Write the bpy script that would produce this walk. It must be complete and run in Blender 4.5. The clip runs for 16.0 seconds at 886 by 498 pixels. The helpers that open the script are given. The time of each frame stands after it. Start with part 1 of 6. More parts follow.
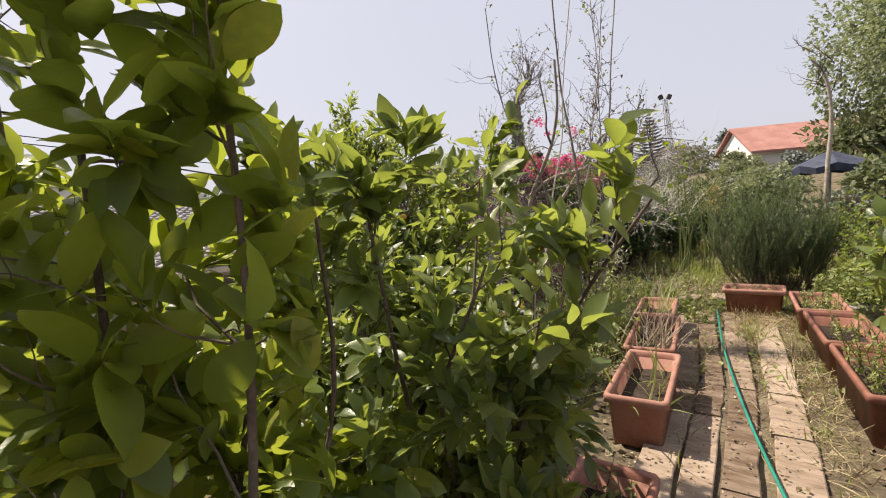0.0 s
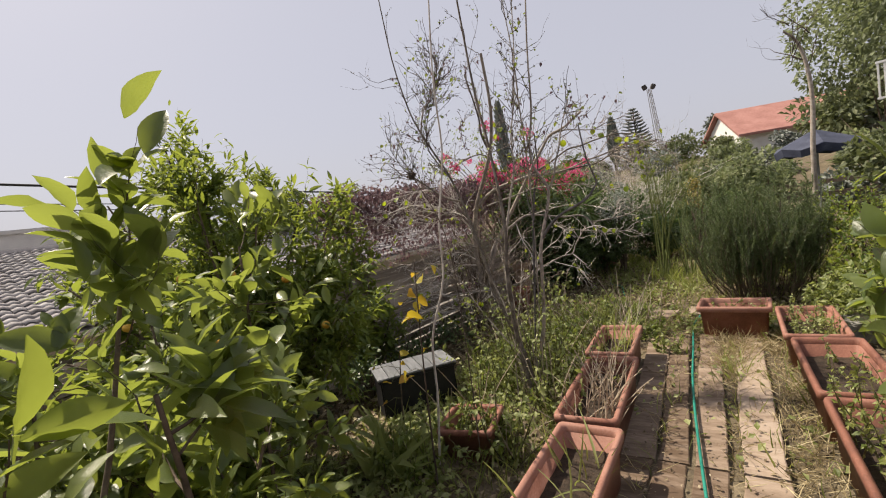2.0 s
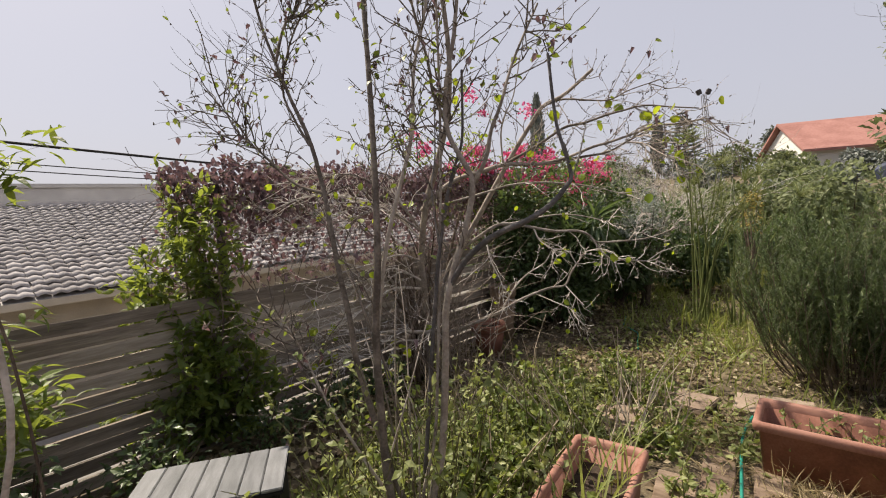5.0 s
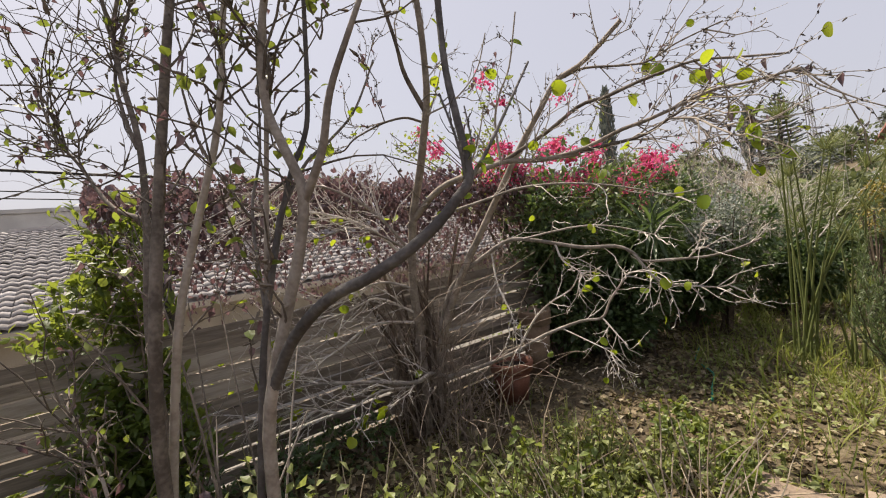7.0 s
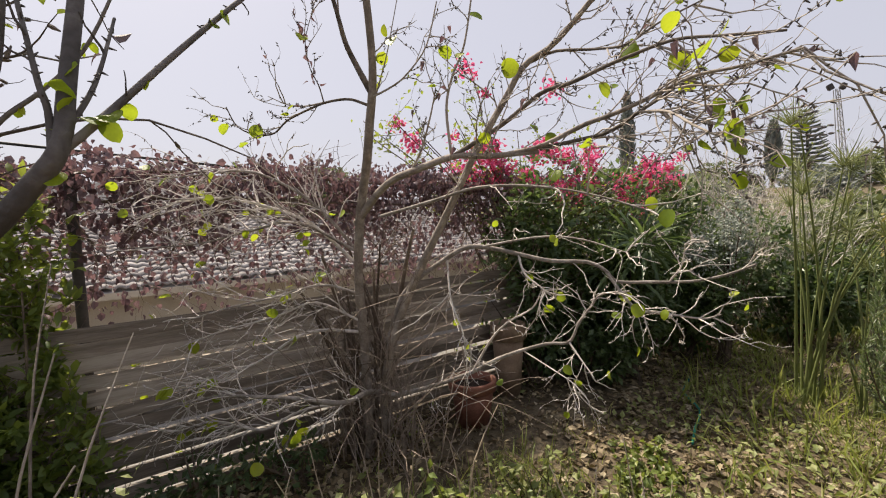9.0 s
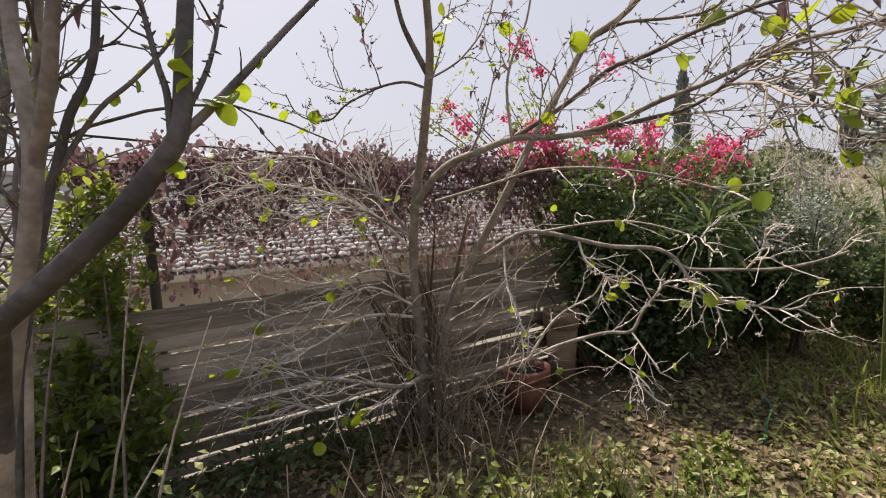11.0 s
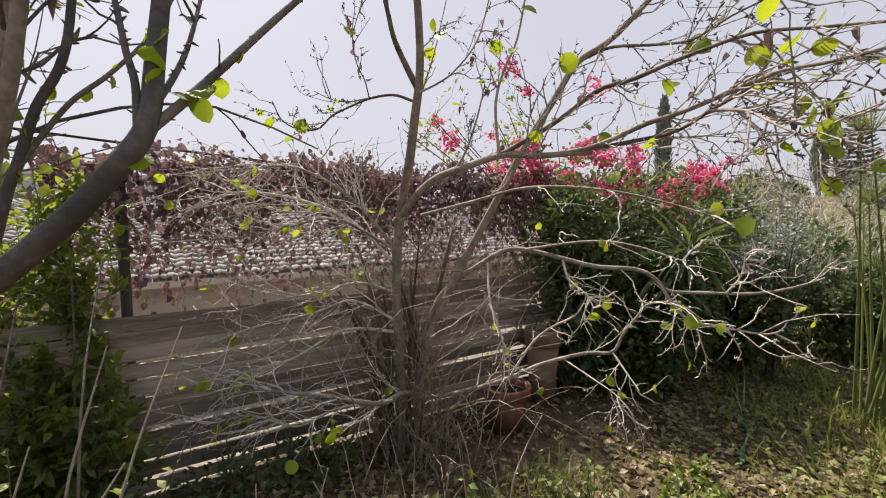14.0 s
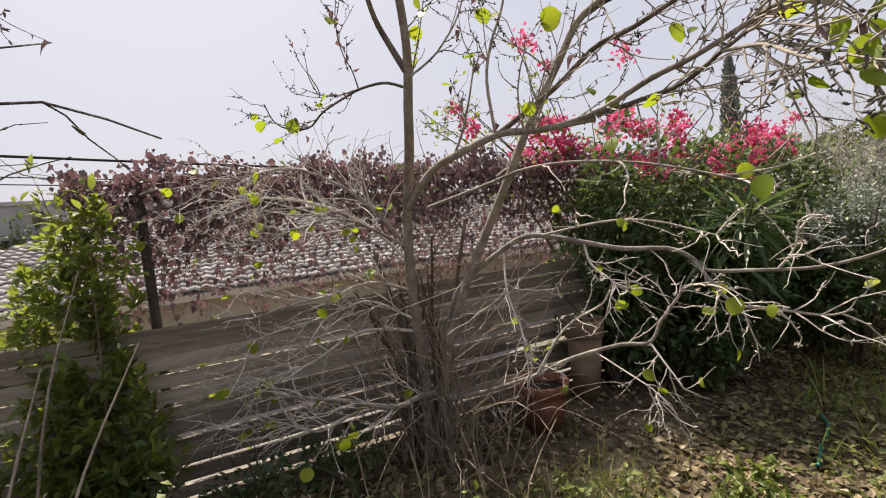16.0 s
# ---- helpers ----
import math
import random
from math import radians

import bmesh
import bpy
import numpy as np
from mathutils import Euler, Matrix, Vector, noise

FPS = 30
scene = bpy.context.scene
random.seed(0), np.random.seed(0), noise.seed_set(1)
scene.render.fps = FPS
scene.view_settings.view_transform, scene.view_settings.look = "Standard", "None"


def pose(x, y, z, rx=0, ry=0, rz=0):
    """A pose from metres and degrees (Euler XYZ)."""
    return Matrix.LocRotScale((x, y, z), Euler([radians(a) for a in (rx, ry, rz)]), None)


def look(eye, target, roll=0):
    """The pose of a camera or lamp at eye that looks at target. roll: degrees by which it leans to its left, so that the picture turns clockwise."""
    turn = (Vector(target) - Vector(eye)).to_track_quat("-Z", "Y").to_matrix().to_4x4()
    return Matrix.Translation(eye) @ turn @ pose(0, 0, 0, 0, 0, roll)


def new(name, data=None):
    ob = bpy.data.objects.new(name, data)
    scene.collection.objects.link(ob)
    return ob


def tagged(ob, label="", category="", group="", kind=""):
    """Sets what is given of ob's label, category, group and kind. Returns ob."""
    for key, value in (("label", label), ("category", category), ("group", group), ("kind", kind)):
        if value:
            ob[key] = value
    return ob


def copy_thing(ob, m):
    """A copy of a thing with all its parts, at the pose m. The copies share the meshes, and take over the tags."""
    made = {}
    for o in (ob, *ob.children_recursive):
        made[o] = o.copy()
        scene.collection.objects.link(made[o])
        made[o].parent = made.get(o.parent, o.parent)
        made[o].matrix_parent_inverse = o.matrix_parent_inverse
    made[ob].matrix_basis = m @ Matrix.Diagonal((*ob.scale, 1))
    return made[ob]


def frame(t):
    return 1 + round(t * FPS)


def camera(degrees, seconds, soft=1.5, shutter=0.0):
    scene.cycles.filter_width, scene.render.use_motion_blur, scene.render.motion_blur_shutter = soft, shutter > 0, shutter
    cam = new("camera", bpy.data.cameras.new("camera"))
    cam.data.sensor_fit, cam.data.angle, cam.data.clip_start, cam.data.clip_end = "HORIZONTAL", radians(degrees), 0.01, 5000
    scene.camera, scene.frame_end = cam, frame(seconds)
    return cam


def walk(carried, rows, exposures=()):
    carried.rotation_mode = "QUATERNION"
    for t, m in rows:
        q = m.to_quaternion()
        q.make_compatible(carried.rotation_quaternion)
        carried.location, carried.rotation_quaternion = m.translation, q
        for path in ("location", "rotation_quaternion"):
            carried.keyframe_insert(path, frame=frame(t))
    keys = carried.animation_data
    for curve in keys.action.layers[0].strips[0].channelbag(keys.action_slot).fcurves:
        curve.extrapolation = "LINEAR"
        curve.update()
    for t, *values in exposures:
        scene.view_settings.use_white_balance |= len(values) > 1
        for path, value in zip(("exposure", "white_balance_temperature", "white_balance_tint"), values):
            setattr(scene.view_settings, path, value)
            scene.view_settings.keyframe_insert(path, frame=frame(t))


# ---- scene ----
cam = camera(89.4, 16.0, 1.1)
METRES, EYE, TILT, LEAN, TURN = 5.7, 1.56, -5.5, 4.0, 0.0
ROWS = [
    (0.0, 0.0, 0.0, 0.0, -0.0, -0.0, -0.0),
    (0.5, 0.0368, 0.025, 0.0062, -4.25, -0.02, 1.02),
    (1.0, 0.0784, 0.076, 0.0282, -6.88, 1.49, 3.75),
    (1.5, 0.1213, 0.1076, 0.0395, -2.69, 1.62, 4.33),
    (2.0, 0.1548, 0.1522, 0.0425, 0.23, 0.96, 4.79),
    (2.5, 0.1759, 0.2145, 0.0503, 3.11, 0.89, 4.33),
    (3.0, 0.2049, 0.2657, 0.0581, 5.65, 0.34, 3.28),
    (3.5, 0.2274, 0.3141, 0.0587, 5.64, -1.11, 1.5),
    (4.0, 0.2373, 0.3784, 0.0612, 4.38, -1.62, -0.47),
    (4.5, 0.2666, 0.4332, 0.0678, 3.81, -0.96, -1.12),
    (5.0, 0.3133, 0.4835, 0.0797, 4.0, 0.11, -0.86),
    (7.5, 0.4199, 0.6843, 0.1106, 14.81, 0.45, -0.37),
    (8.0, 0.4471, 0.7161, 0.1141, 15.72, 0.06, -1.39),
    (8.5, 0.4559, 0.7271, 0.1168, 15.56, -0.14, -2.39),
    (9.0, 0.4519, 0.7292, 0.1154, 14.75, 0.34, -3.31),
    (9.5, 0.4473, 0.7313, 0.1163, 16.08, 0.28, -3.27),
    (10.0, 0.4429, 0.729, 0.1175, 19.9, -0.6, -2.7),
    (12.5, 0.4314, 0.7385, 0.1122, 18.98, -2.89, -4.49),
    (13.0, 0.4333, 0.7357, 0.1139, 18.21, -2.13, -5.11),
    (13.5, 0.4319, 0.7348, 0.1138, 17.48, -1.29, -5.53),
    (14.0, 0.4337, 0.7365, 0.1151, 18.06, 0.12, -5.16),
    (14.5, 0.4322, 0.7333, 0.1195, 18.78, 0.7, -4.37),
    (15.0, 0.4335, 0.738, 0.1142, 19.66, 0.9, -3.76),
    (15.5, 0.4505, 0.76, 0.1154, 22.34, -0.11, -2.73),
    (16.0, 0.4692, 0.7797, 0.1172, 25.5, -1.14, -0.95),
]
walk(cam, [(t, pose(0, 0, EYE, TILT, LEAN, TURN) @ pose(METRES * x, METRES * y, METRES * z, 90 + pitch, roll, yaw)) for t, x, y, z, yaw, pitch, roll in ROWS],
     [(0, 0.8, 6800, 11), (0.5, 0.68, 6800, 11), (1.0, 0.58, 6800, 11), (2.0, 0.52, 6800, 11), (4.0, 0.6, 6800, 11), (5.0, 0.56, 6800, 11), (8.0, 0.68, 6800, 11), (16.0, 0.7, 6800, 11)])
# ---- world, sun, exposure ----
SUN_AZ, SUN_EL = -57.0, 56.0   # degrees to the left of ahead, above the horizon
world = bpy.data.worlds.new("sky")
scene.world = world
world.use_nodes = True
wt = world.node_tree
bg = wt.nodes["Background"]
sky = wt.nodes.new("ShaderNodeTexSky")
sky.sky_type = "NISHITA"
sky.sun_disc = False
sky.sun_elevation = radians(SUN_EL)
sky.sun_rotation = radians(SUN_AZ)
sky.air_density, sky.dust_density, sky.ozone_density = 1.0, 4.0, 2.0
haze = wt.nodes.new("ShaderNodeMix")
haze.data_type = "RGBA"
haze.inputs[0].default_value = 0.72
haze.inputs[7].default_value = (7.0, 7.1, 8.2, 1)
wt.links.new(sky.outputs[0], haze.inputs[6])
wt.links.new(haze.outputs[2], bg.inputs[0])
bg.inputs[1].default_value = 0.068
sun_data = bpy.data.lights.new("sun", "SUN")
sun_data.energy, sun_data.angle, sun_data.color = 5.0, radians(0.9), (1.0, 0.91, 0.77)
sun = new("sun", sun_data)
sun_way = Vector((math.sin(radians(SUN_AZ)) * math.cos(radians(SUN_EL)), math.cos(radians(SUN_AZ)) * math.cos(radians(SUN_EL)), math.sin(radians(SUN_EL))))
sun.matrix_world = look(sun_way * 30, (0, 0, 0))

# ---- materials ----
def mat_base(name):
    m = bpy.data.materials.new(name)
    m.use_nodes = True
    nt = m.node_tree
    return m, nt, nt.nodes["Principled BSDF"]


def ramp(nt, stops):
    r = nt.nodes.new("ShaderNodeValToRGB")
    r.color_ramp.interpolation = "LINEAR"
    while len(r.color_ramp.elements) < len(stops):
        r.color_ramp.elements.new(0.5)
    for e, (p, c) in zip(r.color_ramp.elements, stops):
        e.position, e.color = p, (*c, 1)
    return r


def leaf_mat(name, stops, glow=(0.3, 0.45, 0.05), through_share=0.35, rough=0.4, per_object=False, patch=6.0):
    """Thin leaf: colour varies leaf by leaf, light passes through."""
    m, nt, p = mat_base(name)
    n, l = nt.nodes, nt.links
    src = n.new("ShaderNodeObjectInfo").outputs["Random"] if per_object else n.new("ShaderNodeNewGeometry").outputs["Random Per Island"]
    tc = n.new("ShaderNodeTexCoord")
    no = n.new("ShaderNodeTexNoise")
    no.inputs["Scale"].default_value = patch
    l.new(tc.outputs["Object"], no.inputs["Vector"])
    add = n.new("ShaderNodeMath"); add.operation = "MULTIPLY_ADD"
    l.new(no.outputs[0], add.inputs[0]); add.inputs[1].default_value = 0.5
    sc = n.new("ShaderNodeMath"); sc.operation = "MULTIPLY"; sc.inputs[1].default_value = 0.75
    l.new(src, sc.inputs[0]); l.new(sc.outputs[0], add.inputs[2])
    sub = n.new("ShaderNodeMath"); sub.operation = "SUBTRACT"; sub.inputs[1].default_value = 0.12
    l.new(add.outputs[0], sub.inputs[0])
    r = ramp(nt, stops)
    l.new(sub.outputs[0], r.inputs[0])
    fine = n.new("ShaderNodeTexNoise"); fine.inputs["Scale"].default_value = 90.0
    l.new(tc.outputs["Object"], fine.inputs["Vector"])
    bump = n.new("ShaderNodeBump"); bump.inputs["Strength"].default_value = 0.15; bump.inputs["Distance"].default_value = 0.01
    l.new(fine.outputs[0], bump.inputs["Height"]); l.new(bump.outputs[0], p.inputs["Normal"])
    l.new(r.outputs[0], p.inputs["Base Color"])
    p.inputs["Roughness"].default_value = rough
    p.inputs["Specular IOR Level"].default_value = 0.45
    tr = n.new("ShaderNodeBsdfTranslucent")
    mixc = n.new("ShaderNodeMix"); mixc.data_type = "RGBA"; mixc.inputs[0].default_value = 0.6
    l.new(r.outputs[0], mixc.inputs[6]); mixc.inputs[7].default_value = (*glow, 1)
    l.new(mixc.outputs[2], tr.inputs[0])
    mx = n.new("ShaderNodeMixShader"); mx.inputs[0].default_value = through_share
    l.new(p.outputs[0], mx.inputs[1]); l.new(tr.outputs[0], mx.inputs[2])
    l.new(mx.outputs[0], n["Material Output"].inputs["Surface"])
    return m


def rough_mat(name, stops, scale=8.0, rough=0.85, bump=0.3, dist=0.01, stretch=(1, 1, 1), fine=60.0, vary=0.25, spec=0.3, coords="Object"):
    """A solid surface: noise at two scales through a ramp, bump, and a shade of its own for each object."""
    m, nt, p = mat_base(name)
    n, l = nt.nodes, nt.links
    tc = n.new("ShaderNodeTexCoord"); mp = n.new("ShaderNodeMapping")
    mp.inputs["Scale"].default_value = stretch
    l.new(tc.outputs[coords], mp.inputs["Vector"])
    a = n.new("ShaderNodeTexNoise"); a.inputs["Scale"].default_value = scale; a.inputs["Detail"].default_value = 6
    b = n.new("ShaderNodeTexNoise"); b.inputs["Scale"].default_value = fine; b.inputs["Detail"].default_value = 4
    info = n.new("ShaderNodeObjectInfo")
    off = n.new("ShaderNodeVectorMath"); off.operation = "ADD"
    k = n.new("ShaderNodeMath"); k.operation = "MULTIPLY"; k.inputs[1].default_value = 37.0
    l.new(info.outputs["Random"], k.inputs[0]); l.new(mp.outputs[0], off.inputs[0]); l.new(k.outputs[0], off.inputs[1])
    l.new(off.outputs[0], a.inputs["Vector"]); l.new(off.outputs[0], b.inputs["Vector"])
    mx = n.new("ShaderNodeMath"); mx.operation = "MULTIPLY_ADD"; mx.inputs[1].default_value = 0.4
    l.new(b.outputs[0], mx.inputs[0])
    h = n.new("ShaderNodeMath"); h.operation = "MULTIPLY"; h.inputs[1].default_value = 0.75
    l.new(a.outputs[0], h.inputs[0]); l.new(h.outputs[0], mx.inputs[2])
    v = n.new("ShaderNodeMath"); v.operation = "MULTIPLY_ADD"; v.inputs[1].default_value = vary
    l.new(info.outputs["Random"], v.inputs[0]); l.new(mx.outputs[0], v.inputs[2])
    s = n.new("ShaderNodeMath"); s.operation = "SUBTRACT"; s.inputs[1].default_value = vary * 0.5 + 0.07
    l.new(v.outputs[0], s.inputs[0])
    r = ramp(nt, stops)
    l.new(s.outputs[0], r.inputs[0]); l.new(r.outputs[0], p.inputs["Base Color"])
    bp = n.new("ShaderNodeBump"); bp.inputs["Strength"].default_value = bump; bp.inputs["Distance"].default_value = dist
    l.new(mx.outputs[0], bp.inputs["Height"]); l.new(bp.outputs[0], p.inputs["Normal"])
    p.inputs["Roughness"].default_value = rough
    p.inputs["Specular IOR Level"].default_value = spec
    return m


M_SOIL = rough_mat("soil_and_litter", [(0.25, (0.04, 0.031, 0.021)), (0.5, (0.095, 0.074, 0.049)), (0.62, (0.14, 0.113, 0.072)), (0.8, (0.23, 0.185, 0.125))], 3.5, 0.95, 0.8, 0.03, fine=45)
M_POTSOIL = rough_mat("potting_soil", [(0.3, (0.02, 0.015, 0.011)), (0.7, (0.07, 0.05, 0.035))], 25, 0.95, 0.8, 0.02, fine=120)
M_TERRA = rough_mat("terracotta_plastic", [(0.22, (0.125, 0.053, 0.037)), (0.48, (0.225, 0.095, 0.066)), (0.75, (0.32, 0.165, 0.125))], 6, 0.65, 0.15, 0.006, fine=90, vary=0.45)
M_PLANK = rough_mat("weathered_plank", [(0.22, (0.1, 0.066, 0.043)), (0.45, (0.205, 0.15, 0.11)), (0.6, (0.28, 0.212, 0.16)), (0.78, (0.36, 0.285, 0.225))], 3.2, 0.9, 0.5, 0.012, stretch=(1, 3.5, 1), fine=16, vary=0.5)
M_SLAT = rough_mat("fence_board_wood", [(0.25, (0.12, 0.097, 0.077)), (0.55, (0.26, 0.217, 0.178)), (0.8, (0.42, 0.365, 0.31))], 2.5, 0.85, 0.4, 0.01, stretch=(1, 10, 10), fine=12, vary=0.5)
M_BARK_GREY = rough_mat("pale_grey_bark", [(0.22, (0.19, 0.165, 0.145)), (0.5, (0.44, 0.395, 0.36)), (0.78, (0.68, 0.63, 0.585))], 14, 0.85, 0.7, 0.012, fine=90, vary=0.5)
# bark colour darkened to paint in backlight
M_BARK_BACKLIT = rough_mat("backlit_bark", [(0.25, (0.04, 0.036, 0.035)), (0.55, (0.095, 0.086, 0.083)), (0.8, (0.2, 0.183, 0.172))], 14, 0.85, 0.8, 0.012, fine=90, vary=0.5)
M_BARK_PALE = rough_mat("grey_tan_bark", [(0.22, (0.09, 0.073, 0.06)), (0.5, (0.235, 0.197, 0.165)), (0.78, (0.42, 0.37, 0.32))], 14, 0.85, 0.7, 0.01, fine=90, vary=0.5)
M_BARK_BROWN = rough_mat("brown_bark", [(0.3, (0.055, 0.04, 0.03)), (0.6, (0.14, 0.105, 0.08)), (0.8, (0.22, 0.18, 0.14))], 16, 0.85, 0.5, 0.008, fine=90)
M_DRYTWIG = rough_mat("dry_cream_twig", [(0.25, (0.22, 0.17, 0.12)), (0.55, (0.4, 0.33, 0.25)), (0.8, (0.55, 0.48, 0.38))], 14, 0.85, 0.3, 0.005, fine=90)
M_WHIP = rough_mat("dry_brown_whip", [(0.25, (0.15, 0.112, 0.09)), (0.55, (0.33, 0.27, 0.225)), (0.8, (0.5, 0.43, 0.37))], 14, 0.85, 0.3, 0.005, fine=90)
M_STEM = rough_mat("green_brown_stem", [(0.3, (0.06, 0.055, 0.025)), (0.7, (0.16, 0.15, 0.07))], 20, 0.7, 0.3, 0.004)
M_DRY = leaf_mat("dry_straw", [(0.2, (0.2, 0.15, 0.075)), (0.55, (0.36, 0.29, 0.16)), (0.85, (0.5, 0.43, 0.27))], (0.5, 0.38, 0.16), 0.2, 0.7)
M_LITTER = leaf_mat("fallen_leaves", [(0.15, (0.06, 0.04, 0.022)), (0.45, (0.16, 0.118, 0.07)), (0.75, (0.3, 0.24, 0.15)), (0.95, (0.44, 0.385, 0.28))], (0.35, 0.26, 0.1), 0.15, 0.75)
M_LEMON = leaf_mat("lemon_leaf", [(0.1, (0.042, 0.066, 0.014)), (0.5, (0.1, 0.14, 0.026)), (0.8, (0.16, 0.195, 0.034)), (0.95, (0.28, 0.26, 0.04))], (0.6, 0.68, 0.07), 0.44, 0.34)
M_LEMON_P = leaf_mat("lemon_leaf_single", [(0.1, (0.045, 0.07, 0.014)), (0.5, (0.105, 0.148, 0.026)), (0.8, (0.17, 0.2, 0.034)), (0.95, (0.3, 0.275, 0.04))], (0.62, 0.7, 0.07), 0.44, 0.32, True)
M_LOQ = leaf_mat("long_leaf", [(0.1, (0.046, 0.069, 0.024)), (0.5, (0.102, 0.14, 0.045)), (0.9, (0.18, 0.212, 0.072))], (0.5, 0.58, 0.08), 0.43, 0.36)
M_LOQ_P = leaf_mat("long_leaf_single", [(0.1, (0.05, 0.073, 0.026)), (0.5, (0.11, 0.148, 0.048)), (0.9, (0.195, 0.23, 0.077))], (0.53, 0.61, 0.08), 0.45, 0.34, True)
M_MAND = leaf_mat("mandarin_leaf", [(0.1, (0.04, 0.068, 0.02)), (0.5, (0.09, 0.135, 0.035)), (0.8, (0.15, 0.2, 0.046)), (1.0, (0.26, 0.28, 0.06))], (0.5, 0.58, 0.07), 0.42, 0.5)
M_ROSE = leaf_mat("rosemary_needle", [(0.1, (0.035, 0.055, 0.024)), (0.5, (0.08, 0.115, 0.048)), (0.9, (0.17, 0.205, 0.105))], (0.22, 0.3, 0.08), 0.3, 0.5, patch=3.0)
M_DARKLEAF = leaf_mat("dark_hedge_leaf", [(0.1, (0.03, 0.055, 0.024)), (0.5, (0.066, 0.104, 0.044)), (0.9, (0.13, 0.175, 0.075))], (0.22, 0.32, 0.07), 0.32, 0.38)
M_BOUG = leaf_mat("bougainvillea_bract", [(0.1, (0.42, 0.04, 0.08)), (0.45, (0.62, 0.08, 0.16)), (0.75, (0.72, 0.12, 0.4)), (1.0, (0.72, 0.2, 0.22))], (0.85, 0.16, 0.34), 0.42, 0.6, patch=1.6)
M_VINE = leaf_mat("wine_red_vine_leaf", [(0.1, (0.06, 0.042, 0.048)), (0.5, (0.13, 0.094, 0.102)), (0.9, (0.25, 0.195, 0.2))], (0.3, 0.15, 0.16), 0.3, 0.6)
M_ROUND = leaf_mat("round_yellow_green_leaf", [(0.1, (0.1, 0.17, 0.015)), (0.5, (0.2, 0.29, 0.02)), (0.9, (0.36, 0.4, 0.03))], (0.5, 0.6, 0.03), 0.5, 0.42, True)
M_SMALL = leaf_mat("small_twig_leaf", [(0.1, (0.06, 0.09, 0.02)), (0.5, (0.13, 0.18, 0.04)), (0.9, (0.24, 0.27, 0.06))], (0.35, 0.42, 0.05), 0.35, 0.45)
M_WEED = leaf_mat("weed_leaf", [(0.1, (0.1, 0.125, 0.04)), (0.5, (0.21, 0.245, 0.085)), (0.9, (0.38, 0.4, 0.18))], (0.4, 0.46, 0.08), 0.4, 0.5)
M_GRASS = leaf_mat("grass_blade", [(0.1, (0.085, 0.12, 0.028)), (0.5, (0.18, 0.22, 0.055)), (0.8, (0.31, 0.31, 0.11)), (1.0, (0.43, 0.38, 0.19))], (0.42, 0.48, 0.08), 0.4, 0.5, patch=1.2)
M_SILVER = leaf_mat("silver_leaf", [(0.2, (0.16, 0.19, 0.16)), (0.6, (0.3, 0.33, 0.29)), (0.9, (0.45, 0.47, 0.42))], (0.3, 0.35, 0.28), 0.2, 0.6)
M_YELLOW = leaf_mat("yellow_autumn_leaf", [(0.1, (0.3, 0.26, 0.03)), (0.5, (0.55, 0.42, 0.04)), (0.9, (0.62, 0.33, 0.06))], (0.7, 0.5, 0.04), 0.45, 0.5, True)
M_YELLOWING = leaf_mat("yellowing_leaf", [(0.1, (0.16, 0.14, 0.04)), (0.5, (0.3, 0.25, 0.06)), (0.9, (0.42, 0.3, 0.1))], (0.42, 0.34, 0.07), 0.3, 0.6)
M_PAP = leaf_mat("papyrus_ray", [(0.1, (0.09, 0.125, 0.04)), (0.6, (0.18, 0.21, 0.075)), (0.9, (0.29, 0.28, 0.13))], (0.3, 0.34, 0.1), 0.28, 0.5)
M_FAR = leaf_mat("distant_foliage", [(0.1, (0.045, 0.06, 0.03)), (0.5, (0.09, 0.11, 0.05)), (0.9, (0.17, 0.18, 0.09))], (0.25, 0.3, 0.1), 0.25, 0.7, patch=0.7)
# dark far foliage, its colour lightened and greyed to paint in haze
M_FARHAZED = leaf_mat("hazed_conifer", [(0.1, (0.12, 0.135, 0.13)), (0.5, (0.18, 0.2, 0.185)), (0.9, (0.26, 0.275, 0.245))], (0.2, 0.24, 0.16), 0.15, 0.85, patch=0.7)
M_BIG = leaf_mat("feathery_tree_leaf", [(0.1, (0.085, 0.105, 0.055)), (0.5, (0.16, 0.19, 0.1)), (0.9, (0.27, 0.295, 0.165))], (0.36, 0.42, 0.18), 0.38, 0.6, patch=1.0)
M_FRUIT = rough_mat("mandarin_peel", [(0.3, (0.4, 0.2, 0.02)), (0.7, (0.58, 0.34, 0.05))], 9, 0.45, 0.3, 0.004, fine=150)
M_HOSE = rough_mat("green_rubber_hose", [(0.3, (0.0, 0.11, 0.085)), (0.7, (0.02, 0.22, 0.165))], 8, 0.55, 0.1, 0.003, spec=0.3)
M_BLACK = rough_mat("black_plastic", [(0.3, (0.008, 0.008, 0.009)), (0.7, (0.022, 0.022, 0.024))], 10, 0.55, 0.15, 0.004)
M_GREYTOP = rough_mat("grey_slatted_lid", [(0.3, (0.1, 0.105, 0.112)), (0.55, (0.16, 0.165, 0.175)), (0.8, (0.23, 0.235, 0.25))], 5, 0.5, 0.2, 0.004, stretch=(6, 1, 1))
M_TILE = rough_mat("weathered_roof_tile", [(0.3, (0.22, 0.2, 0.19)), (0.55, (0.4, 0.37, 0.355)), (0.8, (0.56, 0.525, 0.505))], 5, 0.8, 0.4, 0.01, fine=40, vary=0.4)
M_WALLB = rough_mat("beige_render_wall", [(0.3, (0.4, 0.35, 0.28)), (0.7, (0.55, 0.49, 0.4))], 2, 0.9, 0.2, 0.01)
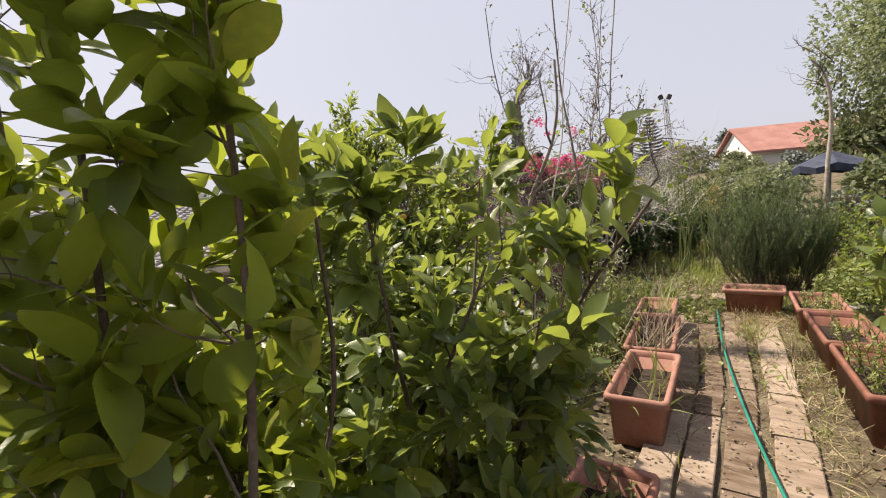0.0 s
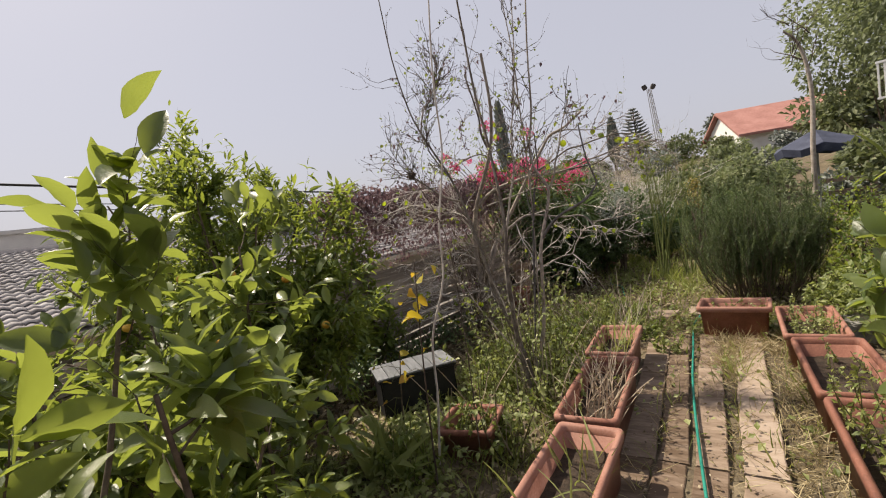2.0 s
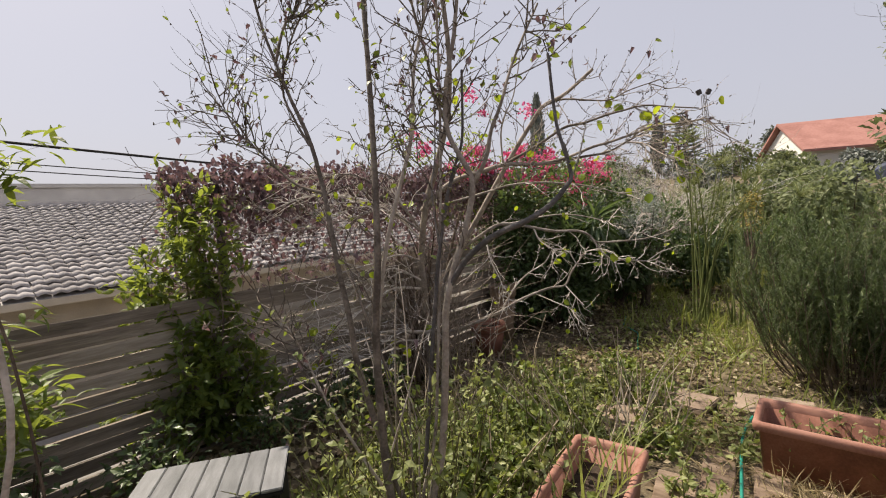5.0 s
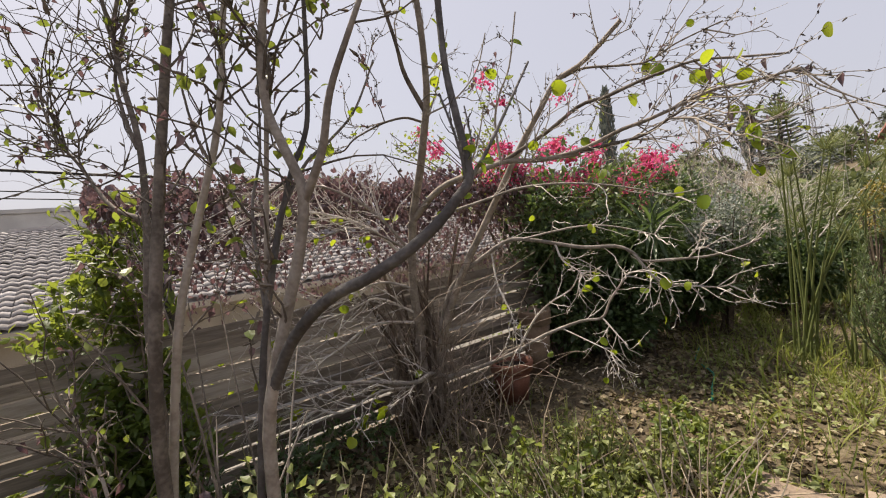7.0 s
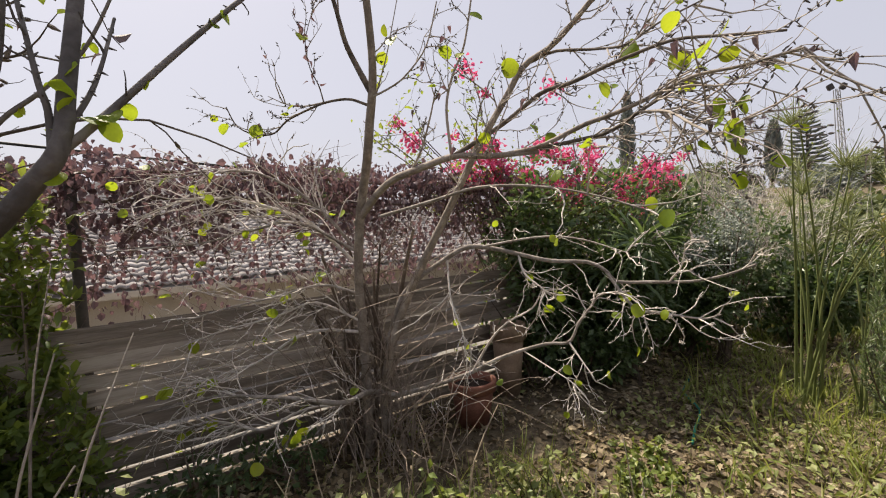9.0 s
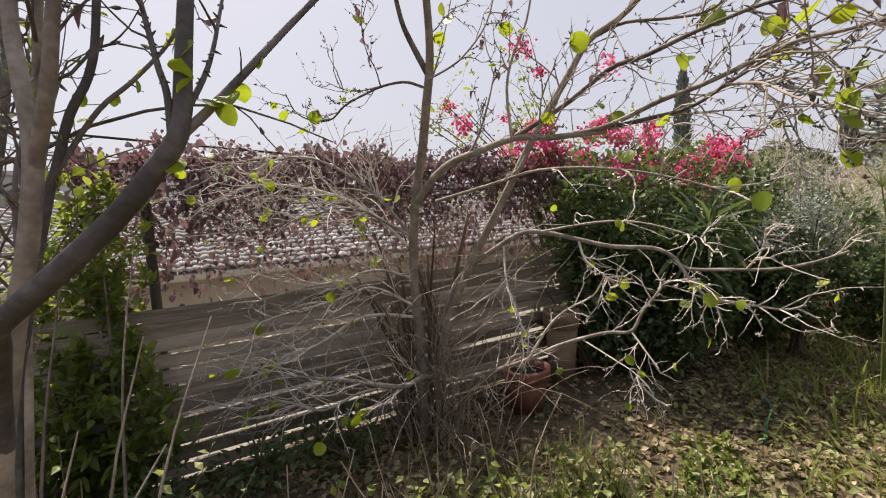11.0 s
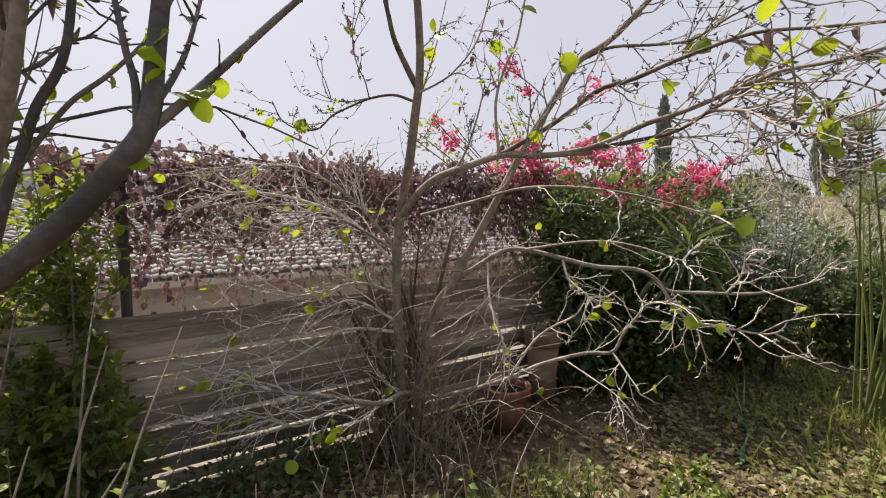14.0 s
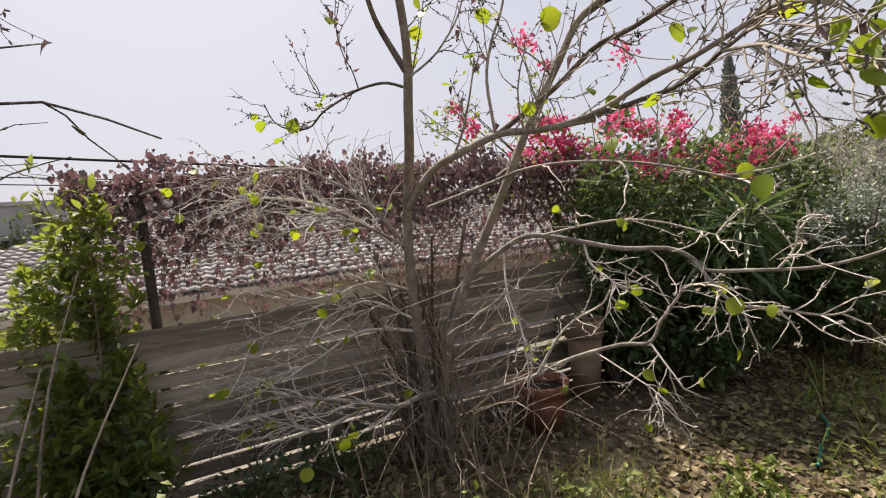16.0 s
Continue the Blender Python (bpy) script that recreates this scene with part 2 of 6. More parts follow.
M_WALLW = rough_mat("white_render_wall", [(0.3, (0.68, 0.67, 0.64)), (0.7, (0.8, 0.79, 0.76))], 2, 0.9, 0.15, 0.01)
M_GREYWALL = rough_mat("grey_wall", [(0.3, (0.3, 0.3, 0.3)), (0.7, (0.42, 0.42, 0.42))], 1.5, 0.9, 0.15, 0.01)
M_REDROOF = rough_mat("red_tile_roof", [(0.3, (0.26, 0.12, 0.1)), (0.55, (0.35, 0.175, 0.148)), (0.8, (0.43, 0.235, 0.2))], 1.2, 0.85, 0.3, 0.02, fine=9)
M_POLE = rough_mat("dark_metal_post", [(0.3, (0.03, 0.027, 0.025)), (0.7, (0.08, 0.07, 0.065))], 9, 0.6, 0.2, 0.004)
M_WPOLE = rough_mat("utility_pole_wood", [(0.3, (0.13, 0.1, 0.08)), (0.7, (0.27, 0.22, 0.18))], 4, 0.85, 0.4, 0.01, stretch=(6, 6, 1))
M_WHITEP = rough_mat("white_plastic", [(0.3, (0.68, 0.68, 0.67)), (0.7, (0.8, 0.8, 0.79))], 9, 0.45, 0.05, 0.002)
M_CONC = rough_mat("grey_concrete", [(0.3, (0.16, 0.15, 0.14)), (0.7, (0.3, 0.285, 0.27))], 6, 0.9, 0.35, 0.01)
M_YARD = rough_mat("yard_concrete", [(0.3, (0.13, 0.12, 0.105)), (0.7, (0.23, 0.215, 0.195))], 1.5, 0.9, 0.2, 0.01, fine=30)
M_STONE = rough_mat("tan_paving_slab", [(0.3, (0.16, 0.115, 0.085)), (0.6, (0.25, 0.19, 0.145)), (0.8, (0.34, 0.27, 0.215))], 5, 0.9, 0.4, 0.01)
M_JAR = rough_mat("tan_clay", [(0.3, (0.17, 0.115, 0.08)), (0.6, (0.27, 0.195, 0.14)), (0.8, (0.36, 0.27, 0.2))], 7, 0.85, 0.3, 0.008)
M_TARP = rough_mat("dark_blue_canvas", [(0.3, (0.025, 0.03, 0.055)), (0.7, (0.07, 0.08, 0.12))], 6, 0.8, 0.3, 0.01)
M_CABLE = rough_mat("black_cable", [(0.3, (0.012, 0.012, 0.012)), (0.7, (0.03, 0.03, 0.03))], 10, 0.6, 0.1, 0.002)
M_STEEL = rough_mat("galvanised_steel", [(0.3, (0.25, 0.25, 0.26)), (0.7, (0.4, 0.4, 0.41))], 5, 0.5, 0.1, 0.002)
M_RED = rough_mat("red_vinyl", [(0.3, (0.5, 0.03, 0.03)), (0.7, (0.62, 0.05, 0.04))], 5, 0.35, 0.02, 0.002)
M_BLUE = rough_mat("blue_vinyl", [(0.3, (0.02, 0.13, 0.5)), (0.7, (0.03, 0.18, 0.6))], 5, 0.35, 0.02, 0.002)


# ---- mesh helpers ----
def link_mesh(name, verts, faces, material, parent=None, label="", smooth=False):
    me = bpy.data.meshes.new(name)
    verts = np.asarray(verts, dtype=np.float32).reshape(-1, 3)
    faces = np.asarray(faces, dtype=np.int32)
    k = faces.shape[1]
    me.vertices.add(len(verts)); me.vertices.foreach_set("co", verts.ravel())
    me.loops.add(faces.size); me.loops.foreach_set("vertex_index", faces.ravel())
    me.polygons.add(len(faces))
    me.polygons.foreach_set("loop_start", np.arange(0, faces.size, k, dtype=np.int32))
    me.polygons.foreach_set("use_smooth", np.full(len(faces), smooth))
    me.update(calc_edges=True)
    me.materials.append(material)
    ob = new(name, me)
    if parent is not None:
        ob.parent = parent
    if label:
        ob["label"] = label
    return ob


def part(name, bm, material, parent=None, label="", smooth=False):
    me = bpy.data.meshes.new(name)
    if smooth:
        for f in bm.faces:
            f.smooth = True
    bm.to_mesh(me); bm.free()
    me.materials.append(material)
    ob = new(name, me)
    if parent is not None:
        ob.parent = parent
    if label:
        ob["label"] = label
    return ob


def empty(name, at=(0, 0, 0), turn=0.0):
    ob = new(name)
    ob.empty_display_size = 0.1
    ob.matrix_world = pose(*at, 0, 0, turn)
    return ob


def box_bm(lo, hi, bevel=0.0, bm=None):
    own = bm is None
    bm = bm or bmesh.new()
    r = bmesh.ops.create_cube(bm, size=1)
    bmesh.ops.scale(bm, vec=[h - l for l, h in zip(lo, hi)], verts=r["verts"])
    bmesh.ops.translate(bm, vec=[(h + l) / 2 for l, h in zip(lo, hi)], verts=r["verts"])
    if bevel and own:
        bmesh.ops.bevel(bm, geom=bm.edges[:], offset=bevel, segments=2, affect="EDGES")
    return bm


def tubes(lines, sides=6):
    """Tapered tubes along polylines: lines is a list of (points, radii)."""
    V, F, base = [], [], 0
    ang = np.arange(sides) * 2 * np.pi / sides
    ca, sa = np.cos(ang)[:, None], np.sin(ang)[:, None]
    for pts, rad in lines:
        pts = np.asarray(pts, float); rad = np.asarray(rad, float)
        n = len(pts)
        d = np.gradient(pts, axis=0)
        d /= np.linalg.norm(d, axis=1, keepdims=True) + 1e-9
        ref = np.where(np.abs(d[:, 2:3]) < 0.9, np.array([[0, 0, 1.0]]), np.array([[1.0, 0, 0]]))
        ref = ref[n // 2][None].repeat(n, 0)
        a = np.cross(d, ref); a /= np.linalg.norm(a, axis=1, keepdims=True) + 1e-9
        b = np.cross(d, a)
        V.append((pts[:, None] + rad[:, None, None] * (a[:, None] * ca[None] + b[:, None] * sa[None])).reshape(-1, 3))
        i = np.arange(n - 1)[:, None] * sides; j = np.arange(sides)[None]; jn = (j + 1) % sides
        F.append((base + np.stack([i + j, i + jn, i + sides + jn, i + sides + j], -1)).reshape(-1, 4))
        base += n * sides
    return np.concatenate(V), np.concatenate(F)


def smooth_line(pts, n=12):
    """A Catmull-Rom line through the points."""
    p = np.asarray(pts, float)
    q = np.vstack([2 * p[0] - p[1], p, 2 * p[-1] - p[-2]])
    out = []
    for s in np.linspace(0, len(p) - 1.0001, n):
        i = int(s); u = s - i
        a, b, c, d = q[i], q[i + 1], q[i + 2], q[i + 3]
        out.append(0.5 * (2 * b + (c - a) * u + (2 * a - 5 * b + 4 * c - d) * u * u + (3 * b - a - 3 * c + d) * u ** 3))
    return np.array(out)


def leaf_shape(rows=4, width=0.4, fold=0.12, curl=0.25, widest=0.45, wave=0.0, blunt=1.0, base=0.8):
    """A leaf one long, along +y, its face up: points and quads."""
    t = np.linspace(0, 1, rows + 1)
    w = np.where(t < widest, np.abs(np.sin(np.pi / 2 * t / widest)) ** base, np.abs(np.cos(np.pi / 2 * (t - widest) / (1 - widest))) ** blunt) * width / 2 + 0.004
    z = -curl * t ** 2
    mid = np.stack([0 * t, t, z], 1)
    lf = np.stack([-w, t, z + fold * w * 2 + wave * np.sin(t * 17)], 1)
    rt = np.stack([w, t, z + fold * w * 2 + wave * np.sin(t * 15 + 1)], 1)
    v = np.stack([lf, mid, rt], 1).reshape(-1, 3)
    f = []
    for i in range(rows):
        a = i * 3
        f += [(a, a + 1, a + 4, a + 3), (a + 1, a + 2, a + 5, a + 4)]
    return v, np.array(f)


def unit(a):
    return a / (np.linalg.norm(a, axis=-1, keepdims=True) + 1e-9)


def leaf_frames(rng, d, up=1.0):
    """Turns whose y follows d and whose z points about upwards."""
    d = unit(d)
    z = unit(np.array([0, 0, up]) + rng.normal(0, 0.45, d.shape))
    x = unit(np.cross(d, z)); z = np.cross(x, d)
    return np.stack([x, d, z], -1)


def leaves(rng, pos, d, size, shape, up=1.0):
    v, f = shape
    R = leaf_frames(rng, d, up)
    size = np.asarray(size)[:, None, None]
    V = np.einsum("nij,kj->nki", R, v) * size + pos[:, None]
    F = f[None] + (np.arange(len(pos)) * len(v))[:, None, None]
    return V.reshape(-1, 3), F.reshape(-1, f.shape[1])


def leaf_parts(rng, pos, d, size, shapes, material, parent, up=1.0, label=""):
    """Single leaves as objects that share a few meshes."""
    meshes = []
    for v, f in shapes:
        me = bpy.data.meshes.new("leaf")
        me.from_pydata(v.tolist(), [], f.tolist())
        me.polygons.foreach_set("use_smooth", np.full(len(f), True))
        me.materials.append(material)
        meshes.append(me)
    R = leaf_frames(rng, d, up)
    for i in range(len(pos)):
        ob = new("leaf", meshes[i % len(meshes)])
        m = Matrix(R[i].tolist()).to_4x4() @ Matrix.Scale(float(size[i]), 4)
        m.translation = pos[i]
        ob.parent = parent
        ob.matrix_parent_inverse = parent.matrix_world.inverted()
        ob.matrix_basis = m


def grow(rng, p, d, length, r, depth, lines, tips, kids=(2, 4), spread=0.7, lift=0.15, wander=0.25, shrink=0.62, segs=6):
    """A branch that wanders and forks; ends and joints go into tips."""
    pts, rad = [np.array(p, float)], [r]
    d = unit(np.array(d, float))
    for i in range(segs):
        d = unit(d + rng.normal(0, wander / 2, 3) + np.array([0, 0, lift / segs * 2]))
        pts.append(pts[-1] + d * length / segs)
        rad.append(r * (1 - 0.55 * (i + 1) / segs))
        if depth <= 1:
            tips.append((pts[-1], d))
    lines.append((pts, rad))
    if depth <= 0:
        return
    for k in range(rng.integers(kids[0], kids[1] + 1)):
        i = rng.integers(1, segs + 1)
        dd = unit(unit(pts[i] - pts[i - 1]) + rng.normal(0, spread, 3))
        grow(rng, pts[i], dd, length * shrink * rng.uniform(0.7, 1.2), rad[i] * 0.62, depth - 1, lines, tips, kids, spread, lift, wander, shrink, segs)


def along(rng, lines, n, spread=0.9):
    """Random places and outward ways on tubes."""
    pos, ways = [], []
    pick = rng.integers(0, len(lines), n)
    for k in pick:
        pts = lines[k][0]
        i = rng.integers(1, len(pts))
        a = rng.random()
        p = np.asarray(pts[i - 1]) * (1 - a) + np.asarray(pts[i]) * a
        pos.append(p); ways.append(unit(np.asarray(pts[i]) - np.asarray(pts[i - 1]) + rng.normal(0, spread, 3)))
    return np.array(pos), np.array(ways)


def blob_points(rng, n, centre, radii, shell=0.5, lumps=7):
    """Points in an uneven crown: more of them near the skin, in lumps with gaps between."""
    c = unit(rng.normal(0, 1, (lumps, 3))) * rng.uniform(0.35, 0.75, (lumps, 1))
    lr = rng.uniform(0.3, 0.55, lumps)
    k = rng.integers(0, lumps, n)
    q = unit(rng.normal(0, 1, (n, 3))) * (rng.random((n, 1)) ** (1 / 3) * (1 - shell) + shell)
    p = c[k] + q * lr[k][:, None]
    return p * np.array(radii) + np.array(centre), unit(q + np.array([0, 0, 0.15]))


# ---- ground ----
FX, FY = 0.616, 0.788            # the way the board fence runs
U, V_ = np.array([0.56, 0.83]), np.array([0.83, -0.56])   # along and across the plank path


def on_path(u, v):
    return U[0] * u + V_[0] * v, U[1] * u + V_[1] * v


def on_fence(s, n=0.0):
    """s metres along the fence, n metres to its garden side."""
    return FX * s + FY * n, 6.0 + FY * s - FX * n


def step(x):
    x = np.clip(x, 0, 1)
    return x * x * (3 - 2 * x)


def ground_z(x, y):
    x, y = np.asarray(x, float), np.asarray(y, float)
    n = FY * x - FX * (y - 6)
    s = FX * x + FY * (y - 6)
    q = 0.5 * x + 0.866 * y
    drop = -1.5 * step((-n - 0.1) / 0.9) * (1 - step((s - 5) / 6))
    r = np.hypot(x, y)
    hill = 0.1 * np.clip(q - 14, 0, 30) * step((x + 12) / 16) * step((s - 2) / 6)
    side = 0.28 * np.clip(0.83 * x - 0.56 * y - 3.0, 0, 6)
    far = 16 * step((r - 150) / 600) * (1 + 0.5 * np.sin(np.arctan2(x, y) * 7 + 1)) * step((y + 100) / 300)
    bumps = 0.018 * np.sin(3.1 * x + 1.7 * y) * np.sin(2.3 * y - 1.1 * x) + 0.012 * np.sin(7 * x) * np.sin(6.3 * y)
    return drop + hill + side + far + bumps


def build_ground():
    g = np.sinh(np.linspace(-7.6, 7.6, 301)) * 1.0
    g = np.sign(g) * np.abs(g) ** 1.0
    gx, gy = np.meshgrid(g + 2, g + 6, indexing="ij")
    z = ground_z(gx, gy)
    v = np.stack([gx, gy, z], -1).reshape(-1, 3)
    i = np.arange(300)[:, None] * 301 + np.arange(300)[None]
    f = np.stack([i, i + 301, i + 302, i + 1], -1).reshape(-1, 4)
    ob = link_mesh("ground", v, f, M_SOIL, smooth=True)
    tagged(ob, "earth ground with dry leaves and weeds", "ground", kind="structure")


build_ground()
# ---- plank path ----
def build_path():
    rng = np.random.default_rng(3)
    path = tagged(empty("plank_path"), "weathered wooden plank path with weeds in its gaps", "path", kind="structure")
    for v0, v1, u_end, u_gap, swing in ((-0.53, -0.33, 6.0, 1.25, -0.075), (-0.31, -0.15, 6.45, 2.3, -0.08), (-0.115, 0.05, 6.35, 2.0, -0.055), (0.115, 0.32, 6.25, 2.2, -0.03)):
        u = -1.2
        while u < u_end - 0.2:
            u2 = min(u + u_gap * rng.uniform(0.75, 1.15), u_end)
            if u < 3.9 < u2:
                u2 = 3.9
            n, wide = 9, (v1 - v0) / 2
            bm = bmesh.new()
            rings = []
            for k in range(n + 1):
                y = ((u2 - u) / 2 - 0.007) * (2 * k / n - 1)
                wl, wr = rng.normal(0, 0.0035, 2)
                z = rng.normal(0, 0.0012)
                rings.append([bm.verts.new((a + e, y + 0.012 * noise.noise(Vector((a * 20, u * 9, 0.0))) * (k in (0, n)), b + z)) for a, b, e in ((-wide, -0.032, wl), (-wide, -0.005, wl), (-wide + 0.006, 0, wl), (0, -0.001, 0), (wide - 0.006, 0, wr), (wide, -0.005, wr), (wide, -0.032, wr))])
            for r1, r2 in zip(rings, rings[1:]):
                for q in range(6):
                    bm.faces.new((r1[q], r1[q + 1], r2[q + 1], r2[q]))
            bm.faces.new(rings[0]); bm.faces.new(rings[-1][::-1])
            bmesh.ops.recalc_face_normals(bm, faces=bm.faces)
            ob = part("plank", bm, M_PLANK, path)
            mid = (u + u2) / 2
            bend = swing if mid > 3.9 else 0.0
            x, y = on_path(mid, (v0 + v1) / 2 + bend * max(0.0, mid - 3.9))
            ob.matrix_basis = pose(x, y, 0.034 + rng.uniform(-0.005, 0.006), rng.normal(0, 0.25), rng.normal(0, 0.6), -34 - math.degrees(math.atan(bend)) + rng.normal(0, 0.3))
            u = u2


def ring_outline(w, l, r, n=4):
    pts = []
    for cx, cy, a0 in ((w - r, l - r, 0), (-w + r, l - r, 90), (-w + r, -l + r, 180), (w - r, -l + r, 270)):
        for k in range(n + 1):
            a = radians(a0 + 90 * k / n)
            pts.append((cx + r * math.cos(a), cy + r * math.sin(a)))
    return pts


def loft(outlines, material, name, parent, closed_bottom=True, label=""):
    bm = bmesh.new()
    rings = [[bm.verts.new((x, y, z)) for x, y in pts] for pts, z in outlines]
    for a, b in zip(rings, rings[1:]):
        for i in range(len(a)):
            j = (i + 1) % len(a)
            bm.faces.new((a[i], a[j], b[j], b[i]))
    if closed_bottom:
        bm.faces.new(rings[0][::-1]); bm.faces.new(rings[-1])
    return part(name, bm, material, parent, label, True)


def planter(width, length, height, label, soil=0.6, taper=0.78, group="terracotta planters along the path"):
    """A trough with a rolled rim, hollow inside, and the soil in it."""
    w, l, h = width / 2, length / 2, height
    thing = tagged(empty("planter"), label, "planter", group)
    t, tw = 0.012, 0.018
    o = lambda k, e=0.0: ring_outline(w * k + e, l * (1 - (1 - k) * w / l * 1.2) + e, 0.03)
    loft([(o(taper), 0), (o(taper + (1 - taper) * 0.84, -tw), h * 0.86), (o(1 - 0.01, -tw), h * 0.865), (o(0.97, -tw - t), h * 0.864), (o(taper, -t), 0.02)], M_TERRA, "body", thing)
    loft([(o(0.985, -tw - t), h * 0.84), (o(1.0, -tw), h * 0.83), (o(1.0), h * 0.85), (o(1.0, 0.002), h * 0.95), (o(1.0, -0.004), h), (o(1.0, -tw), h), (o(0.985, -tw - t), h * 0.97), (o(0.985, -tw - t), h * 0.84)], M_TERRA, "rim", thing, False)
    bm = bmesh.new()
    bmesh.ops.create_grid(bm, x_segments=8, y_segments=14, size=1)
    for v in bm.verts:
        v.co.x *= w * 0.87 - 0.022; v.co.y *= l * 0.95 - 0.03
        v.co.z = h * soil + 0.012 * noise.noise(v.co * 18)
    part("soil", bm, M_POTSOIL, thing, "dark dry potting soil", True)
    return thing


def put_planter(u, v, turn, width, length, height, label, z=None, soil=0.6):
    p = planter(width, length, height, label, soil)
    x, y = on_path(u, v)
    p.matrix_basis = pose(x, y, 0.0 if z is None else z, 0, 0, -34 + turn)
    return p, x, y


PLANTERS = [
    (1.6, -0.5, 0, 0.36, 0.9, 0.31, "long terracotta planter with sparse weeds"),
    (3.2, -0.58, 2, 0.37, 0.92, 0.33, "long terracotta planter with bulb leaves in it"),
    (4.25, -0.69, 4, 0.38, 1.06, 0.33, "long terracotta planter full of dry stalks"),
    (5.26, -0.82, 4, 0.38, 0.78, 0.32, "tilted terracotta planter with green spring onions"),
    (6.4, 0.06, 88, 0.38, 0.62, 0.34, "terracotta planter with herbs, across the path's end"),
    (5.86, 0.6, 1, 0.42, 0.86, 0.33, "terracotta planter crowded with small herbs"),
    (4.88, 0.67, 3, 0.42, 1.0, 0.33, "terracotta planter with a few herbs and dark soil"),
    (3.83, 0.73, 3, 0.4, 1.0, 0.33, "terracotta planter with yellowing leafy stalks"),
    (3.41, 1.17, 92, 0.37, 0.92, 0.345, "terracotta planter set across, holding a citrus sapling"),
    (2.88, 0.87, 0, 0.42, 0.64, 0.35, "terracotta planter with bare dark soil"),
    (5.24, 1.42, 84, 0.46, 0.85, 0.36, "terracotta planter set across behind the others"),
    (2.06, 0.87, 0, 0.42, 0.9, 0.34, "terracotta planter with bare dark soil"),
    (4.42, 1.22, 2, 0.4, 0.95, 0.33, "terracotta planter with thin grassy weeds"),
]
build_path()
planter_spots = []
for row in PLANTERS:
    ob, px_, py_ = put_planter(*row)
    planter_spots.append((ob, px_, py_, row))


def sprout_cloud(name, seed, x, y, z, sx, sy, turn, n, height, label, cat, material=M_WEED, stalk=M_STEM, leaf=0.04, per=26, dry=False, lean=0.25, shape=None):
    """Upright stalks with small leaves all along them."""
    rng = np.random.default_rng(seed)
    thing = tagged(empty(name, (x, y, z)), label, cat)
    lines = []
    c, s = math.cos(radians(turn)), math.sin(radians(turn))
    for k in range(n):
        a, b = rng.uniform(-1, 1) * sx, rng.uniform(-1, 1) * sy
        p = np.array([a * c - b * s, a * s + b * c, -0.02])
        h = height * rng.uniform(0.5, 1.1)
        d = unit(np.array([rng.normal(0, lean), rng.normal(0, lean), 1]))
        pts = [p]
        for i in range(6):
            d = unit(d + rng.normal(0, 0.1, 3)); pts.append(pts[-1] + d * h / 6)
        lines.append((pts, np.linspace(0.0035, 0.0012, 7) * (1 + height)))
    v, f = tubes(lines, 4)
    tagged(link_mesh("stalk_tangle", v, f, stalk, thing), kind="stuff")
    if per:
        pos, d = along(rng, lines, n * per, 1.0)
        v, f = leaves(rng, pos, d, leaf * rng.uniform(0.5, 1.3, len(pos)), shape or leaf_shape(2, 0.5, 0.1, 0.3))
        tagged(link_mesh("foliage", v, f, material, thing), kind="stuff")
    return thing


CONTENT = [
    (0, 14, 0.25, "sparse green weeds growing in a terracotta planter", "weeds", M_WEED, M_STEM, 0.05, 12, 0.3),
    (2, 70, 0.4, "tangle of pale dry stalks in a terracotta planter", "dry plant", M_LITTER, M_DRYTWIG, 0.028, 3, 0.42),
    (4, 16, 0.22, "low green herbs in a terracotta planter", "herb", M_WEED, M_STEM, 0.03, 22, 0.25),
    (5, 34, 0.3, "dense small-leaved herbs in a terracotta planter", "herb", M_WEED, M_STEM, 0.035, 26, 0.25),
    (6, 10, 0.28, "few thin herbs in a terracotta planter", "herb", M_WEED, M_STEM, 0.035, 22, 0.2),
    (7, 20, 0.5, "yellow-green leafy stalks in a terracotta planter", "herb", M_GRASS, M_STEM, 0.035, 40, 0.2),
    (9, 8, 0.2, "sparse weeds in a terracotta planter", "weeds", M_WEED, M_STEM, 0.04, 10, 0.3),
    (12, 20, 0.22, "thin grassy weeds in a terracotta planter", "weeds", M_GRASS, M_STEM, 0.045, 8, 0.35),
    (10, 18, 0.3, "grassy weeds in a terracotta planter", "weeds", M_GRASS, M_STEM, 0.05, 12, 0.3),
]
for k, n, h, label, cat, mt, st, lf, per, lean in CONTENT:
    ob, px_, py_, row = planter_spots[k]
    sprout_cloud("planter_plant", 40 + k, px_, py_, row[5] * 0.6, row[3] * 0.38, row[4] * 0.42, -34 + row[2], n, h, label, cat, mt, st, lf, per, lean=lean)


def strap_leaves(name, seed, x, y, z, sx, sy, turn, n, h, label, lean=0.3, wide=0.03):
    rng = np.random.default_rng(seed)
    thing = tagged(empty(name, (x, y, z)), label, "bulb plant")
    c, s = math.cos(radians(turn)), math.sin(radians(turn))
    a, b = rng.uniform(-1, 1, n) * sx, rng.uniform(-1, 1, n) * sy
    pos = np.stack([a * c - b * s, a * s + b * c, np.full(n, -0.02)], 1)
    d = np.stack([rng.normal(0, lean, n), rng.normal(0, lean, n), np.ones(n)], 1)
    leaf_parts(rng, pos + np.array((x, y, z)), d, h * rng.uniform(0.6, 1.15, n), [leaf_shape(5, wide, 0.2, 0.35, 0.3), leaf_shape(5, wide, 0.2, 0.7, 0.3)], M_WEED, thing, 0.2)


